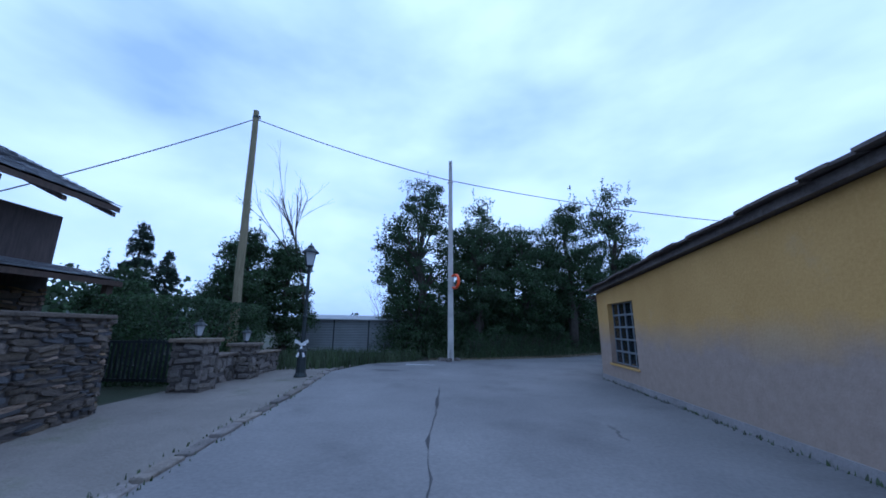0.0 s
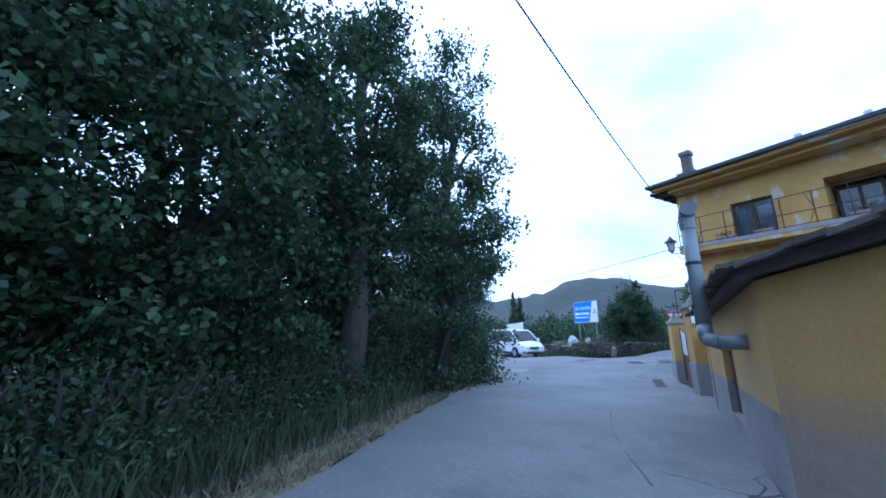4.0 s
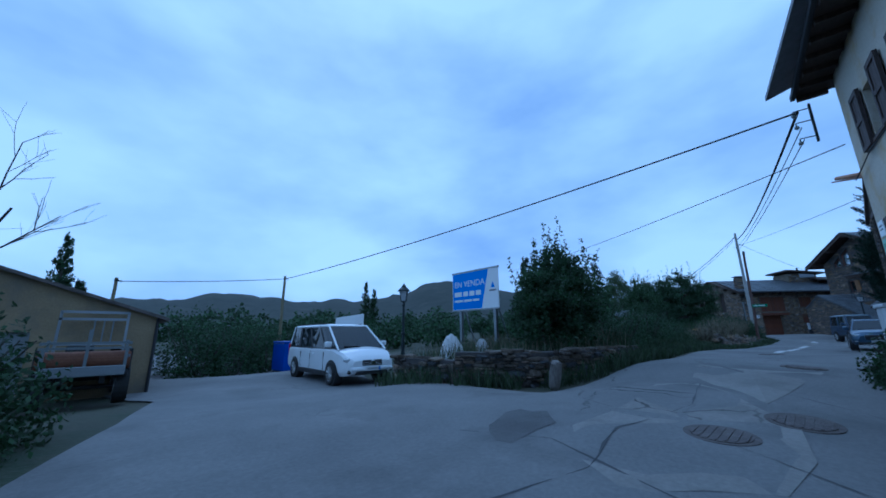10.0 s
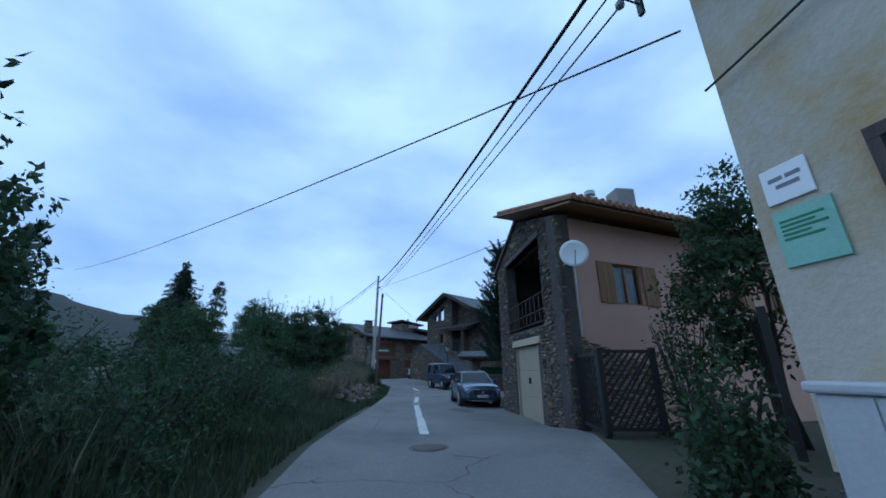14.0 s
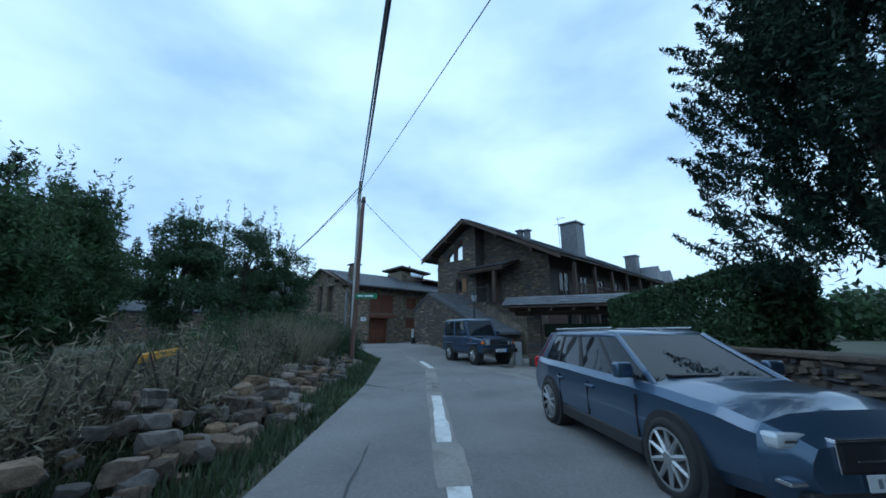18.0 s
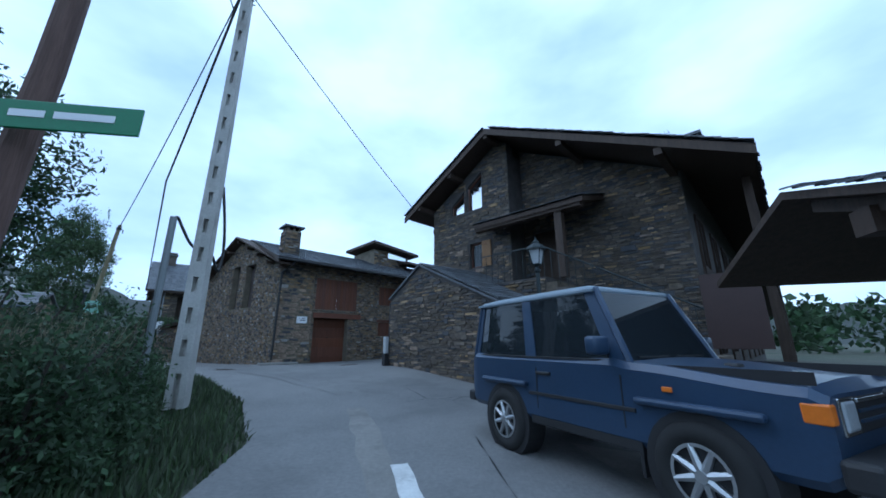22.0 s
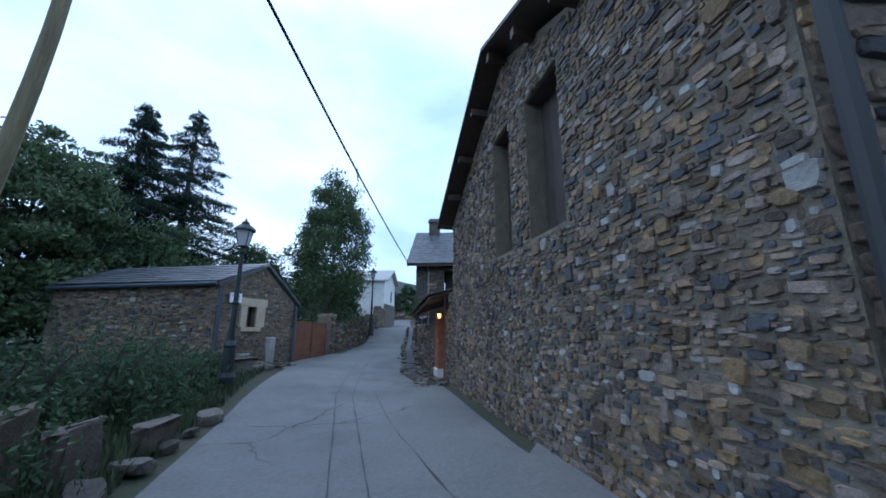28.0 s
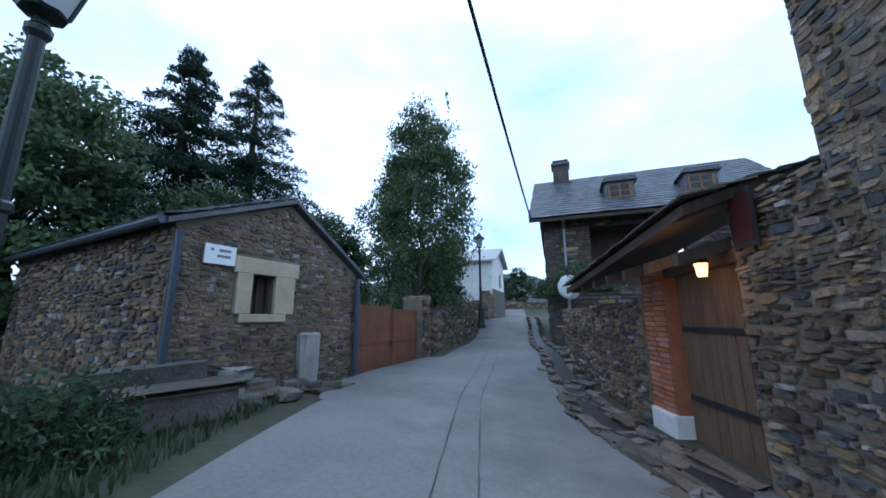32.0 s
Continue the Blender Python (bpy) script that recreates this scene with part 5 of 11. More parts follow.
    part("corner_pier", bm, "dark_mortar", t, "rubble pier with scattered pale stones")
    bm = B()
    box(bm, W - 0.36, W - 0.003, -0.035, 0.3, -0.5, 6.55)
    part("corner_strip", bm, "gold", t, "flaking render strip at the corner")
    stones(t, PX, W - 0.36, -0.1, lambda x: 6.5, (), (0.06, 0.14), (0.14, 0.36), (0.025, 0.05), -0.02, "stone_b", 0.16, 62, 60, (5.2, 1.5))
    bm = B()
    tube(bm, [(W - 0.42, -0.11, 0.2), (W - 0.42, -0.11, 6.3)], 0.045, 10)
    part("downpipe", bm, "grey_iron", t, "grey downpipe")
    for i, (x0, x1, z0, z1) in enumerate(wins):
        window_unit(t, x0, x1, z0, z1, 0.16, "dark_wood", 1, 1, "curtain", "window", 0.05, 0.97)
        bm = B()
        box(bm, x0 - 0.06, x1 + 0.06, -0.05, 0.16, z0 - 0.06, z0)
        part("sill", bm, "dark_wood", t)
        for xa, xb in ((x0 - 0.52, x0 - 0.03), (x1 + 0.03, x1 + 0.52)):
            sh = shutter(t, xa, xb, z0 - 0.07, z1 + 0.10, -0.05, "shutter_wood", 3, battens=False)
            for p, q, u, v in ((xa, xb, z0 - 0.07, z0 + 0.02), (xa, xb, z1 + 0.01, z1 + 0.10), (xa, xb, (z0 + z1) / 2 - 0.04, (z0 + z1) / 2 + 0.05), (xa, xa + 0.07, z0 + 0.02, z1 + 0.01), (xb - 0.07, xb, z0 + 0.02, z1 + 0.01)):
                bm = B()
                box(bm, p, q, -0.085, -0.064, u, v, 0.004)
                part("frame_bar", bm, "shutter_wood", sh)
    bm = B()
    box(bm, -0.02, 0.3, 0.32, 8.5, -0.5, 6.5)
    part("back_wall", bm, "cream", t)
    bm = B()
    box(bm, -0.52, W + 0.60, -0.56, 0.34, 6.56, 6.60)
    part("side_soffit", bm, "dark_wood", t, "dark boarded eaves")
    for k in range(13):
        bm = B()
        x = -0.45 + k * (W + 0.9) / 12
        box(bm, x - 0.05, x + 0.05, -0.54, -0.02, 6.45, 6.555)
        part("rafter", bm, "dark_wood", t)
    bm = B()
    box(bm, -0.55, W + 0.7, -0.64, -0.55, 6.53, 6.66, 0.02)
    part("side_gutter", bm, "trim", t)
    # name plaque and notice board
    bm = B()
    box(bm, 0.12, 0.44, -0.02, -0.004, 2.86, 3.16, 0.006)
    pl = part("plaque", bm, "signwhite", t, "white street-name plaque")
    bars(pl, 0.17, 3.04, [[(0, 0.1), (0.12, 0.22)], [(0.04, 0.2)]], -0.02)
    bm = B()
    box(bm, 0.12, 0.50, -0.022, -0.004, 2.36, 2.80)
    nb = part("notice_board", bm, "pale_green", t, "pale green notice board")
    bars(nb, 0.16, 2.70, [[(0, 0.28)], [(0, 0.22)], [(0, 0.29)], [(0, 0.18)], [(0, 0.25)]], -0.022, "signgreen", 0.016)
    face(t)
    # chimney over the corner
    bm = B()
    box(bm, 0.1, 0.75, 0.0, 0.6, 6.85, 7.35)
    ch = part("chimney", bm, "tile", t, "dark chimney with a metal flue")
    bm = B()
    box(bm, 0.27, 0.57, 0.15, 0.45, 7.35, 8.1)
    part("flue", bm, "tile", ch)
    bm = B()
    box(bm, 0.22, 0.62, 0.10, 0.50, 8.08, 8.26, 0.03)
    part("flue_cap", bm, "tile", ch)
    for x in (3.4, 5.0):
        bm = B()
        cyl(bm, (x, 1.5, 7.4), (x, 1.5, 7.95), 0.12, 0.10, 10)
        part("roof_vent", bm, "zinc", t)


golden_house()
for i, (x, y, z) in enumerate(((0.5, -0.55, 4.28), (1.5, -0.55, 4.28), (2.5, -0.55, 4.28), (4.6, -0.55, 4.28), (6.2, -0.55, 4.28), (0.4, -1.2, 1.71), (1.7, -1.2, 1.71), (2.8, -1.2, 1.71), (3.9, -1.2, 1.71))):
    p = along(HK, HS) @ Vector((x, y, z))
    flower_box(p.x, p.y, p.z, math.degrees(math.atan2(HS[1] - HK[1], HS[0] - HK[0])), 30 + i)


def pink_house():
    A, Bq, C = (34.3, 20.64), (28.5, 20.64), (31.4, 9.9)
    t = thing("pink_house", along(A, Bq), "stone-fronted house with salmon side wall and beige garage", "house")
    W = 5.8
    top = lambda x: 5.45 + 1.0 * (1 - abs(x - 2.9) / 2.9)
    door, balc = (1.75, 3.9, 0.1, 2.34), (1.2, 4.6, 2.86, 5.3)
    bm = B()
    panel(bm, 0, W, -0.4, 5.45, 0, 0.35, [door, balc])
    prism(bm, [(0, 5.45), (W, 5.45), (2.9, 6.45)], 0, 0.35)
    part("front_wall", bm, "dark_mortar", t, "thin dark schist courses")
    stones(t, 0, W, 0.05, top, [(door[0] - 0.06, door[1] + 0.25, 0.0, door[3] + 0.22), (balc[0], balc[1], balc[2] - 0.04, balc[3] + 0.16)], (0.035, 0.085), (0.09, 0.32), (0.02, 0.05), 0.0, "slab", 0.16, 71, 260, (2.2, 1.8))
    bm = B()
    box(bm, door[0], door[1], 0.10, 0.15, door[2], door[3])
    d = part("garage_door", bm, "beige_door", t, "beige up-and-over sheet garage door")
    for k in range(3):
        bm = B()
        box(bm, door[0] + 0.04, door[1] - 0.04, 0.085, 0.105, door[2] + 0.04 + k * 0.74, door[2] + 0.74 + k * 0.74, 0.01)
        part("door_panel", bm, "beige_door", d)
    bm = B()
    box(bm, 2.80, 2.88, 0.03, 0.09, 1.25, 1.42, 0.01)
    part("handle", bm, "trim", d)
    for x in (door[0], door[1] - 0.07):
        bm = B()
        box(bm, x, x + 0.07, 0.02, 0.16, door[2], door[3])
        part("door_frame", bm, "beige_door", t)
    bm = B()
    box(bm, door[0] - 0.12, door[1] + 0.3, -0.06, 0.2, door[3], door[3] + 0.2, 0.01)
    part("lintel", bm, "dressed", t, "grey stone lintel")
    bm = B()
    box(bm, balc[0], balc[1], 1.3, 1.36, balc[2], balc[3])
    part("recess_back", bm, "dark_wood", t)
    bm = B()
    box(bm, balc[0], balc[1], 0.0, 1.3, balc[2] - 0.05, balc[2])
    part("balcony_floor", bm, "dark_wood", t)
    bm = B()
    box(bm, balc[0] - 0.1, balc[1] + 0.1, -0.05, 0.2, balc[3], balc[3] + 0.16)
    part("beam", bm, "shutter_wood", t, "weathered timber beam")
    window_unit(t, 2.0, 3.8, 3.0, 4.7, 1.2, "dark_wood", 2, 0, None, "balcony_window", 0.07)
    railing(t, balc[0] + 0.02, balc[1] - 0.02, 0.02, balc[2], 0.85, 9)
    # salmon side wall
    mw = along(Bq, C)
    face(t, mw)
    L = math.dist(Bq, C)
    wh = [(1.75, 2.75, 3.25, 4.35), (4.3, 5.0, 3.25, 4.3), (6.3, 7.0, 3.3, 4.3), (8.4, 9.1, 3.3, 4.3)]
    bm = B()
    panel(bm, 0.36, L, -0.4, 5.45, 0.03, 0.35, wh)
    part("side_wall", bm, "pink", t, "salmon render")
    bm = B()
    box(bm, 0, 0.36, 0.0, 0.35, -0.4, 5.45)
    part("corner_pier", bm, "dark_mortar", t)
    stones(t, 0, 0.36, 0.0, lambda x: 5.4, (), (0.035, 0.085), (0.09, 0.28), (0.02, 0.05), 0.0, "slab", 0.16, 72, 40)
    stones(t, 0.36, 2.6, 0.0, lambda x: 2.55 - 0.3 * x, (), (0.035, 0.085), (0.09, 0.3), (0.02, 0.045), 0.03, "slab", 0.16, 73, 30)
    for x0, x1, z0, z1 in wh:
        window_unit(t, x0, x1, z0, z1, 0.12, "honey_wood", 1, 0, "curtain", "window", 0.06)
        w = (x1 - x0) * 0.5
        shutter(t, x0 - w - 0.04, x0 - 0.02, z0, z1, 0.0, "honey_wood", 3, battens=False)
        shutter(t, x1 + 0.02, x1 + w + 0.04, z0, z1, 0.0, "honey_wood", 3, battens=False)
    bm = B()
    slab_between(bm, (-0.08, -0.72, 5.52), (L, -0.72, 5.52), (L, 0.3, 5.75), (-0.08, 0.3, 5.75), 0.05)
    part("soffit", bm, "honey_wood", t, "varnished timber eaves")
    # two roof slopes with rounded tiles at the eaves
    bm = B()
    slab_between(bm, (-0.12, -0.8, 5.58), (L, -0.8, 5.58), (L, 2.95, 6.62), (-0.12, 2.95, 6.62), 0.05)
    part("roof_slope", bm, "clay", t)
    rng = random.Random(9)
    x = -0.14
    while x < L:
        bm = B()
        cyl(bm, (x + 0.1, -0.86, 5.60), (x + 0.1, 2.7, 6.64), 0.075, 0.07, 8)
        part("roof_tile", bm, "clay", t)
        x += 0.22
    face(t)
    bm = B()
    slab_between(bm, (-0.3, -0.12, 5.45), (2.9, -0.12, 6.6), (2.9, 9.0, 6.6), (-0.3, 9.0, 5.45), 0.1)
    part("roof_slope", bm, "tile", t)
    bm = B()
    box(bm, 0, 0.35, 0.35, 9.0, -0.4, 5.45)
    part("far_wall", bm, "dark_mortar", t)
    bm = B()
    cyl(bm, (4.9, 1.6, 5.8), (4.9, 1.6, 6.55), 0.11, 0.11, 12)
    part("flue", bm, "zinc", t)
    bm = B()
    cyl(bm, (4.9, 1.6, 6.55), (4.9, 1.6, 6.68), 0.16, 0.15, 12)
    part("flue_cap", bm, "zinc", t)
    bm = B()
    box(bm, 4.1, 4.7, 2.6, 3.2, 6.0, 7.0, 0.03)
    part("chimney", bm, "grey_render", t)
    # dish on its mast
    d = thing("satellite_dish", pose(28.05, 20.45, 4.25, rz=70), "pale satellite dish on a mast by a salmon wall", "satellite dish")
    bm = B()
    n = 20
    rings = []
    for r in (0.0, 0.12, 0.24, 0.33):
        rings.append([bm.verts.new((r * math.cos(2 * math.pi * i / n), 0.5 * r * r, r * math.sin(2 * math.pi * i / n))) for i in range(n)] if r else [bm.verts.new((0, 0, 0))])
    for i in range(n):
        bm.faces.new((rings[0][0], rings[1][i], rings[1][(i + 1) % n]))
        for a, b in zip(rings[1:-1], rings[2:]):
            bm.faces.new((a[i], b[i], b[(i + 1) % n], a[(i + 1) % n]))
    ds = part("reflector", bm, "signwhite", d, smooth=True)
    mo = ds.modifiers.new("thick", "SOLIDIFY")
    mo.thickness = 0.012
    bm = B()
    tube(bm, [(0, 0.02, -0.3), (0, 0.32, 0.0)], 0.012, 6)
    part("arm", bm, "zinc", d)
    bm = B()
    tube(bm, [(0, -0.06, 0.1), (0, -0.06, -1.9)], 0.02, 8)
    part("mast", bm, "zinc", d)
    bm = B()
    tube(bm, [(0, -0.06, -0.2), (0.25, -0.2, -0.2)], 0.015, 6)
    part("bracket", bm, "zinc", d)


pink_house()


def lattice_fence(a, b, z0, h, seed):
    t = thing("lattice_fence", along(a, b), "dark slatted fence panel between posts", "fence", "fence round the pink house's garden")
    L = math.dist(a, b)
    bm = B()
    bm.free()
    for x in (0.0, L):
        bm = B()
        box(bm, x - 0.05, x + 0.05, -0.05, 0.05, z0, z0 + h + 0.05)
        part("post", bm, "trim", t)
    for z in (z0 + 0.08, z0 + h - 0.05):
        bm = B()
        box(bm, 0.05, L - 0.05, -0.025, 0.025, z, z + 0.06)
        part("rail", bm, "trim", t)
    n = int(L / 0.11) + 8
    for i in range(n):
        x = -h * 0.7 + i * 0.12
        x0, x1 = max(0.05, x), min(L - 0.05, x + h * 0.7)
        if x1 - x0 < 0.05:
            continue
        za, zb = z0 + 0.1 + (x0 - x) / 0.7, z0 + 0.1 + (x1 - x) / 0.7
        bm = B()
        slab_between(bm, (x0, -0.01, za + 0.05), (x1, -0.01, min(zb, z0 + h) + 0.02), (x1, 0.012, min(zb, z0 + h) + 0.02), (x0, 0.012, za + 0.05), 0.06)
        part("slat", bm, "trim", t)


lattice_fence((28.45, 20.45), (27.3, 20.6), 0.45, 1.5, 1)
lattice_fence((27.25, 20.6), (27.1, 19.6), 0.5, 1.5, 2)
lattice_fence((26.2, 18.2), (25.0, 19.3), 0.55, 1.9, 3)


# ---- the villa above the lane, its store and carport ----
def rafters(t, x0, x1, n, y0, y1, z, rise=0.0):
    for i in range(n):
        x = x0 + (x1 - x0) * i / max(1, n - 1)
        bm = B()
        slab_between(bm, (x - 0.05, y0, z), (x + 0.05, y0, z), (x + 0.05, y1, z + rise), (x - 0.05, y1, z + rise), 0.12)
        part("rafter", bm, "dark_wood", t)


def villa():
    A = (59.6, 22.3)
    m = along(A, (A[0] - 0.79, A[1] - 0.61))
    t = thing("villa", m, "large grey schist house with dark timber eaves, porch and gallery", "house")
    top_l = lambda x: 6.75 + (9.0 - 6.75) * x / 3.8 - 0.12
    top_r = lambda x: 9.0 - (9.0 - 5.75) * (x - 3.8) / 6.4 - 0.12
    g1, g2, vw = (1.45, 2.12, 6.48, 7.0), (2.28, 3.0, 6.48, 7.55), (2.37, 2.95, 4.2, 5.15)
    bm = B()
    panel(bm, 0.45, 4.2, 0.2, 6.48, 0, 0.4, [vw])
    panel(bm, 0.45, 4.2, 6.48, 6.85, 0, 0.4, [g1[:2] + (6.48, 6.85), g2[:2] + (6.48, 6.85)])
    prism(bm, [(0.45, 6.85), (1.45, 6.85), (1.45, top_l(1.45)), (0.45, top_l(0.45))], 0, 0.4)
    prism(bm, [(1.45, 6.87), (2.12, 7.35), (2.12, top_l(2.12)), (1.45, top_l(1.45))], 0, 0.4)
    prism(bm, [(2.12, 6.85), (2.28, 6.85), (2.28, top_l(2.28)), (2.12, top_l(2.12))], 0, 0.4)
    prism(bm, [(2.28, 7.46), (3.0, 7.95), (3.0, top_l(3.0)), (2.28, top_l(2.28))], 0, 0.4)
    prism(bm, [(3.0, 6.85), (4.2, 6.85), (4.2, top_r(4.2)), (3.8, 8.9), (3.0, top_l(3.0))], 0.0, 0.4)
    part("front_wall", bm, "dark_mortar", t, "thin courses of grey-brown schist")
    bm = B()
    panel(bm, 4.2, 9.15, 0.2, 6.1, 0.9, 1.3, [(4.6, 5.6, 3.35, 5.3)])
    prism(bm, [(4.2, 6.1), (9.15, 6.1), (9.15, top_r(9.15)), (4.2, top_r(4.2))], 0.9, 1.3)
    part("front_wall", bm, "dark_mortar", t, "recessed schist wall behind the porch")
    bm = B()
    box(bm, 4.0, 4.2, 0.4, 0.95, 0.2, 8.3)
    part("return_wall", bm, "dark_mortar", t)
    bm = B()
    box(bm, 0.45, 0.85, 0.4, 20, 0.2, 6.7)
    part("side_wall", bm, "dark_mortar", t)
    stones(t, 0.45, 4.2, 0.9, lambda x: min(top_l(x), top_r(x)), [(g1[0] - 0.05, g1[1] + 0.05, 6.44, 7.38), (g2[0] - 0.05, g2[1] + 0.05, 6.44, 7.98), (vw[0] - 0.05, vw[1] + 0.5, 4.1, 5.25)], (0.035, 0.085), (0.10, 0.36), (0.012, 0.034), 0.0, "slab", 0.09, 81, 220, (2.6, 4.6), 0.007, big=0.05)
    stones(t, 4.2, 9.15, 0.9, top_r, [(4.55, 5.65, 3.3, 5.35)], (0.035, 0.085), (0.10, 0.36), (0.012, 0.034), 0.9, "slab", 0.09, 82, 80, (6, 3.4), 0.007, big=0.05)
    for x0, x1, z0, z1 in (vw,):
        window_unit(t, x0, x1, z0, z1, 0.12, "red_wood", 0, 0, None, "window", 0.06)
        shutter(t, x1 + 0.02, x1 + 0.42, z0, z1, -0.04, "honey_wood", 3, label="brown shutter folded open")
    # two gable lights with sloping heads
    for x0, x1, z0, za, zb in ((1.45, 2.12, 6.48, 6.86, 7.34), (2.28, 3.0, 6.48, 7.45, 7.94)):
        bm = B()
        prism(bm, [(x0, z0), (x1, z0), (x1, zb), (x0, za)], 0.16, 0.18)
        w = part("gable_window", bm, "mirror", t, "gable window that mirrors the sky")
        bm = B()
        for p, q in (((x0, z0), (x1, z0)), ((x1, z0), (x1, zb)), ((x1, zb), (x0, za)), ((x0, za), (x0, z0))):
            tube(bm, [(p[0], 0.13, p[1]), (q[0], 0.13, q[1])], 0.035, 4)
        part("window_frame", bm, "red_wood", w)
    bm = B()
    box(bm, 4.6, 5.6, 1.05, 1.1, 3.35, 5.3)
    part("front_door", bm, "dark_wood", t)
    # main roof
    for nm, (xa, za), (xb, zb) in (("roof_slope", (-0.5, 6.78), (3.8, 9.12)), ("roof_slope", (3.8, 9.12), (10.7, 5.60))):
        bm = B()
        slab_between(bm, (xa, -0.75, za), (xb, -0.75, zb), (xb, 21, zb), (xa, 21, za), 0.10)
        part(nm, bm, "dark_wood", t)
    shingles(t, slope_frame((-0.55, 21, 6.80), (-0.55, -0.85, 6.80), (3.8, 21, 9.16)), 21.85, 4.95, 0.3, 0.28, "slate", 31)
    shingles(t, slope_frame((10.75, -0.85, 5.62), (10.75, 21, 5.62), (3.8, -0.85, 9.16)), 21.85, 7.75, 0.3, 0.28, "slate", 32)
    bm = B()
    for (xa, za), (xb, zb) in (((-0.55, 6.72), (3.8, 9.08)), ((3.8, 9.08), (10.75, 5.54))):
        slab_between(bm, (xa, -0.80, za), (xb, -0.80, zb), (xb, -0.74, zb), (xa, -0.74, za), 0.22)
    part("bargeboard", bm, "dark_wood", t, "dark timber bargeboard")
    for x, z in ((0.3, 7.1), (2.0, 8.0), (3.8, 8.95), (6.5, 7.55), (9.0, 6.25)):
        bm = B()
        box(bm, x - 0.09, x + 0.09, -0.75, 0.9, z - 0.24, z - 0.06)
        part("purlin", bm, "dark_wood", t)
    # porch roof on posts, landing, steps and railing
    bm = B()
    slab_between(bm, (3.3, -0.9, 5.45), (7.1, -0.9, 5.45), (7.1, 1.0, 6.05), (3.3, 1.0, 6.05), 0.14)
    part("porch_roof", bm, "dark_wood", t, "dark lean-to porch roof")
    shingles(t, slope_frame((3.25, -0.95, 5.47), (7.15, -0.95, 5.47), (3.25, 1.0, 6.08)), 3.9, 2.0, 0.28, 0.26, "slate", 33)
    for x in (6.3,):
        bm = B()
        box(bm, x - 0.11, x + 0.11, -0.8, -0.58, 3.3, 5.35)
        part("porch_post", bm, "dark_wood", t)
    bm = B()
    box(bm, 3.3, 7.0, -0.85, -0.62, 5.22, 5.42)
    part("porch_beam", bm, "dark_wood", t)
    bm = B()
    box(bm, 3.6, 6.0, -1.2, 0.9, 0.2, 3.3)
    part("landing", bm, "dark_mortar", t, "stone landing")
    stones(t, 3.6, 6.0, 0.9, lambda x: 3.25, (), (0.07, 0.13), (0.2, 0.5), (0.03, 0.06), -1.2, "slab", 0.1, 83, 0)
    n = 12
    for i in range(n):
        bm = B()
        x = 6.0 + i * 0.29
        box(bm, x, x + 0.33, -1.2, 0.9, 0.2, 3.3 - (i + 1) * 0.17)
        part("step", bm, "slab", t)
    bm = B()
    tube(bm, [(3.7, -1.15, 4.2), (5.9, -1.15, 4.2), (9.4, -1.15, 2.2)], 0.02, 6)
    r = part("stair_rail", bm, "iron", t, "dark iron stair railing")
    for i in range(26):
        x = 3.75 + i * 0.22
        z = 3.3 if x < 5.95 else 3.3 - (x - 5.95) * 0.57
        bm = B()
        cyl(bm, (x, -1.15, z), (x, -1.15, z + 0.9), 0.009, 0.009, 5)
        part("baluster", bm, "iron", r)
    # boarded gate to the garden under the gallery
    bm = B()
    box(bm, 9.2, 10.3, 0.3, 0.36, 1.4, 3.1)
    part("board_gate", bm, "gate_brown", t, "red-brown boarded gate")
    # gallery side: wall, glazed doors, balcony and posts
    for k in range(8):
        y = 1.3 + k * 2.6
        bm = B()
        box(bm, 10.35, 10.53, y - 0.09, y + 0.09, 3.2, 5.62)
        part("gallery_post", bm, "dark_wood", t)
        bm = B()
        box(bm, 10.35, 10.53, y - 0.09, y + 0.09, 0.6, 3.2)
        part("gallery_post", bm, "dark_wood", t)
        if k < 7:
            bm = B()
            box(bm, 10.38, 10.46, y + 0.1, y + 2.5, 4.2, 4.27)
            gr = part("gallery_railing", bm, "dark_wood", t, "dark timber gallery railing")
            bm = B()
            box(bm, 10.38, 10.46, y + 0.1, y + 2.5, 3.35, 3.42)
            part("bottom_rail", bm, "dark_wood", gr)
            for j in range(12):
                yy = y + 0.2 + j * 0.2
                bm = B()
                box(bm, 10.40, 10.44, yy, yy + 0.06, 3.42, 4.2)
                part("baluster", bm, "dark_wood", gr)
            for z0, z1, nm, lb in ((3.25, 5.1, "gallery_door", "glazed gallery door in a dark frame"), (0.9, 2.75, "garden_door", "glazed garden door in a dark frame")):
                bm = B()
                for q in ((0.5, 0.58), (1.08, 1.14), (1.64, 1.72)):
                    box(bm, 9.15, 9.21, y + q[0], y + q[1], z0, z1)
                box(bm, 9.152, 9.208, y + 0.58, y + 1.64, z1 - 0.08, z1 - 0.004)
                box(bm, 9.152, 9.208, y + 0.58, y + 1.64, z0 + 0.004, z0 + 0.35)
                gd = part(nm, bm, "dark_wood", t, lb)
                for q in (0.58, 1.14):
                    bm = B()
                    box(bm, 9.155, 9.17, y + q, y + q + 0.5, z0 + 0.35, z1 - 0.08)
                    part("pane", bm, "glass", gd)
    bm = B()
    box(bm, 9.15, 10.55, 0.9, 20, 3.05, 3.2)
    part("gallery_floor", bm, "dark_wood", t)
    bm = B()
    box(bm, 8.75, 9.15, 1.3, 20, 0.2, 6.3)
    part("gallery_wall", bm, "dark_mortar", t)
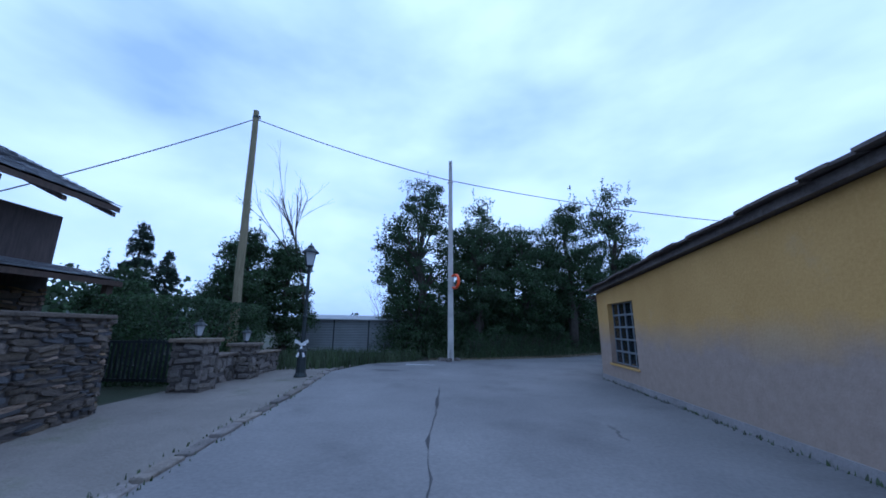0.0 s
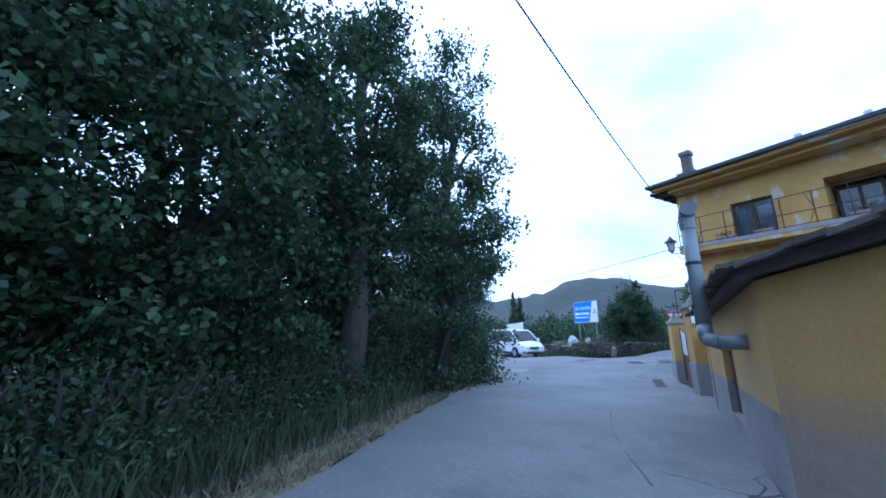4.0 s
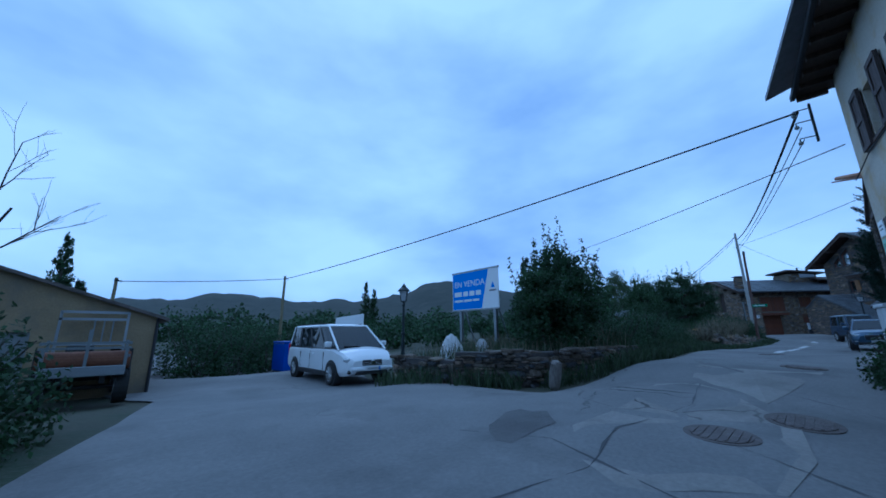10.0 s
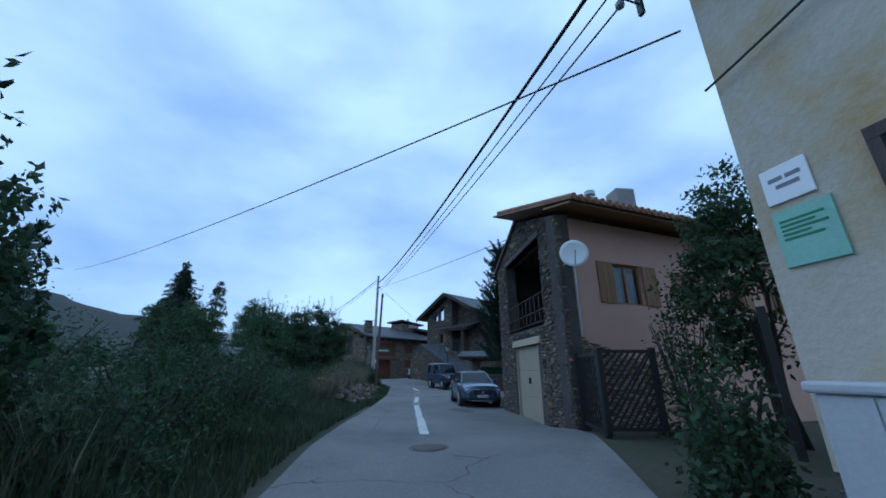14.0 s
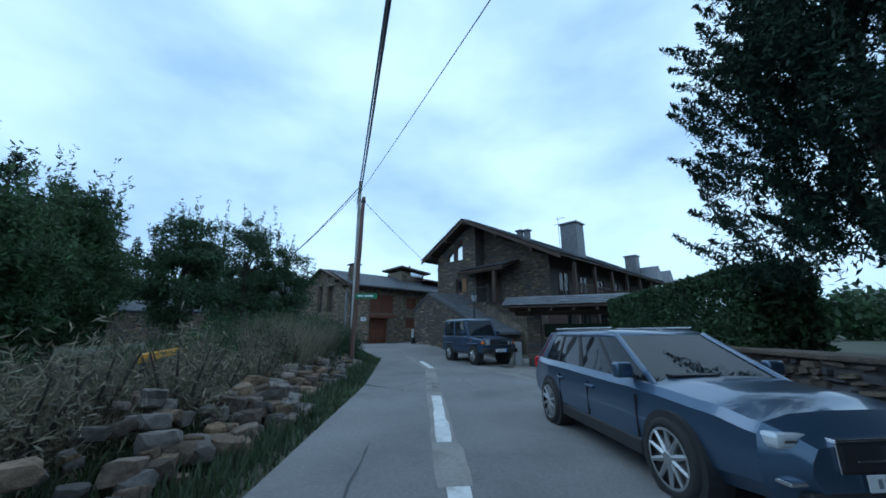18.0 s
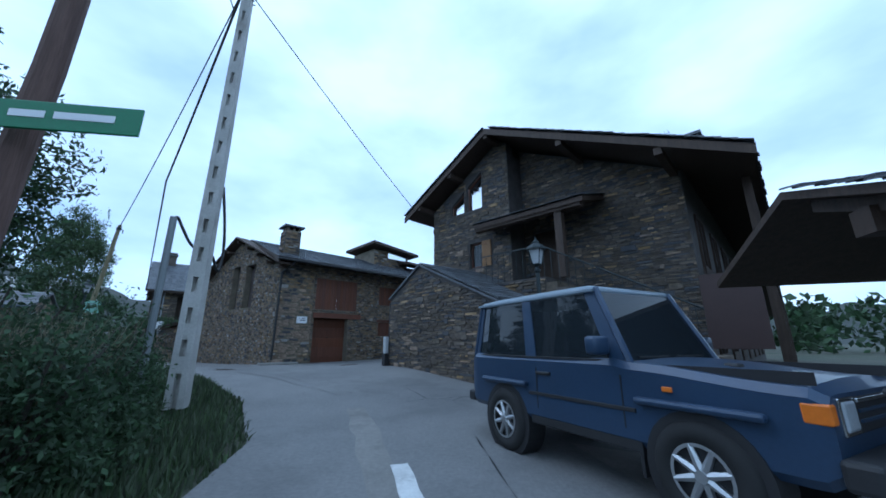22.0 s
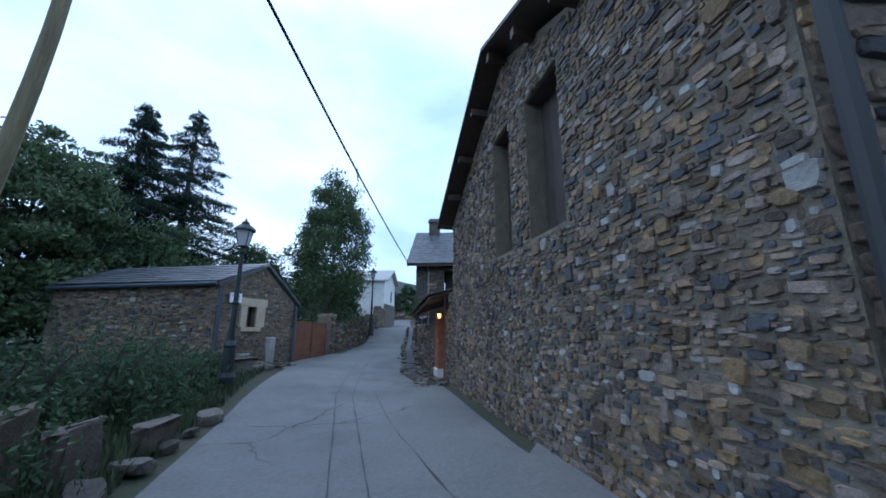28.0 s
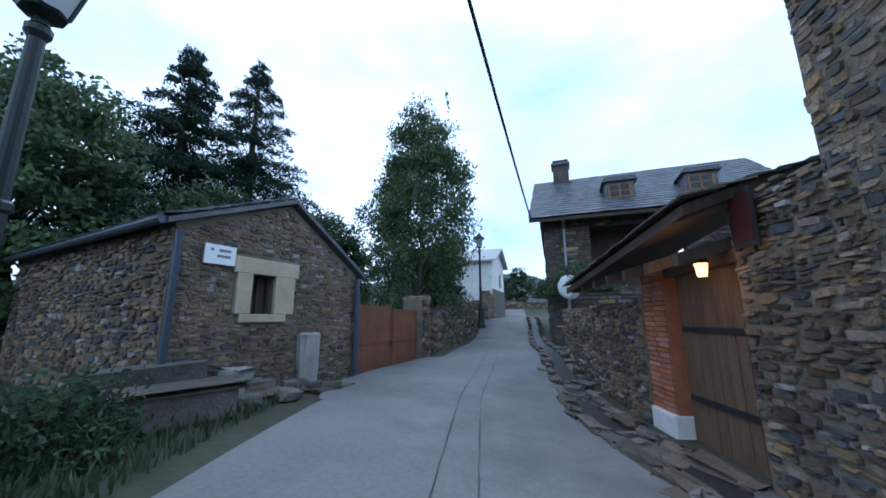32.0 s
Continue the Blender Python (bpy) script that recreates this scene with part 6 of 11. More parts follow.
    # chimneys
    for x, y, z, s in ((8.9, 4.6, 8.6, 0.56), (8.9, 15.4, 7.9, 0.45), (6.1, 2.6, 8.35, 0.17), (6.6, 2.7, 8.3, 0.17)):
        bm = B()
        box(bm, x - s, x + s, y - s, y + s, 6.3, z, 0.02)
        c = part("chimney", bm, "slate", t, "slate-clad chimney")
        bm = B()
        box(bm, x - s - 0.08, x + s + 0.08, y - s - 0.08, y + s + 0.08, z, z + 0.10)
        part("chimney_cap", bm, "slate", c)
    a = thing("aerial", m @ Matrix.Translation((8.1, 4.3, 6.7)), "thin metal television aerial on a slate roof", "aerial")
    bm = B()
    tube(bm, [(0, 0, 0), (0, 0, 2.6)], 0.02, 6)
    part("mast", bm, "zinc", a)
    for z, w in ((2.5, 0.5), (2.1, 0.8)):
        bm = B()
        tube(bm, [(-w * 0.4, 0, z), (w, 0.1, z)], 0.012, 5)
        for j in range(6):
            x = -w * 0.3 + j * w * 0.25
            cyl(bm, (x, -0.15, z), (x, 0.18, z), 0.006, 0.006, 5)
        part("boom", bm, "zinc", a)
    # gabled dormers over the far end of the gallery
    for y in (15.2, 18.6):
        bm = B()
        prism(bm, [(0, 0), (1.9, 0), (0.95, 1.25)], 0, 3.0)
        d = part("dormer", bm, "slate", t, "slate-hung gabled dormer")
        d.matrix_local = Matrix.Translation((10.7, y, 5.75)) @ Matrix.Rotation(math.pi / 2, 4, "Z")


villa()


def stone_store():
    A = (57.83, 23.73)
    t = thing("stone_store", along(A, (A[0] - 0.87, A[1] - 0.5)), "gabled store of flat schist courses beside the lane", "store")
    top = lambda x: 3.0 + 0.95 * x / 1.8 if x < 1.8 else 3.95 - 1.95 * (x - 1.8) / 4.5
    bm = B()
    prism(bm, [(0, 0.2), (7.6, -0.1), (7.6, top(7.6)), (1.8, 3.95), (0, 3.0)], 0, 0.35)
    part("gable_wall", bm, "dark_mortar", t)
    stones(t, 0, 7.6, 0.3, lambda x: top(x) - 0.05, (), (0.03, 0.075), (0.10, 0.42), (0.010, 0.03), 0.0, "slab", 0.08, 91, 300, (1.6, 1.6), 0.006, big=0.07)
    for xa, xb in ((0, 1.8), (1.8, 7.65)):
        bm = B()
        slab_between(bm, (xa - 0.05, -0.07, top(xa) + 0.07), (xb, -0.07, top(xb) + 0.07), (xb, 4.0, top(xb) + 0.07), (xa - 0.05, 4.0, top(xa) + 0.07), 0.07)
        part("roof_slope", bm, "slate", t, "dark slate roof")
    shingles(t, slope_frame((7.65, -0.07, top(7.65) + 0.09), (7.65, 4.0, top(7.65) + 0.09), (1.8, -0.07, 4.05)), 4.05, 6.35, 0.3, 0.28, "slate", 34)
    bm = B()
    box(bm, -0.02, 0.33, 0.35, 4.0, -0.2, 2.95)
    part("side_wall", bm, "dark_mortar", t)
    bm = B()
    tube(bm, [(-0.08, 0.05, 0.8), (-0.08, 0.05, 2.9)], 0.05, 8)
    part("downpipe", bm, "trim", t)
    face(t, along((A[0] + 2.0, A[1] - 3.46), A))
    stones(t, 0.0, 4.0, 0.3, lambda x: 2.9, (), (0.06, 0.15), (0.22, 0.7), (0.03, 0.06), 0.0, "slab", 0.09, 92, 0)
    c = thing("meter_box", along(A, (A[0] - 0.87, A[1] - 0.5)) @ Matrix.Translation((-0.02, -0.28, 0)), "narrow white meter cabinet on a dark plinth", "cabinet")
    bm = B()
    box(bm, -0.06, 0.10, 0.08, 0.2, 1.2, 1.75, 0.01)
    part("cabinet_body", bm, "cabinet", c)
    bm = B()
    box(bm, -0.07, 0.11, 0.06, 0.22, 0.5, 1.2)
    part("plinth", bm, "trim", c)


stone_store()


def carport():
    A, Bq = (47.1, 19.7), (44.9, 15.2)
    t = thing("carport", along(A, Bq), "slate-roofed gateway on stone piers with a brown sheet gate", "carport")
    L = math.dist(A, Bq)
    for x in (0.17, 4.35):
        bm = B()
        box(bm, x, x + 0.52, 0.0, 0.52, -0.1, 2.3)
        part("pier", bm, "dark_mortar", t, "schist pier")
        stones(t, x, x + 0.52, 0.1, lambda q: 2.28, (), (0.06, 0.14), (0.18, 0.4), (0.02, 0.05), 0.0, "slab", 0.1, int(95 + x), 40)
    bm = B()
    box(bm, -0.5, 5.2, -0.35, -0.15, 2.32, 2.52)
    part("beam", bm, "dark_wood", t)
    bm = B()
    slab_between(bm, (-0.6, -0.85, 2.52), (5.3, -0.85, 2.52), (5.3, 0.4, 2.95), (-0.6, 0.4, 2.95), 0.08)
    slab_between(bm, (-0.6, 0.4, 2.95), (5.3, 0.4, 2.95), (5.3, 2.2, 2.35), (-0.6, 2.2, 2.35), 0.08)
    part("roof", bm, "dark_wood", t)
    shingles(t, slope_frame((-0.65, -0.9, 2.53), (5.35, -0.9, 2.53), (-0.65, 0.4, 2.98)), 6.0, 1.4, 0.24, 0.24, "slate", 41)
    rafters(t, -0.4, 5.1, 8, -0.82, 0.3, 2.43, 0.38)
    bm = B()
    box(bm, 0.74, 4.3, 0.1, 0.15, 0.08, 1.30)
    g = part("gate", bm, "gate_brown", t, "dark brown sheet gate")
    for x in (0.74, 4.24):
        bm = B()
        box(bm, x, x + 0.06, 0.06, 0.18, 0.05, 1.8)
        part("gate_frame", bm, "gate_brown", g)
    bm = B()
    box(bm, 1.02, 1.07, 0.04, 0.1, 0.95, 1.05)
    part("gate_handle", bm, "chrome", g)
    bm = B()
    box(bm, 0.8, 3.7, 0.3, 0.34, 1.34, 1.86)
    part("screen", bm, "needle", t, "dark green screening above the gate")


carport()


# ---- the corner house with red-brown shutters ----
OC = (61.7, 28.7)
OU = (OC[0] + 0.56, OC[1] - 0.83)
OV = (67.55, 34.44)


def boarded(t, x0, x1, z0, z1, y, n, name="shutter", label="", mat="red_wood"):
    bm = B()
    box(bm, x0, x1, y + 0.02, y + 0.04, z0, z1)
    s = part(name, bm, mat, t, label)
    w = (x1 - x0) / n
    for i in range(n):
        bm = B()
        box(bm, x0 + i * w + 0.004, x0 + (i + 1) * w - 0.004, y, y + 0.025, z0, z1)
        part("plank", bm, mat, s)
    return s


def corner_house():
    t = thing("corner_house", along(OC, OU), "rough schist house with red-brown shutters and garage door", "house")
    gar, sh1, s2, s3, w1, w2 = (1.74, 3.5, 0.4, 2.7), (1.74, 3.9, 3.1, 4.58), (5.25, 6.3, 3.52, 4.5), (5.25, 6.15, 1.9, 2.6), (8.4, 9.1, 1.65, 2.55), (10.35, 11.05, 1.6, 2.5)
    W = 12.2
    bm = B()
    panel(bm, 0, W, 0.1, 5.1, 0, 0.5, [gar, sh1, s2, s3, w1, w2, (10.6, W, 3.1, 5.1)])
    part("front_wall", bm, "mortar", t, "rough brown and ochre schist rubble")
    stones(t, 0, 1.62, 0.75, lambda x: 5.06, [(0.9, 1.42, 2.40, 2.74)], (0.07, 0.17), (0.12, 0.42), (0.012, 0.04), 0.0, "stone_b", 0.19, 106, 110, (0.8, 2.2))
    stones(t, 1.62, W, 0.75, lambda x: 5.06, [(gar[0], gar[1], 0.3, 2.95), (1.66, 4.15, 2.68, 2.95), sh1, s2, s3, w1, w2, (10.55, W, 3.05, 5.1), (0.9, 1.42, 2.40, 2.74)], (0.035, 0.09), (0.06, 0.24), (0.008, 0.032), 0.0, "stone", 0.19, 101, 170, (2.2, 2.2), 0.009)
    bm = B()
    box(bm, gar[0], gar[1], 0.36, 0.41, gar[2], gar[3])
    g = part("garage_door", bm, "red_wood", t, "red-brown sheet garage door")
    for k in range(4):
        bm = B()
        box(bm, gar[0] + 0.03, gar[1] - 0.03, 0.345, 0.365, 0.9 + k * 0.45, 1.33 + k * 0.45, 0.006)
        part("door_panel", bm, "red_wood", g)
    bm = B()
    cyl(bm, (2.6, 0.28, 1.8), (2.6, 0.35, 1.8), 0.03, 0.03, 8)
    part("handle", bm, "chrome", g)
    bm = B()
    box(bm, 1.66, 4.15, -0.07, 0.3, 2.70, 2.93)
    part("lintel", bm, "red_wood", t, "red-brown timber lintel")
    for k, (x0, x1) in enumerate(((1.74, 2.81), (2.83, 3.9))):
        boarded(t, x0, x1, 3.1, 4.58, 0.0, 7)
    boarded(t, s2[0], s2[1], s2[2], s2[3], 0.02, 7)
    boarded(t, s3[0], s3[1], s3[2], s3[3], 0.05, 5)
    bm = B()
    box(bm, 5.15, 6.3, -0.03, 0.25, 2.62, 2.74)
    part("lintel", bm, "red_wood", t)
    for x0, x1, z0, z1 in (w1, w2):
        window_unit(t, x0, x1, z0, z1, 0.25, "dark_wood", 1, 0, None, "window", 0.05)
    # open corner terrace
    bm = B()
    box(bm, 11.9, 12.1, 0.05, 0.25, 3.1, 5.1)
    part("terrace_post", bm, "dark_wood", t)
    railing(t, 10.6, 12.1, 0.1, 3.1, 0.8, 5)
    bm = B()
    box(bm, 10.6, W, 1.6, 1.65, 3.1, 5.1)
    part("terrace_back", bm, "dark_wood", t)
    bm = B()
    box(bm, 11.25, 11.5, 0.06, 0.09, 3.15, 4.2)
    part("towel", bm, "orange_cloth", t, "orange cloth hung on the railing")
    # plaque
    bm = B()
    box(bm, 0.93, 1.39, -0.085, -0.03, 2.42, 2.72)
    p = part("plaque", bm, "signwhite", t, "white street-name plaque")
    bars(p, 1.0, 2.62, [[(0.02, 0.05), (0.14, 0.30)], [(0.06, 0.32)]], -0.085, "ink", 0.04)
    bm = B()
    box(bm, 0.85, 1.5, -0.03, 0.0, 2.36, 2.78)
    part("plaque_backing", bm, "mortar", t)
    # roof: front slope, back slope
    bm = B()
    slab_between(bm, (-0.42, -0.75, 5.18), (W + 0.5, -0.75, 5.0), (W + 0.5, 4.1, 6.85), (-0.42, 4.1, 6.95), 0.09)
    slab_between(bm, (-0.42, 4.1, 6.95), (W + 0.5, 4.1, 6.85), (W + 0.5, 9.0, 4.9), (-0.42, 9.0, 4.9), 0.09)
    part("roof", bm, "dark_wood", t, "slate roof on dark timber")
    shingles(t, slope_frame((-0.42, -0.8, 5.19), (W + 0.5, -0.8, 5.02), (-0.42, 4.1, 6.98)), W + 0.9, 5.2, 0.3, 0.28, "slate", 42)
    rafters(t, -0.3, W + 0.3, 22, -0.7, 0.3, 5.08, 0.33)
    bm = B()
    tube(bm, [(-0.42, -0.85, 5.1), (W + 0.4, -0.85, 4.95)], 0.06, 8)
    part("gutter", bm, "trim", t)
    bm = B()
    tube(bm, [(0.35, -0.82, 5.05), (0.05, -0.12, 4.6), (0.0, -0.12, 0.85)], 0.05, 8)
    part("downpipe", bm, "trim", t, "dark downpipe at the corner")
    # gable side on the lane; its frame starts at the far end
    ms = along(OV, OC)
    face(t, ms)
    S = math.dist(OV, OC)
    top = lambda x: 4.85 + 1.9 * (1 - abs(x - S + 4.1) / 4.1)
    o1, o2 = (S - 3.3, S - 2.35, 3.2, 5.35), (S - 4.75, S - 3.95, 3.2, 5.45)
    bm = B()
    panel(bm, 0, S, 0.1, 4.85, 0, 0.5, [o1[:3] + (4.85,), o2[:3] + (4.85,)])
    prism(bm, [(0, 4.85), (o2[0], 4.85), (o2[0], top(o2[0])), (0, 4.85)][:3], 0, 0.5)
    prism(bm, [(o2[0], 5.45), (o2[1], 5.45), (o2[1], top(o2[1])), (S - 4.1, 6.75), (o2[0], top(o2[0]))], 0.0, 0.5)
    prism(bm, [(o2[1], 4.85), (o1[0], 4.85), (o1[0], top(o1[0])), (o2[1], top(o2[1]))], 0.0, 0.5)
    prism(bm, [(o1[0], 5.35), (o1[1], 5.35), (o1[1], top(o1[1])), (o1[0], top(o1[0]))], 0.0, 0.5)
    prism(bm, [(o1[1], 4.85), (S, 4.85), (o1[1], top(o1[1]))], 0.0, 0.5)
    part("side_wall", bm, "mortar", t, "rough schist rubble gable")
    stones(t, 0, S, 0.45, lambda x: top(x) - 0.06, [o1, o2], (0.028, 0.085), (0.045, 0.17), (0.004, 0.026), 0.0, "stone", 0.19, 102, 300, (S - 5, 2.2), 0.008, big=0.06)
    for o in (o1, o2):
        boarded(t, o[0], o[1], o[2], o[3] - 0.02, 0.28, 4, label="weathered brown boarded opening", mat="shutter_wood")
        bm = B()
        box(bm, o[0] - 0.1, o[1] + 0.1, 0.05, 0.4, o[3] - 0.02, o[3] + 0.14)
        part("lintel", bm, "shutter_wood", t)
    for i in range(9):
        x = -0.15 + i * (S + 0.55) / 8
        bm = B()
        box(bm, x - 0.06, x + 0.06, -0.34, 0.1, top(x) - 0.10 if 0 < x < S else 4.75, top(x) + 0.04 if 0 < x < S else 4.9)
        part("purlin", bm, "dark_wood", t)
    bm = B()
    for xa, xb in ((-0.3, S - 4.1), (S - 4.1, S + 0.7)):
        za = 4.82 if xa < 0 else 6.95
        zb = 6.95 if xb < S else 5.05 - 0.1
        slab_between(bm, (xa, -0.42, za), (xb, -0.42, zb), (xb, 0.2, zb), (xa, 0.2, za), 0.07)
    part("verge", bm, "dark_wood", t, "dark timber verge")
    face(t)
    # chimney and rooftop dormer block
    bm = B()
    box(bm, 0.15, 0.85, 0.25, 0.95, 5.0, 6.75)
    c = part("chimney", bm, "mortar", t, "tall schist chimney with a slab cap")
    n0 = len(bpy.data.objects)
    stones(t, 0.15, 0.85, 5.3, lambda x: 6.7, (), (0.06, 0.12), (0.14, 0.36), (0.02, 0.05), 0.25, "stone", 0.14, 103, 0)
    face(t, along((OC[0] + 0.56 * 0.15 + 0.83 * 0.95, OC[1] - 0.83 * 0.15 + 0.56 * 0.95), (OC[0] + 0.56 * 0.15, OC[1] - 0.83 * 0.15)))
    stones(t, 0.0, 0.7, 5.3, lambda x: 6.7, (), (0.06, 0.12), (0.14, 0.36), (0.02, 0.05), 0.0, "stone", 0.14, 104, 0)
    face(t)
    for x in (0.2, 0.48, 0.72):
        bm = B()
        box(bm, x, x + 0.1, 0.3, 0.9, 6.75, 6.92)
        part("flue_slot", bm, "mortar", c)
    bm = B()
    box(bm, 0.03, 0.97, 0.13, 1.07, 6.92, 6.99)
    part("chimney_cap", bm, "slate", c)
    bm = B()
    box(bm, 6.4, 9.0, 2.6, 5.2, 5.8, 7.35)
    d = part("dormer_block", bm, "mortar", t, "stone block rising through the roof")
    stones(t, 6.4, 9.0, 6.0, lambda x: 7.3, [(7.4, 8.8, 6.85, 7.3)], (0.06, 0.14), (0.15, 0.4), (0.02, 0.05), 2.6, "stone", 0.14, 105, 0)
    bm = B()
    box(bm, 7.4, 8.8, 2.52, 2.58, 6.88, 7.28)
    part("clerestory_window", bm, "mirror", d)
    bm = B()
    slab_between(bm, (6.0, 2.0, 7.75), (9.5, 2.0, 7.35), (9.5, 5.7, 7.35), (6.0, 5.7, 7.75), 0.16)
    part("dormer_roof", bm, "dark_wood", d)
    bm = B()
    slab_between(bm, (8.2, 1.2, 6.55), (12.2, 1.2, 6.2), (12.2, 4.2, 7.0), (8.2, 4.2, 7.2), 0.14)
    part("upper_roof", bm, "dark_wood", t)
    bm = B()
    cyl(bm, (8.0, 3.6, 7.4), (8.0, 3.6, 8.15), 0.09, 0.09, 10)
    part("flue", bm, "trim", t)
    bm = B()
    box(bm, -0.55, 1.0, -0.6, -0.12, 0.55, 0.76, 0.04)
    s = part("corner_slab", bm, "apron", None)
    s.matrix_world = along(OC, OU)
    tagged(s, "worn pale stone slab at the foot of a house corner", "slab")


corner_house()


# ---- shed, gates and walls of the upper lane ----
def shed():
    A, Bq = (64.34, 40.37), (67.73, 41.72)
    t = thing("stone_shed", along(A, Bq), "small rubble shed with a slate roof and framed window", "shed")
    W = 3.65
    top = lambda x: 3.2 + 0.75 * x / 1.85 if x < 1.85 else 3.95 - 1.1 * (x - 1.85) / 1.8
    win = (1.18, 1.60, 1.96, 2.60)
    bm = B()
    panel(bm, 0, W, 0.0, 2.8, 0, 0.4, [win])
    prism(bm, [(0, 2.8), (W, 2.8), (W, top(W)), (1.85, 3.95), (0, 3.2)], 0, 0.4)
    part("front_wall", bm, "mortar", t, "brown schist rubble")
    stones(t, 0, W, 0.45, lambda x: top(x) - 0.04, [(0.86, 2.07, 2.58, 2.86), (0.9, 1.18, 1.82, 2.6), (1.6, 2.03, 1.82, 2.6), win, (1.0, 1.8, 1.82, 1.96)], (0.03, 0.08), (0.05, 0.22), (0.006, 0.026), 0.0, "stone", 0.19, 111, 260, (2.0, 1.9))
    for nm, x0, x1, z0, z1 in (("lintel", 0.86, 2.07, 2.60, 2.86), ("jamb", 0.92, 1.18, 1.96, 2.60), ("jamb", 1.60, 2.0, 1.96, 2.60), ("sill", 1.0, 1.85, 1.83, 1.96)):
        bm = B()
        box(bm, x0, x1, -0.06, 0.2, z0, z1, 0.012)
        part(nm, bm, "dressed", t, "dressed pale sandstone")
    bm = B()
    box(bm, win[0], win[1], 0.2, 0.24, win[2], win[3])
    part("window_board", bm, "shutter_wood", t)
    bm = B()
    for x in (win[0], (win[0] + win[1]) / 2, win[1] - 0.03):
        box(bm, x, x + 0.03, 0.14, 0.2, win[2], win[3])
    part("window_frame", bm, "shutter_wood", t)
    bm = B()
    box(bm, 0.38, 0.84, -0.08, -0.05, 2.68, 2.97)
    p = part("plaque", bm, "signwhite", t, "white street-name plaque")
    bars(p, 0.44, 2.87, [[(0.02, 0.06), (0.14, 0.32)], [(0.12, 0.32)]], -0.08, "ink", 0.04)
    for x in (0.02, W - 0.03):
        bm = B()
        tube(bm, [(x, -0.10, top(x) - 0.12), (x, -0.10, 0.7)], 0.05, 8)
        part("downpipe", bm, "blue_pipe", t, "slate-blue downpipe")
    for xa, xb in ((-0.15, 1.85), (1.85, W + 0.2)):
        za, zb = (3.22, 4.06) if xa < 1 else (4.06, 2.84)
        bm = B()
        slab_between(bm, (xa, -0.14, za), (xb, -0.14, zb), (xb, 6.2, zb), (xa, 6.2, za), 0.08)
        part("roof_slope", bm, "slate", t, "slate roof")
    shingles(t, slope_frame((-0.18, 6.2, 3.24), (-0.18, -0.16, 3.24), (1.85, 6.2, 4.09)), 6.36, 2.2, 0.26, 0.24, "slate", 51)
    bm = B()
    tube(bm, [(-0.2, -0.1, 3.18), (-0.2, 6.2, 3.14)], 0.06, 8)
    part("gutter", bm, "blue_pipe", t)
    bm = B()
    box(bm, 0.0, 0.4, 0.4, 6.2, 0.0, 3.15)
    part("side_wall", bm, "mortar", t)
    face(t, along((64.34 - 0.37 * 6.1, 40.37 + 0.93 * 6.1), A))
    stones(t, 0, 6.1, 0.6, lambda x: 3.12, (), (0.05, 0.11), (0.09, 0.3), (0.02, 0.045), 0.0, "stone", 0.17, 112, 40, (5, 2))
    # boulder apron and steps at its foot
    rng = random.Random(6)
    for i in range(9):
        k = rng.uniform(0.6, 2.8)
        p = along(A, Bq) @ Vector((k, -rng.uniform(0.15, 0.9), 0))
        boulder(p.x, p.y, rng.uniform(0.10, 0.2), rng, "pale flat stone at the foot of a shed", "stones by the shed")


def boulder(x, y, s, rng, label, group, lift=0.0, mat="rubble", z=None):
    bm = B()
    bmesh.ops.create_icosphere(bm, subdivisions=2, radius=1.0)
    off = Vector((rng.uniform(0, 50), rng.uniform(0, 50), rng.uniform(0, 50)))
    for v in bm.verts:
        n = noise.noise(v.co * 1.1 + off) * 0.45 + noise.noise(v.co * 2.7 + off) * 0.14
        c = v.co.copy()
        v.co = Vector((max(-0.82, min(0.82, c.x * (1 + n))), max(-0.78, min(0.78, c.y * (1 + n))), max(-0.62, min(0.58, c.z * (1 + n)))))
    o = part("boulder", bm, mat, None)
    g = ground(x, y) if z is None else z
    o.matrix_world = pose(x, y, g + s * 0.34 + lift, rng.uniform(-12, 12), rng.uniform(-12, 12), rng.uniform(0, 360)) @ Matrix.Diagonal((s * rng.uniform(0.9, 1.4), s * rng.uniform(0.7, 1.0), s * rng.uniform(0.6, 0.9), 1))
    return tagged(o, label, "stone", group)


shed()


def rust_gate():
    A, Bq = (67.85, 41.75), (70.55, 43.25)
    t = thing("rusty_gate", along(A, Bq), "rust-brown sheet-steel double gate across a yard", "gate")
    L = math.dist(A, Bq)
    for x0, x1 in ((0.0, L / 2 - 0.01), (L / 2 + 0.01, L)):
        bm = B()
        box(bm, x0, x1, 0, 0.04, 0.5, 2.2 - 0.04 * x0)
        lf = part("gate_leaf", bm, "rust", t)
        for x in (x0 + 0.03, x1 - 0.05):
            bm = B()
            box(bm, x, x + 0.04, -0.02, 0.0, 0.5, 2.2 - 0.04 * x0)
            part("stile", bm, "rust", lf)
        bm = B()
        box(bm, x0 + 0.07, x1 - 0.05, -0.018, 0.0, 1.3, 1.35)
        part("rail", bm, "rust", lf)
    bm = B()
    box(bm, L / 2 - 0.08, L / 2 - 0.03, -0.05, -0.01, 1.2, 1.35)
    part("handle", bm, "trim", t)
    bm = B()
    tube(bm, [(-0.05, -0.02, 0.4), (-0.05, -0.02, 2.45)], 0.05, 8)
    part("gate_post", bm, "blue_pipe", t)


rust_gate()


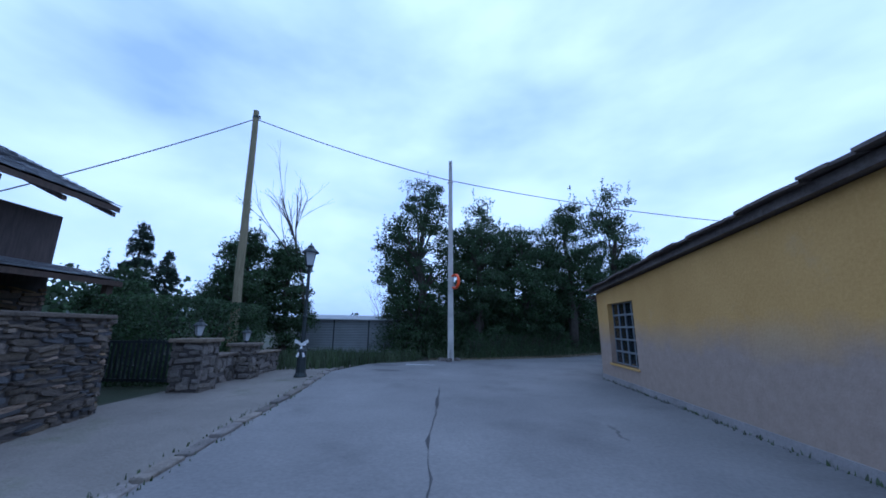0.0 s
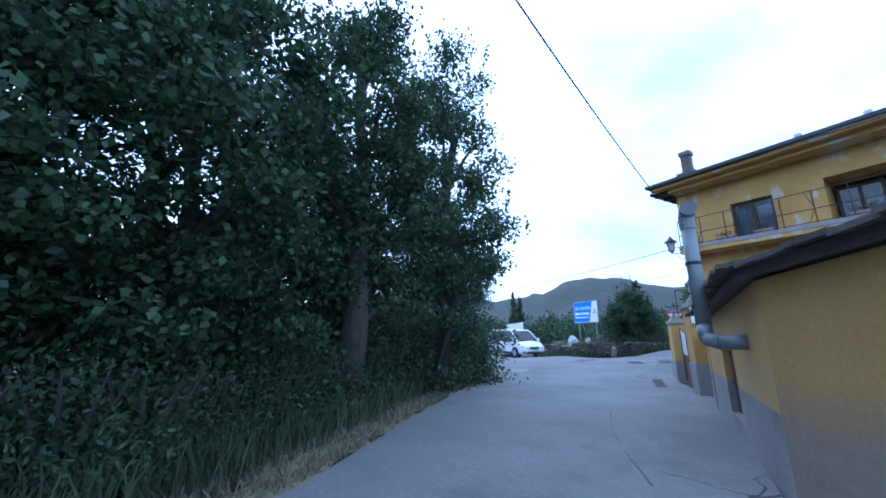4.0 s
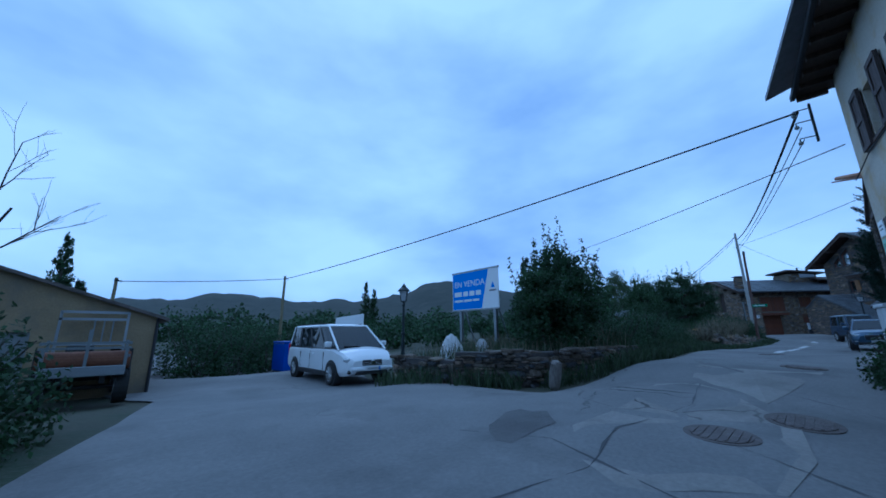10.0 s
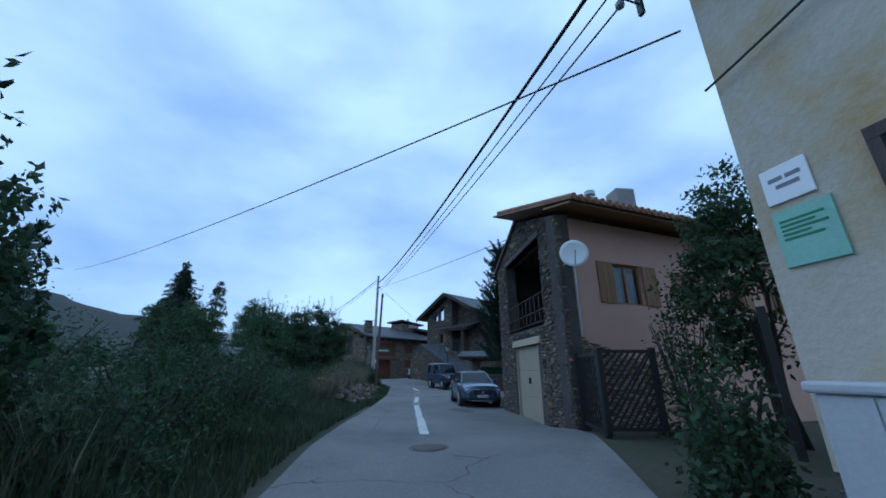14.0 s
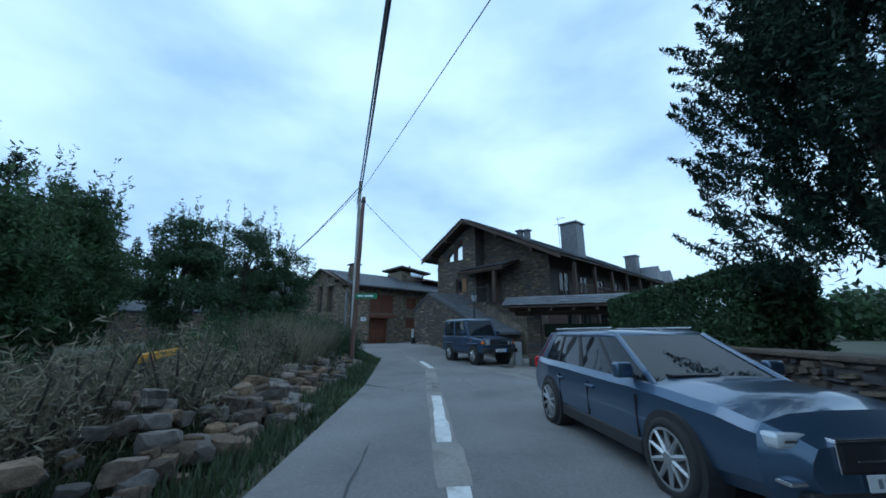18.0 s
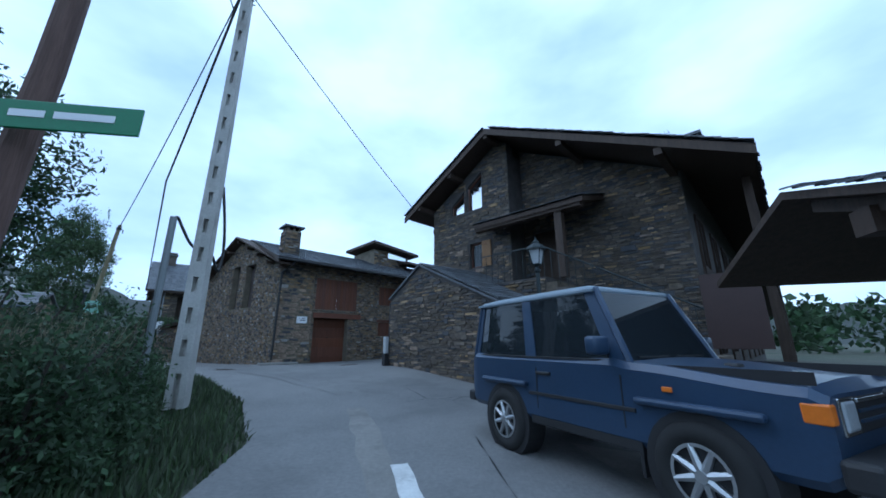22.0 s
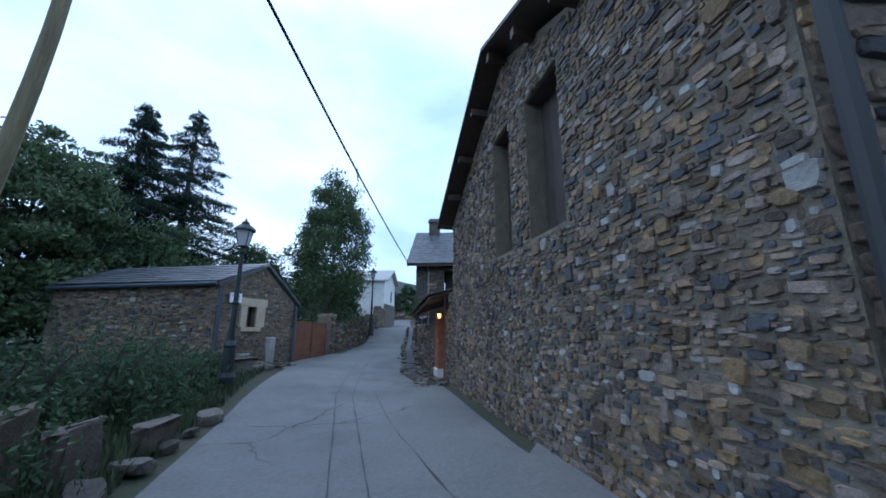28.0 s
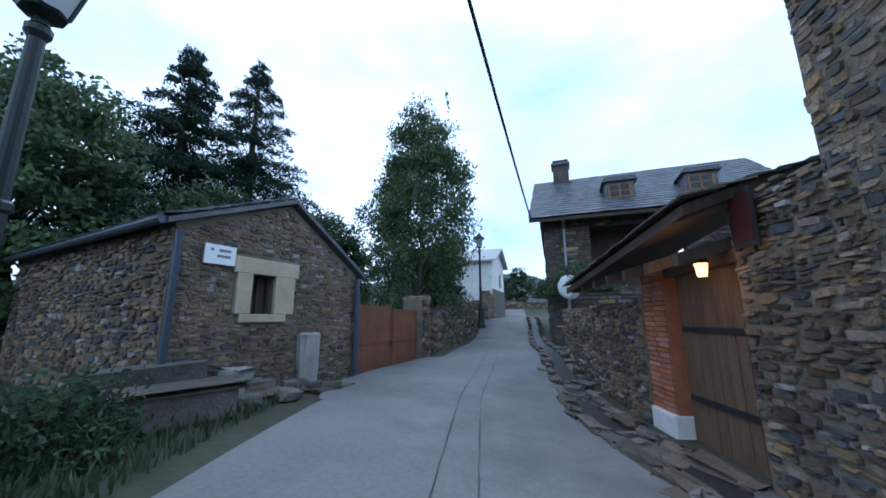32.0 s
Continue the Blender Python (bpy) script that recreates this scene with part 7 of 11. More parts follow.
def rubble_wall(name, a, b, z0, h, thick, label, seed, singles, course=(0.07, 0.18), length=(0.15, 0.45), material="stone", taper=0.0, cat="wall", both=False, group=""):
    """A free-standing wall of rough stones with a ragged top."""
    t = thing(name, along(a, b), label, cat, group)
    L = math.dist(a, b)
    rg = random.Random(seed)
    ph = [rg.uniform(0, 6) for _ in range(3)]
    top = lambda x: z0 + (h - taper * x / L) + 0.05 * math.sin(x * 2.1 + ph[0]) + 0.04 * math.sin(x * 5.3 + ph[1])
    bm = B()
    n = max(2, int(L / 0.5))
    prism(bm, [(0, z0 - 0.5), (L, z0 - 0.5)] + [(L * (n - i) / n, top(L * (n - i) / n) - 0.07) for i in range(n + 1)], 0.0, thick)
    part("core", bm, "mortar", t)
    stones(t, 0, L, z0 - 0.15, top, (), course, length, (0.03, 0.08), 0.0, material, 0.18, seed, singles)
    x = 0.0
    vs = []
    while x < L:
        w = rg.uniform(*length)
        bm = B()
        box(bm, x, min(L, x + w - 0.02), -0.06, thick + 0.05, top(x) - 0.08, top(x) + rg.uniform(0.0, 0.07), 0.02)
        part("capstone", bm, "stone", t)
        x += w
    return t


rubble_wall("gate_pillar", (70.65, 43.1), (71.25, 43.5), 0.55, 1.95, 0.6, "stacked schist gate pillar beside a rusty gate", 121, 80, cat="pillar")
rubble_wall("garden_wall", (71.4, 43.6), (80.5, 49.3), 0.75, 1.35, 0.45, "long rubble garden wall climbing with the lane", 122, 160, taper=-0.9)


def gatehouse():
    E0 = (67.4, 34.3)
    t = thing("roofed_gateway", along((E0[0] + 0.713 * 7.9, E0[1] + 0.70 * 7.9), E0), "rubble wall with a roofed plank gateway and brick jamb", "gateway")
    X = lambda s: 7.9 - s
    d0, d1 = X(2.55), X(1.15)
    bm = B()
    panel(bm, 0, X(3.15), -0.1, 2.1, 0, 0.45)
    part("low_wall", bm, "mortar", t)
    stones(t, 0, X(3.15), 0.1, lambda x: 2.1 + 0.05 * math.sin(x * 3), (), (0.035, 0.10), (0.07, 0.26), (0.015, 0.045), 0.0, "stone", 0.19, 131, 90, (4.2, 1.4))
    bm = B()
    panel(bm, d1, 7.9, -0.1, 2.9, 0, 0.45)
    part("pier_wall", bm, "mortar", t)
    stones(t, d1, 7.9, 0.1, lambda x: 2.95, (), (0.03, 0.09), (0.06, 0.24), (0.015, 0.045), 0.0, "stone", 0.19, 132, 110, (7.2, 1.6))
    # brick jamb, each brick laid on its own
    z = 0.70
    k = 0
    while z < 2.42:
        for i in range(2):
            bm = B()
            x0 = X(3.15) + (0.0 if i == 0 else 0.26) + (0.0 if k % 2 else (0.0 if i == 0 else 0.07))
            x1 = X(3.15) + ((0.25 if k % 2 else 0.32) if i == 0 else 0.58)
            box(bm, x0 + 0.004, x1 - 0.004, 0.02, 0.30, z + 0.004, z + 0.058, 0.004)
            part("brick", bm, "brick", t)
        z += 0.066
        k += 1
    bm = B()
    box(bm, X(3.15), d0 - 0.02, 0.05, 0.45, 0.4, 2.42)
    part("jamb_core", bm, "brick", t)
    bm = B()
    box(bm, X(3.15), d0 - 0.01, -0.02, 0.25, 0.2, 0.70, 0.03)
    part("jamb_foot", bm, "white_wall", t, "whitewashed foot of the jamb")
    boarded(t, d0, d1, 0.35, 2.38, 0.2, 9, "plank_door", "old brown plank door", "door_wood")
    for z in (0.9, 1.7):
        bm = B()
        box(bm, d0 + 0.05, d1 - 0.05, 0.172, 0.198, z, z + 0.06)
        part("iron_strap", bm, "iron", t)
    bm = B()
    box(bm, d0, d1, 0.05, 0.6, 2.38, 2.55)
    part("lintel", bm, "dark_wood", t)
    bm = B()
    slab_between(bm, (X(5.1), -0.55, 2.45), (X(0.9), -0.55, 2.85), (X(0.9), 0.9, 3.35), (X(5.1), 0.9, 2.85), 0.10)
    part("roof", bm, "dark_wood", t, "sloping slab roof over the gateway")
    shingles(t, slope_frame((X(5.15), -0.6, 2.48), (X(0.85), -0.6, 2.88), (X(5.15), 0.9, 2.9)), 4.35, 1.6, 0.3, 0.3, "tile", 61)
    rafters(t, X(4.8), X(1.2), 7, -0.5, 0.5, 2.46, 0.3)
    bm = B()
    box(bm, X(1.0), X(0.72), -0.10, -0.085, 2.45, 2.95)
    p = part("poster", bm, "trim", t, "small framed dark poster")
    bm = B()
    box(bm, X(0.97), X(0.75), -0.106, -0.10, 2.5, 2.9)
    part("poster_face", bm, "maroon", p)
    # lit lamp under the roof
    la = thing("wall_lamp", along((E0[0] + 0.713 * 1.39, E0[1] + 0.70 * 1.39), E0) @ Matrix.Translation((0, -0.16, 2.2)), "small lit lantern under a gateway roof", "lamp")
    bm = B()
    lathe(bm, [(0.04, 0.06), (0.058, 0.19)], 6)
    part("lamp_glass", bm, "warm", la, "glowing warm glass")
    bm = B()
    lathe(bm, [(0.075, 0.19), (0.04, 0.25), (0.015, 0.30)], 6)
    part("lamp_roof", bm, "iron", la)
    bm = B()
    tube(bm, [(0, 0, 0.28), (0, 0.15, 0.33)], 0.012, 6)
    part("bracket", bm, "iron", la)
    lp = new("wall_lamp_light", bpy.data.lights.new("wall_lamp_light", "POINT"))
    lp.data.energy, lp.data.color, lp.data.shadow_soft_size = 3.5, (1.0, 0.55, 0.22), 0.06
    q = along((E0[0] + 0.713 * 1.39, E0[1] + 0.70 * 1.39), E0) @ Vector((0, -0.28, 2.25))
    lp.matrix_world = Matrix.Translation(q)


gatehouse()


def slate_house():
    A, Bq = (75.2, 41.7), (79.2, 34.8)
    t = thing("slate_house", along(A, Bq), "dark schist house with a blue slate roof and dormers", "house")
    L = 8.0
    bm = B()
    panel(bm, 0, L, 0.2, 5.5, 0.6, 1.0, [(1.6, 4.6, 3.0, 5.2)])
    part("front_wall", bm, "dark_mortar", t)
    stones(t, 0, L, 0.8, lambda x: 5.45, [(1.6, 4.6, 3.0, 5.2)], (0.07, 0.16), (0.18, 0.5), (0.03, 0.06), 0.6, "slab", 0.12, 141, 60, (0.5, 3.5))
    bm = B()
    box(bm, 1.6, 4.6, 1.6, 1.66, 3.0, 5.2)
    part("gallery_back", bm, "dark_wood", t)
    for (xa, xb, ya, za, yb, zb) in ((-0.5, L, -0.1, 5.5, 3.9, 8.35), (-0.5, L, 3.9, 8.35, 7.9, 5.5)):
        bm = B()
        slab_between(bm, (xa, ya, za), (xb, ya, za), (xb, yb, zb), (xa, yb, zb), 0.12)
        part("roof_slope", bm, "dark_wood", t)
    shingles(t, slope_frame((-0.52, -0.15, 5.53), (L, -0.15, 5.53), (-0.52, 3.9, 8.4)), L + 0.52, 4.95, 0.26, 0.26, "slate", 62)
    for x in (2.3, 4.9):
        bm = B()
        box(bm, x, x + 1.0, 0.9, 2.4, 6.1, 6.95)
        d = part("dormer", bm, "slate", t, "slate dormer with a timber window")
        bm = B()
        prism(bm, [(x - 0.12, 6.95), (x + 1.12, 6.95), (x + 1.0, 7.12), (x, 7.12)], 0.75, 3.0)
        part("dormer_roof", bm, "slate", d)
        bm = B()
        box(bm, x + 0.1, x + 0.9, 0.86, 0.9, 6.3, 6.85)
        part("dormer_frame", bm, "honey_wood", d)
        for k in range(4):
            bm = B()
            box(bm, x + 0.17 + (k % 2) * 0.35, x + 0.46 + (k % 2) * 0.35, 0.845, 0.86, 6.37 + (k // 2) * 0.24, 6.56 + (k // 2) * 0.24)
            part("pane", bm, "car_glass", d)
    bm = B()
    box(bm, 0.4, 1.1, 3.4, 4.1, 7.6, 9.25)
    c = part("chimney", bm, "slab", t, "square stone chimney")
    bm = B()
    box(bm, 0.33, 1.17, 3.33, 4.17, 9.0, 9.1)
    part("chimney_band", bm, "slate", c)
    bm = B()
    tube(bm, [(0.7, -0.05, 5.45), (0.7, 0.5, 5.2), (0.7, 0.5, 1.4)], 0.05, 8)
    part("downpipe", bm, "zinc", t, "zinc downpipe")
    # gable towards the lane
    face(t, along((A[0] + 0.86 * 7.4, A[1] + 0.5 * 7.4), A))
    bm = B()
    panel(bm, 0, 6.8, 0.2, 5.5, 0, 0.4)
    prism(bm, [(0, 5.5), (6.8, 5.5), (3.4, 8.2)], 0, 0.4)
    part("gable_wall", bm, "dark_mortar", t)
    stones(t, 0, 6.8, 0.9, lambda x: 5.5 + 2.6 * (1 - abs(x - 3.4) / 3.4), (), (0.07, 0.16), (0.18, 0.5), (0.03, 0.06), 0.0, "slab", 0.12, 142, 0)


slate_house()


def small_house(name, m, w, d, h, rise, wall, roof, label, wins=(), seed=1):
    """A plain gabled house, ridge along its depth, with its windows as (x0, x1, z0, z1)."""
    t = thing(name, m, label, "house")
    bm = B()
    panel(bm, 0, w, -1.5, h, 0, 0.3, wins)
    prism(bm, [(0, h), (w, h), (w / 2, h + rise)], 0, 0.3)
    part("front_wall", bm, wall, t)
    for xa, xb, ya, yb, nm in ((0, 0.3, 0.3, d, "side_wall"), (w - 0.3, w, 0.3, d, "side_wall"), (0.3, w - 0.3, d - 0.3, d, "back_wall")):
        bm = B()
        box(bm, xa, xb, ya, yb, -1.5, h)
        part(nm, bm, wall, t)
    for s in (0, 1):
        bm = B()
        xa, xb = (-0.35, w / 2) if s == 0 else (w / 2, w + 0.35)
        za, zb = (h - 0.1, h + rise + 0.12) if s == 0 else (h + rise + 0.12, h - 0.1)
        slab_between(bm, (xa, -0.4, za), (xb, -0.4, zb), (xb, d + 0.3, zb), (xa, d + 0.3, za), 0.12)
        part("roof_slope", bm, roof, t)
    for x0, x1, z0, z1 in wins:
        window_unit(t, x0, x1, z0, z1, 0.1, "dark_wood", 1, 0, None, "window", 0.06)
    return t


wh = small_house("white_house", along((84.2, 52.3), (88.6, 54.9)), 5.1, 6.5, 6.4, 1.1, "white_wall", "pale_sheet", "white rendered house with a pale sheet roof beside the lane", [(2.9, 3.7, 4.4, 5.5)])
bm = B()
box(bm, -0.06, 5.1, -0.06, -0.004, 0.5, 4.1)
part("stone_storey", bm, "rubble", wh, "ochre-grey stone lower storey")
rubble_wall("garden_wall", (80.5, 49.4), (84.1, 52.1), 1.5, 2.0, 0.45, "tall rubble wall below a white house", 124, 40)
rubble_wall("end_wall", (86, 60.0), (97, 52.5), 1.9, 1.5, 0.5, "rubble wall where the lane bends away", 123, 20)
small_house("distant_house", along((96, 72), (108, 64)), 12, 9, 5.0, 2.2, "stone", "slate", "distant stone house with a slate roof", [(2, 3, 2, 3.2), (5, 6, 2, 3.2), (8, 9, 2, 3.2)])


# ---- poles, lamps, signs and lines ----
def taper(bm, w0, d0, w1, d1, z0, z1, cx=0.0, cy=0.0):
    a = [bm.verts.new((cx + sx * w0 / 2, cy + sy * d0 / 2, z0)) for sx, sy in ((-1, -1), (1, -1), (1, 1), (-1, 1))]
    b = [bm.verts.new((cx + sx * w1 / 2, cy + sy * d1 / 2, z1)) for sx, sy in ((-1, -1), (1, -1), (1, 1), (-1, 1))]
    bm.faces.new(a[::-1])
    bm.faces.new(b)
    for i in range(4):
        bm.faces.new((a[i], a[(i + 1) % 4], b[(i + 1) % 4], b[i]))
    return bm


def concrete_pole(x, y, z0, z1, turn, label, rungs=14, fill=0.45):
    t = thing("concrete_pole", pose(x, y, z0, rz=turn), label, "utility pole", "utility poles")
    h = z1 - z0
    for s in (-1, 1):
        bm = B()
        taper(bm, 0.09, 0.30, 0.055, 0.17, 0, h, s * 0.085)
        fl = part("flange", bm, "pole_conc", t)
        for v in fl.data.vertices:
            if v.co.z > 1:
                v.co.x -= s * 0.035
    bm = B()
    taper(bm, 0.10, 0.10, 0.05, 0.07, 0, h - 0.02)
    part("web", bm, "pole_conc", t)
    for i in range(rungs):
        z = 0.5 + (h - 1) * i / rungs
        k = 1 - 0.45 * z / h
        bm = B()
        box(bm, -0.05 * k, 0.05 * k, -0.145 * k, 0.145 * k, z, z + h / rungs * fill)
        part("cross_block", bm, "pole_conc", t)
    bm = B()
    for k in range(3):
        cyl(bm, (-0.13, -0.1 + 0.1 * k, h - 1.1), (0.13, -0.1 + 0.1 * k, h - 1.1), 0.012, 0.012, 6)
    part("bolt", bm, "iron", t)
    return t


def wood_pole(p0, p1, r0, r1, label, material="pole_wood"):
    t = thing("wooden_pole", pose(*p0), label, "utility pole", "utility poles")
    d = Vector(p1) - Vector(p0)
    bm = B()
    rng = random.Random(int(p0[0] * 7))
    n, k = 12, 9
    rings = []
    for i in range(k + 1):
        f = i / k
        c = d * f + Vector((rng.uniform(-0.015, 0.015), rng.uniform(-0.015, 0.015), 0))
        r = r0 + (r1 - r0) * f
        rings.append([bm.verts.new(c + Vector((r * math.cos(2 * math.pi * j / n), r * math.sin(2 * math.pi * j / n), 0))) for j in range(n)])
    for a, b in zip(rings[:-1], rings[1:]):
        for j in range(n):
            bm.faces.new((a[j], a[(j + 1) % n], b[(j + 1) % n], b[j]))
    bm.faces.new(rings[0][::-1])
    bm.faces.new(rings[-1])
    part("shaft", bm, material, t)
    bm = B()
    c = d * 0.97
    cyl(bm, c - Vector((0, 0, 0.05)), c + Vector((0, 0, 0.05)), r1 + 0.02, r1 + 0.02, 12)
    part("steel_band", bm, "iron", t)
    bm = B()
    tube(bm, [c, c + Vector((0.22, 0, 0.02)), c + Vector((0.22, 0, -0.12))], 0.015, 6)
    part("hook", bm, "iron", t)
    return t


def street_lamp(x, y, z0, z1, label, head=1.0):
    t = thing("street_lamp", pose(x, y, z0), label, "street lamp", "street lamps")
    h = z1 - z0 - 0.76 * head
    bm = B()
    lathe(bm, [(0.17, 0), (0.17, 0.12), (0.13, 0.2), (0.11, 0.7), (0.13, 0.75), (0.075, 0.85), (0.07, 1.0)], 12)
    part("base", bm, "iron", t)
    bm = B()
    lathe(bm, [(0.062, 0.98), (0.055, 1.6), (0.07, 1.62), (0.07, 1.66), (0.05, 1.68), (0.042, h - 0.1), (0.065, h - 0.06), (0.065, h - 0.02), (0.035, h)], 12)
    part("post", bm, "iron", t)
    lantern(t, 0, 0, h, head)
    return t


concrete_pole(-0.40, 12.5, -0.15, 8.9, 20, "tall pale concrete pole with bolt holes at the road bend", 16, 0.86)
street_lamp(-2.32, 5.85, -0.1, 3.62, "dark iron street lamp with a white bow tied on", 1.0)
bow = thing("ribbon_bow", pose(-2.32, 5.85, 0.82, rz=20), "white ribbon bow tied round a lamp post", "ribbon")
bm = B()
cyl(bm, (0, 0, -0.03), (0, 0, 0.03), 0.085, 0.085, 10)
part("band", bm, "white", bow)
for s in (-1, 1):
    bm = B()
    slab_between(bm, (0, -0.09, 0.03), (s * 0.17, -0.11, 0.14), (s * 0.19, -0.09, 0.06), (0, -0.085, -0.02), 0.012)
    part("loop", bm, "white", bow)
    bm = B()
    slab_between(bm, (0, -0.09, 0.0), (s * 0.12, -0.1, -0.3), (s * 0.06, -0.1, -0.32), (-s * 0.02, -0.09, -0.03), 0.012)
    part("tail", bm, "white", bow)
wood_pole((-5.75, 6.6, -0.1), (-6.55, 7.05, 9.5), 0.15, 0.10, "leaning weathered wooden pole behind a garden wall")
wood_pole((59.5, 34.5, 0.75), (59.75, 34.15, 5.95), 0.085, 0.06, "short brown wooden pole among weeds")
concrete_pole(51.35, 26.9, 0.6, 9.5, 100, "tall ladder-like concrete pole beside the lane", 16)
wood_pole((47.5, 26.35, 0.45), (47.7, 26.2, 7.2), 0.10, 0.075, "reddish wooden pole with a street sign", "red_pole")
street_lamp(19.75, 33.05, -0.5, 2.95, "dark iron street lamp beside a parked van")
street_lamp(52.07, 20.7, 0.35, 3.75, "iron street lamp in front of the stone house", 0.9)
street_lamp(63.4, 37.45, 0.85, 4.42, "iron street lamp in the weeds", 1.0)
street_lamp(74.8, 44.6, 1.5, 5.5, "distant iron street lamp on the upper lane", 1.0)
wood_pole((20.8, 48.5, -0.9), (20.8, 48.5, 5.2), 0.11, 0.08, "distant thin wooden pole")
wood_pole((12.0, 50.0, -0.9), (12.0, 50.0, 4.4), 0.11, 0.08, "distant thin wooden pole")

# round road mirror on the concrete pole
mi = thing("road_mirror", pose(-0.12, 12.36, 3.2, rz=-40), "round convex road mirror with an orange rim", "road mirror")
bm = B()
n = 24
cap = [bm.verts.new((0, -0.10, 0))]
prev = None
for r, yy in ((0.15, -0.085), (0.27, -0.05)):
    ring = [bm.verts.new((r * math.cos(2 * math.pi * i / n), yy, r * math.sin(2 * math.pi * i / n))) for i in range(n)]
    for i in range(n):
        if prev is None:
            bm.faces.new((cap[0], ring[i], ring[(i + 1) % n]))
        else:
            bm.faces.new((prev[i], ring[i], ring[(i + 1) % n], prev[(i + 1) % n]))
    prev = ring
part("mirror_face", bm, "mirror", mi, smooth=True)
bm = B()
rings = []
for r, yy in ((0.265, -0.05), (0.275, -0.10), (0.31, -0.10), (0.33, 0.0), (0.25, 0.07), (0.02, 0.09)):
    rings.append([bm.verts.new((r * math.cos(2 * math.pi * i / n), yy, r * math.sin(2 * math.pi * i / n))) for i in range(n)])
for a, b in zip(rings[:-1], rings[1:]):
    for i in range(n):
        bm.faces.new((a[i], a[(i + 1) % n], b[(i + 1) % n], b[i]))
part("rim", bm, "orange", mi, "orange plastic rim and back", True)
bm = B()
tube(bm, [(0, 0.08, 0), (-0.22, 0.2, 0)], 0.02, 6)
part("bracket", bm, "zinc", mi)
for dx, dy in ((-0.3, -0.15), (0.28, 0.1), (0.05, -0.32)):
    boulder(-0.40 + dx, 12.45 + dy, 0.17, random.Random(int(dx * 100) + 50), "pale concrete block at the foot of a pole", "blocks at the pole's foot")

cable("overhead_line", [(-11.0, 0.5, 3.4), (-6.52, 7.02, 9.15), (-0.37, 12.45, 7.9), (16.1, 20.95, 6.4)], 0.018, "twisted black overhead line between the poles and a house", 0.018)
# yield sign
ys = thing("yield_sign", pose(16.2, 20.98, 0, rz=-45), "triangular yield sign with a red rim on a post", "road sign")
bm = B()
cyl(bm, (0, 0.04, -0.3), (0, 0.04, 2.05), 0.03, 0.03, 10)
part("post", bm, "zinc", ys)
bm = B()
prism(bm, [(-0.31, 1.98), (0.31, 1.98), (0.0, 1.44)], 0.0, 0.012)
rm = part("sign_plate", bm, "signred", ys, "red rim")
bm = B()
prism(bm, [(-0.215, 1.925), (0.215, 1.925), (0.0, 1.55)], -0.006, -0.001)
part("sign_field", bm, "signwhite", rm, "white middle")

# sale board
SA, SB = (21.3, 32.05), (21.2, 29.8)
sb = thing("sale_board", along(SA, SB), "large blue and white sale board on posts in the weeds", "billboard")
bm = B()
box(bm, 0, 2.25, 0.0, 0.03, 1.92, 3.30)
bd = part("board", bm, "signwhite", sb, "white board")
bm = B()
prism(bm, [(0.03, 1.96), (1.48, 1.96), (1.82, 3.27), (0.03, 3.27)], -0.006, -0.001)
part("blue_field", bm, "signblue", bd, "bright blue field")
words("EN VENDA", pose(0.12, -0.008, 2.76, 90), 0.315, "signwhite", sb)
bars(sb, 0.12, 2.42, [[(0, 0.38), (0.46, 0.7), (0.78, 1.02), (1.10, 1.34)]], -0.008, "signwhite", 0.17)
bars(sb, 0.12, 2.22, [[(0, 0.45), (0.5, 0.9), (0.95, 1.25)]], -0.008, "signwhite", 0.08)
bm = B()
prism(bm, [(1.92, 2.62), (2.10, 2.62), (2.01, 2.82)], -0.006, -0.001)
part("emblem", bm, "signblue", sb, "small blue emblem")
bars(sb, 1.86, 2.5, [[(0, 0.3)]], -0.008, "ink", 0.05)
for a, b in (((-0.02, 1.90), (2.27, 1.94)), ((-0.02, 3.28), (2.27, 3.33))):
    bm = B()
    box(bm, a[0], b[0], -0.02, 0.05, a[1], b[1])
    part("frame_rail", bm, "zinc", sb)
for x in (0.3, 1.95):
    bm = B()
    box(bm, x, x + 0.1, 0.05, 0.15, -0.4, 3.25)
    part("post", bm, "zinc", sb)
    bm = B()
    tube(bm, [(x + 0.05, 0.15, 2.2), (x + 0.05, 1.2, -0.2)], 0.03, 6)
    part("brace", bm, "zinc", sb)
wb = thing("sale_board", along((20.6, 40.0), (21.5, 38.9)), "plain white board on posts behind the van", "billboard")
bm = B()
prism(bm, [(0, 1.15), (1.5, 1.35), (1.5, 2.15), (0, 1.95)], 0, 0.03)
part("board", bm, "signwhite", wb)
for x in (0.2, 1.2):
    bm = B()
    box(bm, x, x + 0.08, 0.03, 0.11, -0.6, 1.9)
    part("post", bm, "zinc", wb)


def drape(name, x, y, z, sx, sy, sz, label, seed):
    rng = np.random.default_rng(seed)
    n = 12
    vs, fs = [], []
    for j in range(n + 1):
        for i in range(n + 1):
            u, v = i / n * 2 - 1, j / n * 2 - 1
            hgt = (1 - u ** 4) * (1 - v ** 4)
            vs.append((u * sx * (1 - 0.25 * hgt), v * sy * (1 - 0.25 * hgt), sz * hgt * (0.75 + 0.25 * math.sin(3 * u + 2 * v)) + 0.06 * rng.random()))
    for j in range(n):
        for i in range(n):
            a = j * (n + 1) + i
            fs.append((a, a + 1, a + n + 2, a + n + 1))
    ob = join_mesh(name, vs, fs, "tarp")
    ob.matrix_world = pose(x, y, z, rz=30)
    return tagged(ob, label, "tarpaulin")


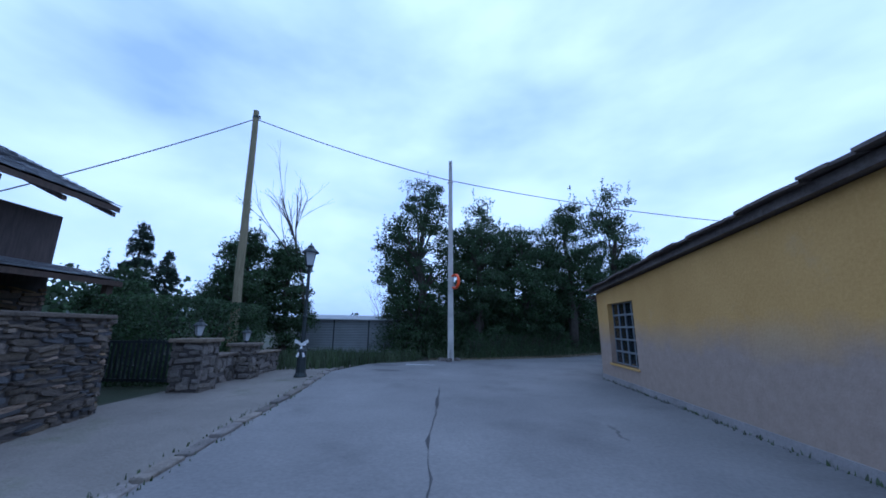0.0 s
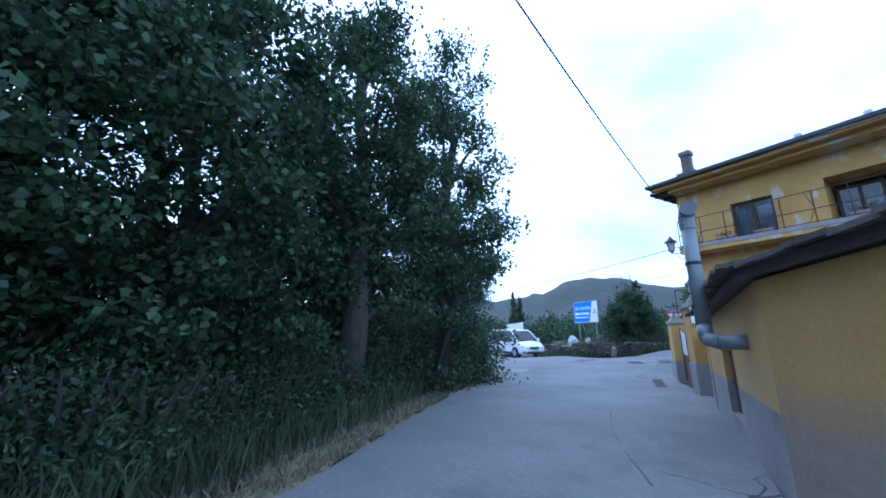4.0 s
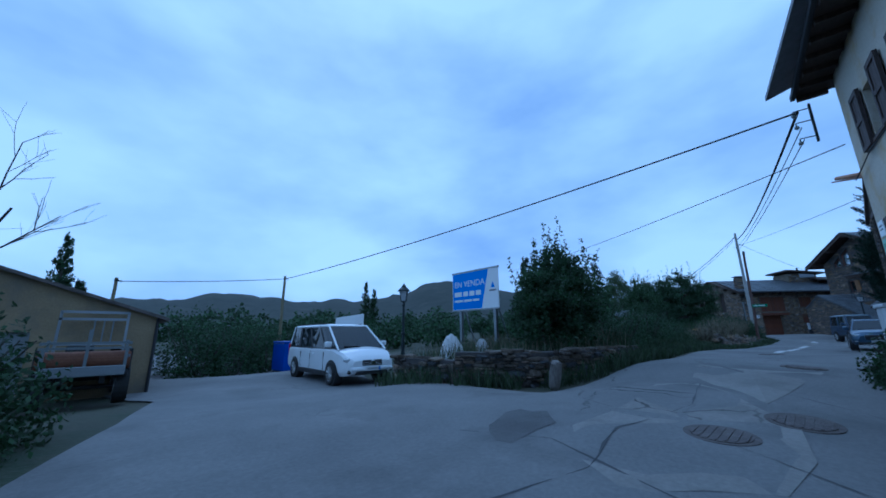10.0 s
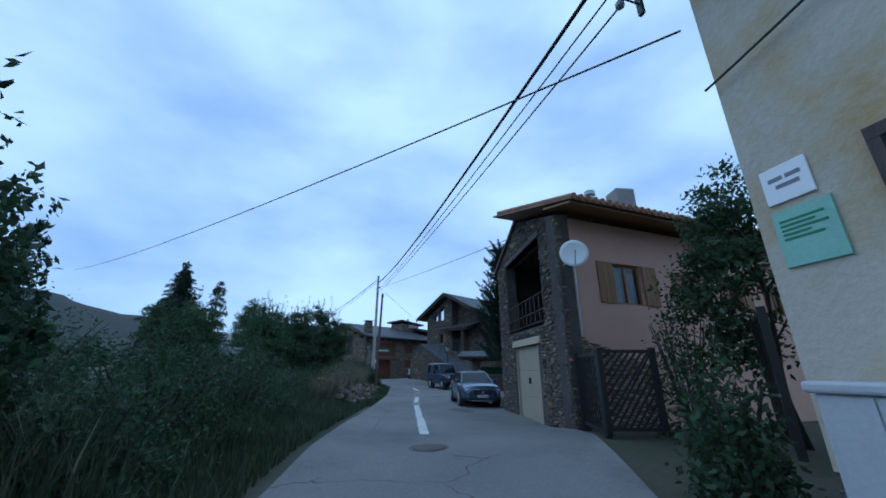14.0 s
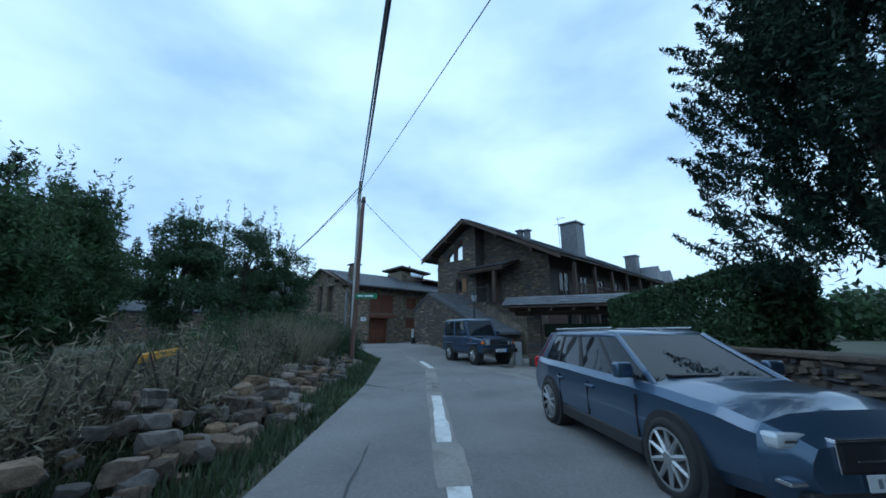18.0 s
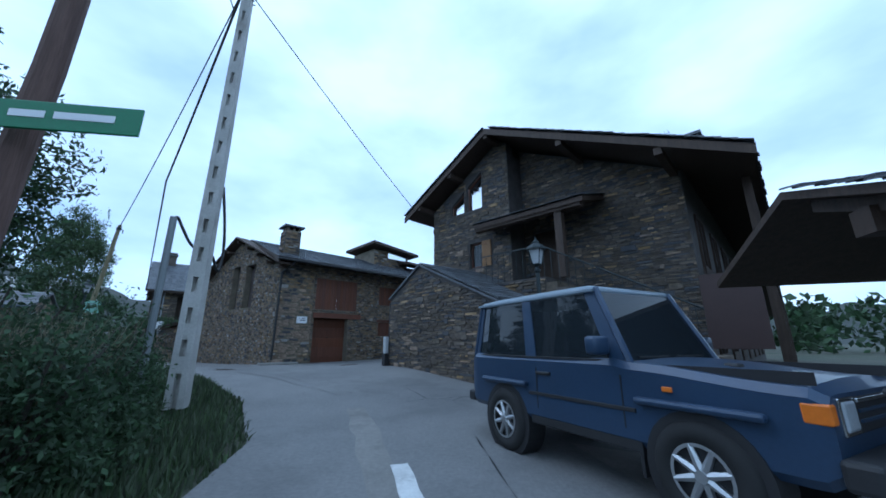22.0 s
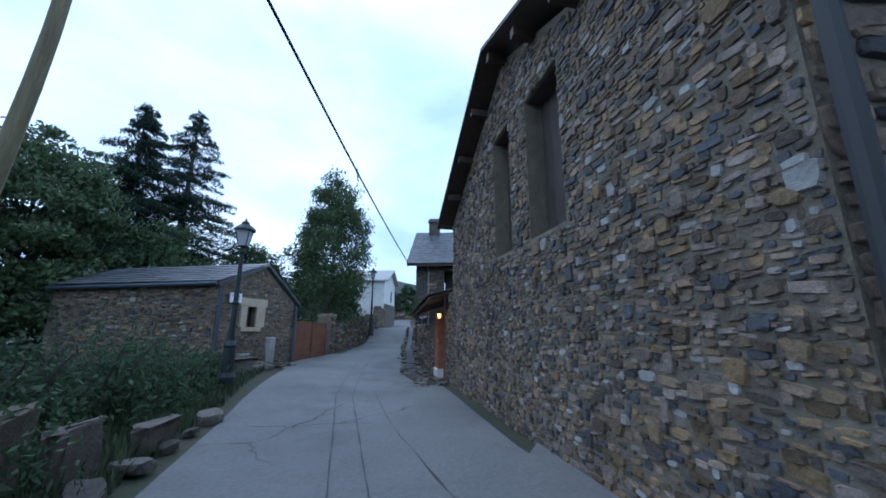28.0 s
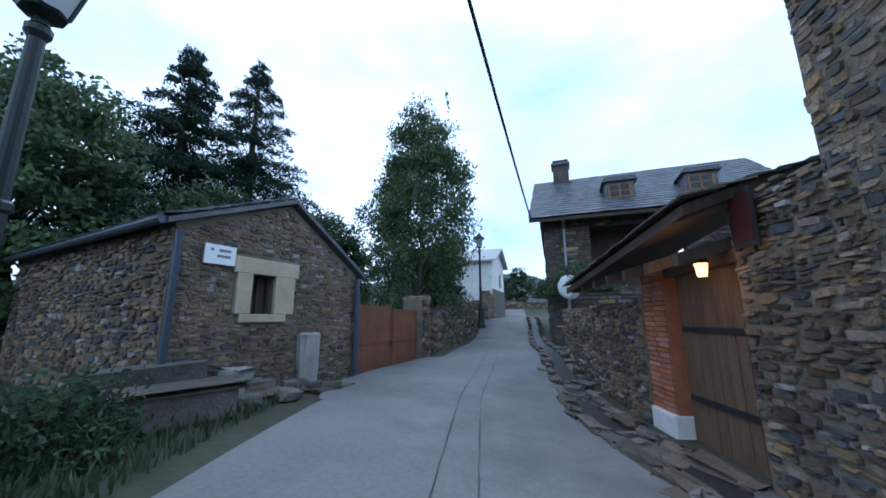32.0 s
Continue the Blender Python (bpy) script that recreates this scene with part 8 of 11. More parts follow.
drape("tarpaulin", 19.6, 30.4, ground(19.6, 30.4) - 0.05, 0.62, 0.5, 1.25, "white tarpaulin over a heap among weeds", 1)
drape("tarpaulin", 20.2, 29.7, ground(20.2, 29.7) - 0.05, 0.42, 0.38, 1.05, "small white tarpaulin over a heap", 2)

# recycling container by the van
rc = thing("recycling_container", pose(19.6, 42.6, -0.75, rz=4), "large blue plastic recycling container beside the road", "container")
bm = B()
box(bm, -0.85, 0.85, -0.7, 0.7, 0.06, 1.45, 0.06)
part("body", bm, "binblue", rc)
bm = B()
box(bm, -0.88, 0.88, -0.73, 0.73, 1.45, 1.55, 0.03)
part("lid", bm, "binblue", rc)
bm = B()
box(bm, -0.3, 0.3, -0.715, -0.70, 1.0, 1.2)
part("label_plate", bm, "signwhite", rc, "white label")
for x in (-0.7, 0.7):
    bm = B()
    box(bm, x - 0.1, x + 0.1, -0.6, 0.6, 0, 0.07)
    part("skid", bm, "trim", rc)

# electricity cabinet
ec = thing("electricity_cabinet", along((22.52, 21.82), (21.92, 21.74)), "pale grey electricity cabinet on a low base", "cabinet")
bm = B()
box(bm, 0.0, 0.60, -0.04, 0.30, 0.2, 0.55)
part("base", bm, "grey_render", ec)
bm = B()
box(bm, 0.02, 0.58, -0.02, 0.28, 0.55, 1.50, 0.01)
cb = part("body", bm, "cabinet", ec)
bm = B()
box(bm, -0.02, 0.62, -0.06, 0.32, 1.50, 1.57, 0.02)
part("roof", bm, "cabinet", ec)
for x in (0.04, 0.305):
    bm = B()
    box(bm, x, x + 0.255, -0.032, -0.018, 0.66, 1.49, 0.004)
    dr = part("door", bm, "cabinet", cb)
bm = B()
cyl(bm, (0.30, -0.05, 1.1), (0.30, -0.02, 1.1), 0.02, 0.02, 8)
part("lock", bm, "trim", cb)

# wall lantern on the golden house, with its bracket
wl_ = thing("wall_lantern", pose(17.05, 21.35, 4.3, rz=-95), "dark iron lantern on a scrolled bracket", "wall lamp")
bm = B()
tube(bm, [(0.75, 0, -0.05), (0.2, 0, -0.05), (0, 0, 0.0)], 0.018, 6)
tube(bm, [(0.72, 0, -0.35), (0.4, 0, -0.3), (0.2, 0, -0.08)], 0.014, 6)
part("bracket", bm, "iron", wl_)
lantern(wl_, 0, 0, 0.0, 0.95)
ins = thing("cable_bracket", pose(22.95, 21.95, 5.75, rz=100), "iron cable bracket with insulators under the eaves", "bracket")
bm = B()
box(bm, -0.02, 0.02, -0.03, 0.03, -0.5, 0.45)
part("upright", bm, "iron", ins)
for z in (-0.35, 0.05, 0.35):
    bm = B()
    tube(bm, [(0, 0, z), (0.28, 0, z), (0.28, 0, z - 0.1)], 0.012, 6)
    part("hook", bm, "iron", ins)
    bm = B()
    lathe(bm, [(0.02, z - 0.16), (0.045, z - 0.14), (0.045, z - 0.09), (0.02, z - 0.07)], 8, (0.28, 0))
    part("insulator", bm, "grey_iron", ins)
E0 = (23.0, 22.15, 6.1)
PT = (51.3, 26.9, 9.0)
cable("twisted_cable", [E0, (51.3, 26.85, 8.9)], 0.032, "thick twisted black cable to the concrete pole", 0.016)
for k, (dz, s) in enumerate(((-0.25, 0.012), (-0.55, 0.009))):
    cable("service_line", [(23.0, 22.15, 5.95 + dz), (51.1, 27.0, 8.4 + dz)], 0.012, "thin black service line to the poles", s)
cable("service_line", [(28.3, 20.5, 5.3), (50.9, 27.1, 8.2)], 0.010, "thin line from the salmon house to the pole", 0.004)
cable("overhead_line", [E0, (20.8, 48.5, 5.0), (12.0, 50.0, 4.2)], 0.022, "black line across the junction to distant poles", 0.01)
cable("overhead_line", [(22.9, 21.6, 5.0), (52, 52, 9.5)], 0.012, "thin line over the weedy plot", 0.01)
cable("service_line", [PT, (59.74, 34.17, 5.8)], 0.014, "black line between the poles", 0.02)
cable("service_line", [(51.3, 26.9, 8.6), (57.2, 23.0, 6.2)], 0.012, "black line to the stone house", 0.01)
cable("twisted_cable", [(51.3, 26.9, 9.2), (58.15, 31.9, 7.2), (75.0, 42.1, 5.6)], 0.028, "long twisted black cable over the lane", 0.012)
cable("facade_cable", [(22.83, 21.60, 4.15), (21.6, 21.43, 4.33), (20.4, 21.28, 4.30), (19.2, 21.13, 4.15), (17.4, 20.86, 4.2)], 0.012, "black cable fixed along a cream wall", 0.01)

# street-name signs and small posts by the poles
sg = thing("street_sign", along((46.9, 25.75), (47.5, 26.25)), "green and white street-name sign on a post", "street sign")
sg.matrix_world = pose(47.4, 26.2, 2.85, rz=-90)
bm = B()
box(bm, -0.1, 0.75, -0.03, -0.01, 0, 0.2, 0.005)
pl = part("plate", bm, "signgreen", sg)
bars(pl, 0.0, 0.08, [[(0, 0.2), (0.25, 0.6)]], -0.03, "signwhite", 0.05)
mb = thing("meter_cabinet", pose(47.8, 19.75, 0.25, rz=170), "white meter cabinet beside a gate pillar", "cabinet")
bm = B()
box(bm, -0.28, 0.28, -0.14, 0.14, 0, 0.9, 0.02)
b_ = part("body", bm, "cabinet", mb)
bm = B()
box(bm, -0.24, 0.24, -0.155, -0.14, 0.06, 0.84, 0.006)
part("door", bm, "white", b_)
pq = thing("trail_plaque", pose(59.5, 34.25, 2.6, rz=-35), "pale green plaque on a wooden pole", "sign")
bm = B()
box(bm, -0.22, 0.22, -0.02, 0.0, 0, 0.42, 0.006)
p_ = part("plate", bm, "pale_green", pq)
bars(p_, -0.16, 0.30, [[(0, 0.3)], [(0, 0.22)], [(0, 0.28)]], -0.02, "ink", 0.025)

# ---- what lies in the road ----
def manhole(x, y, r, square=False):
    rx, ry = math.degrees(math.atan(ground(x, y + 0.5) - ground(x, y - 0.5))), -math.degrees(math.atan(ground(x + 0.5, y) - ground(x - 0.5, y)))
    t = thing("manhole_cover", pose(x, y, ground(x, y) + 0.012, rx, ry), "worn cast-iron manhole cover set in concrete", "manhole cover", "manhole covers")
    bm = B()
    cyl(bm, (0, 0, -0.02), (0, 0, 0.006), r + 0.06, r + 0.06, 28)
    part("frame", bm, "cast_iron", t)
    bm = B()
    cyl(bm, (0, 0, 0.0), (0, 0, 0.012), r, r, 28)
    c = part("cover", bm, "cast_iron", t)
    for i in range(-3, 4):
        bm = B()
        w = math.sqrt(max(0.01, r * r - (i * r / 3.6) ** 2)) * 0.9
        box(bm, -w, w, i * r / 3.6 - 0.012, i * r / 3.6 + 0.012, 0.012, 0.018)
        part("rib", bm, "cast_iron", c)


for x, y in ((16.85, 23.5), (17.9, 22.9), (22.0, 23.0), (27.1, 23.9), (46.7, 20.5), (58.5, 29.15), (59.1, 25.2)):
    manhole(x, y, 0.28)


def strip(name, pts, w, material, label, lift=0.02, category="", kind="structure", ragged=0.0, seed=1):
    """A narrow band laid on the ground along a line."""
    rng = random.Random(seed)
    vs, fs = [], []
    line = []
    for p, q in zip(pts[:-1], pts[1:]):
        n = max(1, int(math.dist(p, q) / 0.3))
        line += [(p[0] + (q[0] - p[0]) * i / n, p[1] + (q[1] - p[1]) * i / n) for i in range(n)]
    line.append(pts[-1])
    for i, p in enumerate(line):
        a, b = line[max(0, i - 1)], line[min(len(line) - 1, i + 1)]
        d = Vector((b[0] - a[0], b[1] - a[1])).normalized()
        for s in (-1, 1):
            e = w / 2 * (1 + ragged * rng.uniform(-1, 1))
            off = ragged * w * 0.5 * rng.uniform(-1, 1)
            x, y = p[0] - s * d.y * e - d.y * off, p[1] + s * d.x * e + d.x * off
            vs.append((x, y, ground(x, y) + lift))
    for i in range(len(line) - 1):
        fs.append((2 * i, 2 * i + 2, 2 * i + 3, 2 * i + 1))
    ob = join_mesh(name, vs, fs, material)
    return tagged(ob, label, category, "", kind)


for k, pts in enumerate((((28.5, 23.9), (36.6, 23.8)), ((37.9, 23.77), (41.2, 23.62)), ((46.6, 23.35), (49.2, 23.62)))):
    strip("road_mark", list(pts), 0.2, "road_paint", "worn white line down the middle of the lane", 0.0215, "road marking", "", 0.12, k)
strip("gutter", [(36.6, 23.8), (38.6, 23.75), (46.5, 23.4), (52, 24.3)], 0.34, "apron", "pale joint strip of newer concrete along the lane", 0.019, ragged=0.1)
for k, (pts, w) in enumerate((
        ([(1.6, 5.9), (2.1, 4.4), (2.45, 3.4), (2.8, 2.2), (3.25, 1.2), (3.9, -0.8)], 0.022), ([(1.6, 5.9), (0.6, 6.6), (-0.4, 6.5)], 0.014),
        ([(13.6, 24.6), (15.2, 24.2), (16.4, 24.4), (18.0, 24.0), (20, 24.3)], 0.022), ([(16.0, 22.3), (17.0, 24.2), (17.8, 25.6), (19.6, 26.2)], 0.02),
        ([(18.6, 22.2), (19.6, 23.4), (20.6, 23.6), (21.6, 24.6)], 0.022), ([(19.6, 23.4), (20.2, 22.4)], 0.022), ([(15.0, 23.2), (15.6, 24.8), (15.2, 25.8)], 0.018),
        ([(31.5, 22.6), (33.2, 22.1), (34.6, 22.7), (36.0, 22.6)], 0.016), ([(32.2, 21.2), (33.2, 22.1), (33.6, 23.2)], 0.016), ([(29.0, 25.0), (33, 24.9), (38, 24.7)], 0.02),
        ([(42.0, 22.6), (46.0, 22.8), (50.0, 22.6)], 0.016), ([(54.0, 24.6), (56.5, 26.4), (58.2, 27.4)], 0.016), ([(61.5, 30.2), (63.6, 33.0), (65.5, 35.2)], 0.016),
        ([(9.4, 20.6), (10.6, 22.2), (11.8, 23.0)], 0.014), ([(6.6, 14.4), (7.6, 15.8), (8.4, 16.6), (8.2, 17.6)], 0.016))):
    strip("road_crack", pts, w, "trim", "dark crack in the old concrete", 0.0185, "crack", "stuff", 1.3, 40 + k)


def patch(x, y, rx, ry, turn, material, label, seed, lift=0.0195, name="road_patch"):
    rng = random.Random(seed)
    n = 13
    vs = [(x, y, ground(x, y) + lift)]
    for i in range(n):
        a = 2 * math.pi * i / n
        k = rng.uniform(0.72, 1.14)
        u, v = rx * k * math.cos(a), ry * k * math.sin(a)
        c, s = math.cos(radians(turn)), math.sin(radians(turn))
        px, py = x + u * c - v * s, y + u * s + v * c
        vs.append((px, py, ground(px, py) + lift))
    ob = join_mesh(name, vs, [(0, i + 1, (i + 1) % n + 1) for i in range(n)], material)
    return tagged(ob, label, "", "", "structure")


patch(15.9, 25.4, 0.75, 0.4, 20, "dark_patch", "dark asphalt patch in the concrete", 1)
patch(17.2, 23.9, 2.3, 1.1, 10, "apron", "broken paler concrete slab", 2, 0.0172)
patch(21.0, 23.7, 2.4, 0.9, 5, "apron", "paler concrete slab with cracks", 3, 0.0172)
patch(34.2, 22.3, 0.9, 0.45, 10, "dark_patch", "reddish dark oil stain by a parked car", 4)
patch(35.2, 21.2, 0.7, 0.5, 60, "dark_patch", "dark damp stain by a parked car", 5)
patch(-1.9, 9.6, 0.5, 0.3, 10, "dark_patch", "dark round stain on the road", 6)
patch(-1.0, 8.1, 0.55, 0.3, 10, "dark_patch", "dark repaired patch in the road", 7)
patch(46.3, 20.6, 3.4, 1.2, 5, "apron", "pale concrete apron before the gate", 8, 0.0172)
patch(11.9, 20.9, 0.45, 0.25, 30, "apron", "small pale patch in the road", 9)
patch(10.9, 23.9, 1.2, 0.7, 40, "apron", "paler repaired patch in the road", 10, 0.0172)
strip("road_mark", [(-1.35, 10.2), (-0.35, 10.5)], 0.16, "road_paint", "short worn white line at the bend", 0.0215, "road marking", "", 0.1, 9)

# stone kerb and gravel strip on the left at the start
rng = random.Random(21)
kerb = thing("kerb", pose(0, 0, 0), "row of rough kerb stones along a gravel verge", "kerb", "", "structure")
pts = [(1.25, -0.4), (-0.8, 4.1), (-2.3, 7.0), (-2.75, 9.0)]
for p, q in zip(pts[:-1], pts[1:]):
    n = int(math.dist(p, q) / 0.55)
    for i in range(n):
        f = (i + 0.5) / n
        x, y = p[0] + (q[0] - p[0]) * f, p[1] + (q[1] - p[1]) * f
        bm = B()
        box(bm, -0.27, 0.27, -0.08, 0.08, -0.1, 0.035 + rng.uniform(0, 0.03), 0.02)
        k = part("kerb_stone", bm, "rubble", kerb)
        k.matrix_local = pose(x - 0.06, y, ground(x, y), rz=math.degrees(math.atan2(q[1] - p[1], q[0] - p[0])) + rng.uniform(-3, 3))
ribbon("gravel_verge", [(0.2, -16), (-1.9, -0.5), (-3.2, 3.2), (-4.2, 6.0), (-4.6, 8.6)], [(6.8, -16), (1.15, -0.4), (-0.9, 4.1), (-2.4, 7.0), (-2.8, 9.0)], 0.012, "gravel", "trodden pale gravel verge", 5)

# drain grate before the maroon gate
dg = thing("drain_grate", along((14.1, 20.35), (12.45, 18.85), ground(13.3, 19.6) + 0.02), "long steel drain grate across a gateway", "drain")
for i in range(34):
    bm = B()
    x = 0.03 + i * 0.065
    box(bm, x, x + 0.025, -0.12, 0.12, -0.03, 0.008)
    part("bar", bm, "cast_iron", dg)
for y in (-0.14, 0.12):
    bm = B()
    box(bm, 0, 2.23, y, y + 0.02, -0.04, 0.01)
    part("edge", bm, "cast_iron", dg)


# ---- walls and houses on the left at the start ----
def block_wall(name, a, b, h, thick, label, seed, material="rubble", singles=120, base=None):
    z = min(ground(*a), ground(*b)) - 0.2 if base is None else base
    t = thing(name, along(a, b), label, "wall")
    L = math.dist(a, b)
    g = (ground(*a) + ground(*b)) / 2
    bm = B()
    box(bm, 0, L, 0.03, thick, z, g + h)
    part("core", bm, "dark_mortar", t)
    stones(t, 0, L, z, lambda x: g + h, (), (0.035, 0.09) if material == "slab" else (0.10, 0.2), (0.10, 0.34), (0.04, 0.065), 0.04, material, 0.16, seed, singles, (L / 2, g + h / 2))
    bm = B()
    box(bm, -0.03, L + 0.03, -0.05, thick + 0.05, g + h, g + h + 0.06, 0.015)
    part("coping", bm, "slab", t)
    return t


def dry_wall(name, a, b, h, thick, label, seed):
    """A low wall of loose flat stones with a ragged top and no coping."""
    z = min(ground(*a), ground(*b)) - 0.15
    t = thing(name, along(a, b), label, "wall")
    L = math.dist(a, b)
    g = (ground(*a) + ground(*b)) / 2
    bm = B()
    box(bm, 0, L, 0.06, thick, z, g + h - 0.12)
    part("core", bm, "dark_mortar", t)
    stones(t, 0, L, z, lambda x: g + h - 0.1 + 0.09 * math.sin(x * 5 + seed), (), (0.05, 0.13), (0.10, 0.36), (0.05, 0.13), 0.07, "slab", 0.2, seed, 150, (L / 2, g + h / 2))
    rng = random.Random(seed)
    for i in range(int(L * 3)):
        bm = B()
        x, w = rng.uniform(0, L), rng.uniform(0.15, 0.4)
        box(bm, -w / 2, w / 2, -0.14, 0.14, 0, rng.uniform(0.05, 0.1), 0.02)
        k = part("cap_stone", bm, "slab", t)
        k.matrix_local = pose(x, rng.uniform(0.05, 0.35), g + h - 0.13, rng.uniform(-6, 6), rng.uniform(-6, 6), rng.uniform(-25, 25))
    return t


def stone_pillar(x, y, h, w, turn, seed):
    z = ground(x, y)
    t = thing("gate_pillar", pose(x, y, z, rz=turn), "rubble stone gate pillar with a slab cap", "gate pillar", "pillars by the garden gate")
    bm = B()
    box(bm, -w / 2 + 0.05, w / 2 - 0.05, -w / 2 + 0.05, w / 2 - 0.05, -0.3, h)
    part("core", bm, "dark_mortar", t)
    own = t.matrix_basis.copy()
    for k in range(4):
        face(t, own @ pose(0, 0, 0, rz=90 * k) @ Matrix.Translation((-w / 2, -w / 2, 0)))
        stones(t, 0.0, w, -0.1, lambda q: h, (), (0.1, 0.18), (0.15, 0.35), (0.04, 0.06), 0.05, "rubble", 0.16, seed + k, 40)
    face(t)
    bm = B()
    box(bm, -w / 2 - 0.05, w / 2 + 0.05, -w / 2 - 0.05, w / 2 + 0.05, h, h + 0.08, 0.02)
    part("cap", bm, "slab", t)
    lantern(t, 0, 0, h + 0.08, 0.55)


block_wall("garden_wall", (1.0, -6.5), (-1.15, -0.3), 1.38, 0.4, "rough stone garden wall with a flat coping", 301, "slab")
block_wall("garden_wall", (-1.17, -0.25), (-2.05, 1.35), 1.38, 0.4, "rough stone garden wall with a flat coping, ending at a driveway", 304, "slab")
block_wall("garden_wall", (-2.08, 1.37), (-4.6, 2.25), 1.3, 0.35, "stone garden wall returning beside a driveway", 305, "slab", 60)
stone_pillar(-2.75, 3.25, 0.95, 0.62, 25, 310)
stone_pillar(-3.5, 5.1, 0.8, 0.55, 25, 320)
block_wall("garden_wall", (-3.55, 5.4), (-4.1, 6.9), 0.55, 0.35, "low stone garden wall overgrown with grass", 302)
block_wall("garden_wall", (-2.9, 3.6), (-3.45, 4.8), 0.6, 0.35, "low stone garden wall between two pillars", 303)
gg = thing("garden_gate", along((-4.75, 2.75), (-3.0, 3.3), 0.05), "low dark barred garden gate", "gate")
L = 1.83
for z in (0.12, 0.88):
    bm = B()
    box(bm, 0, L, -0.02, 0.02, z, z + 0.05)
    part("rail", bm, "iron", gg)
for i in range(17):
    bm = B()
    x = 0.05 + i * (L - 0.1) / 16
    box(bm, x - 0.025, x + 0.025, -0.012, 0.012, 0.1, 0.98 - 0.1 * abs(i - 8) / 8)
    part("bar", bm, "iron", gg)


def eaves_house():
    L = 10.5
    t = thing("timber_house", along((-4.1, -7.2), (-6.9, 0.9)), "dark stone house with deep timber eaves and balcony", "house")
    bm = B()
    panel(bm, 0, L, 2.2, 4.0, 0.0, 0.4, [(7.6, 9.2, 2.8, 3.6)])
    part("front_wall", bm, "shutter_wood", t, "brown boarded upper wall")
    bm = B()
    panel(bm, 0, L, -0.2, 2.2, -0.02, 0.4, [(6.8, 9.0, 0.1, 1.9)])
    part("lower_wall", bm, "dark_mortar", t)
    stones(t, 0, L, -0.1, lambda x: 2.15, [(6.75, 9.05, 0.05, 1.95)], (0.08, 0.16), (0.2, 0.5), (0.03, 0.06), -0.02, "rubble", 0.15, 331, 60, (7, 1))
    bm = B()
    box(bm, L - 0.4, L, 0.4, 7, -0.2, 4.0)
    part("side_wall", bm, "dark_wood", t)
    window_unit(t, 6.8, 9.0, 0.1, 1.9, 0.1, "dark_wood", 1, 0, "curtain")
    window_unit(t, 7.6, 9.2, 2.8, 3.6, 0.1, "dark_wood", 1, 0, "curtain")
    bm = B()
    slab_between(bm, (-0.5, -1.1, 4.35), (L + 0.35, -1.1, 4.35), (L + 0.35, 4, 6.8), (-0.5, 4, 6.8), 0.14)
    part("roof", bm, "dark_wood", t, "dark boarded roof overhang")
    shingles(t, slope_frame((-0.5, -1.12, 4.37), (L + 0.35, -1.12, 4.37), (-0.5, 4, 6.83)), L + 0.85, 5.6, 0.3, 0.3, "slate", 333)
    bm = B()
    slab_between(bm, (0, -1.7, 2.35), (L + 0.2, -1.7, 2.35), (L + 0.2, -0.03, 2.75), (0, -0.03, 2.75), 0.12)
    part("porch_roof", bm, "dark_wood", t, "dark porch roof")
    shingles(t, slope_frame((0, -1.72, 2.37), (L + 0.2, -1.72, 2.37), (0, -0.03, 2.78)), L + 0.2, 1.7, 0.3, 0.3, "slate", 334)
    for x in (3.2, 5.8, L):
        bm = B()
        box(bm, x - 0.08, x + 0.08, -1.6, -1.45, -0.2, 2.3, 0.01)
        part("porch_post", bm, "dark_wood", t)
    rafters(t, -0.3, L + 0.25, 10, -1.05, 0.0, 4.2, 0.5)


eaves_house()


def corrugated_shed():
    t = thing("corrugated_shed", along((-8.2, 12.2), (-3.9, 15.0)), "grey corrugated sheet-metal shed behind weeds", "shed")
    bm = B()
    L = 5.1
    vs = []
    for i in range(82):
        z = 0.0 + i * 0.02
        y = 0.012 * math.sin(i * 1.57)
        vs.append((bm.verts.new((0, y, z)), bm.verts.new((L, y, z))))
    for p, q in zip(vs[:-1], vs[1:]):
        bm.faces.new((p[0], p[1], q[1], q[0]))
    w = part("wall_sheet", bm, "grey_iron", t, "weathered corrugated sheet")
    mo = w.modifiers.new("thick", "SOLIDIFY")
    mo.thickness = 0.01
    for x in (0.0, 1.7, 3.4, L):
        bm = B()
        box(bm, x - 0.03, x + 0.03, -0.035, 0.05, -0.2, 1.62)
        part("post", bm, "iron", t)
    bm = B()
    slab_between(bm, (-0.2, -0.15, 1.68), (L + 0.2, -0.15, 1.62), (L + 0.2, 2.5, 1.9), (-0.2, 2.5, 1.95), 0.05)
    part("roof_sheet", bm, "grey_iron", t)
    bm = B()
    box(bm, 0, 0.08, 0.05, 2.4, -0.2, 1.7)
    part("end_wall", bm, "grey_iron", t)


corrugated_shed()

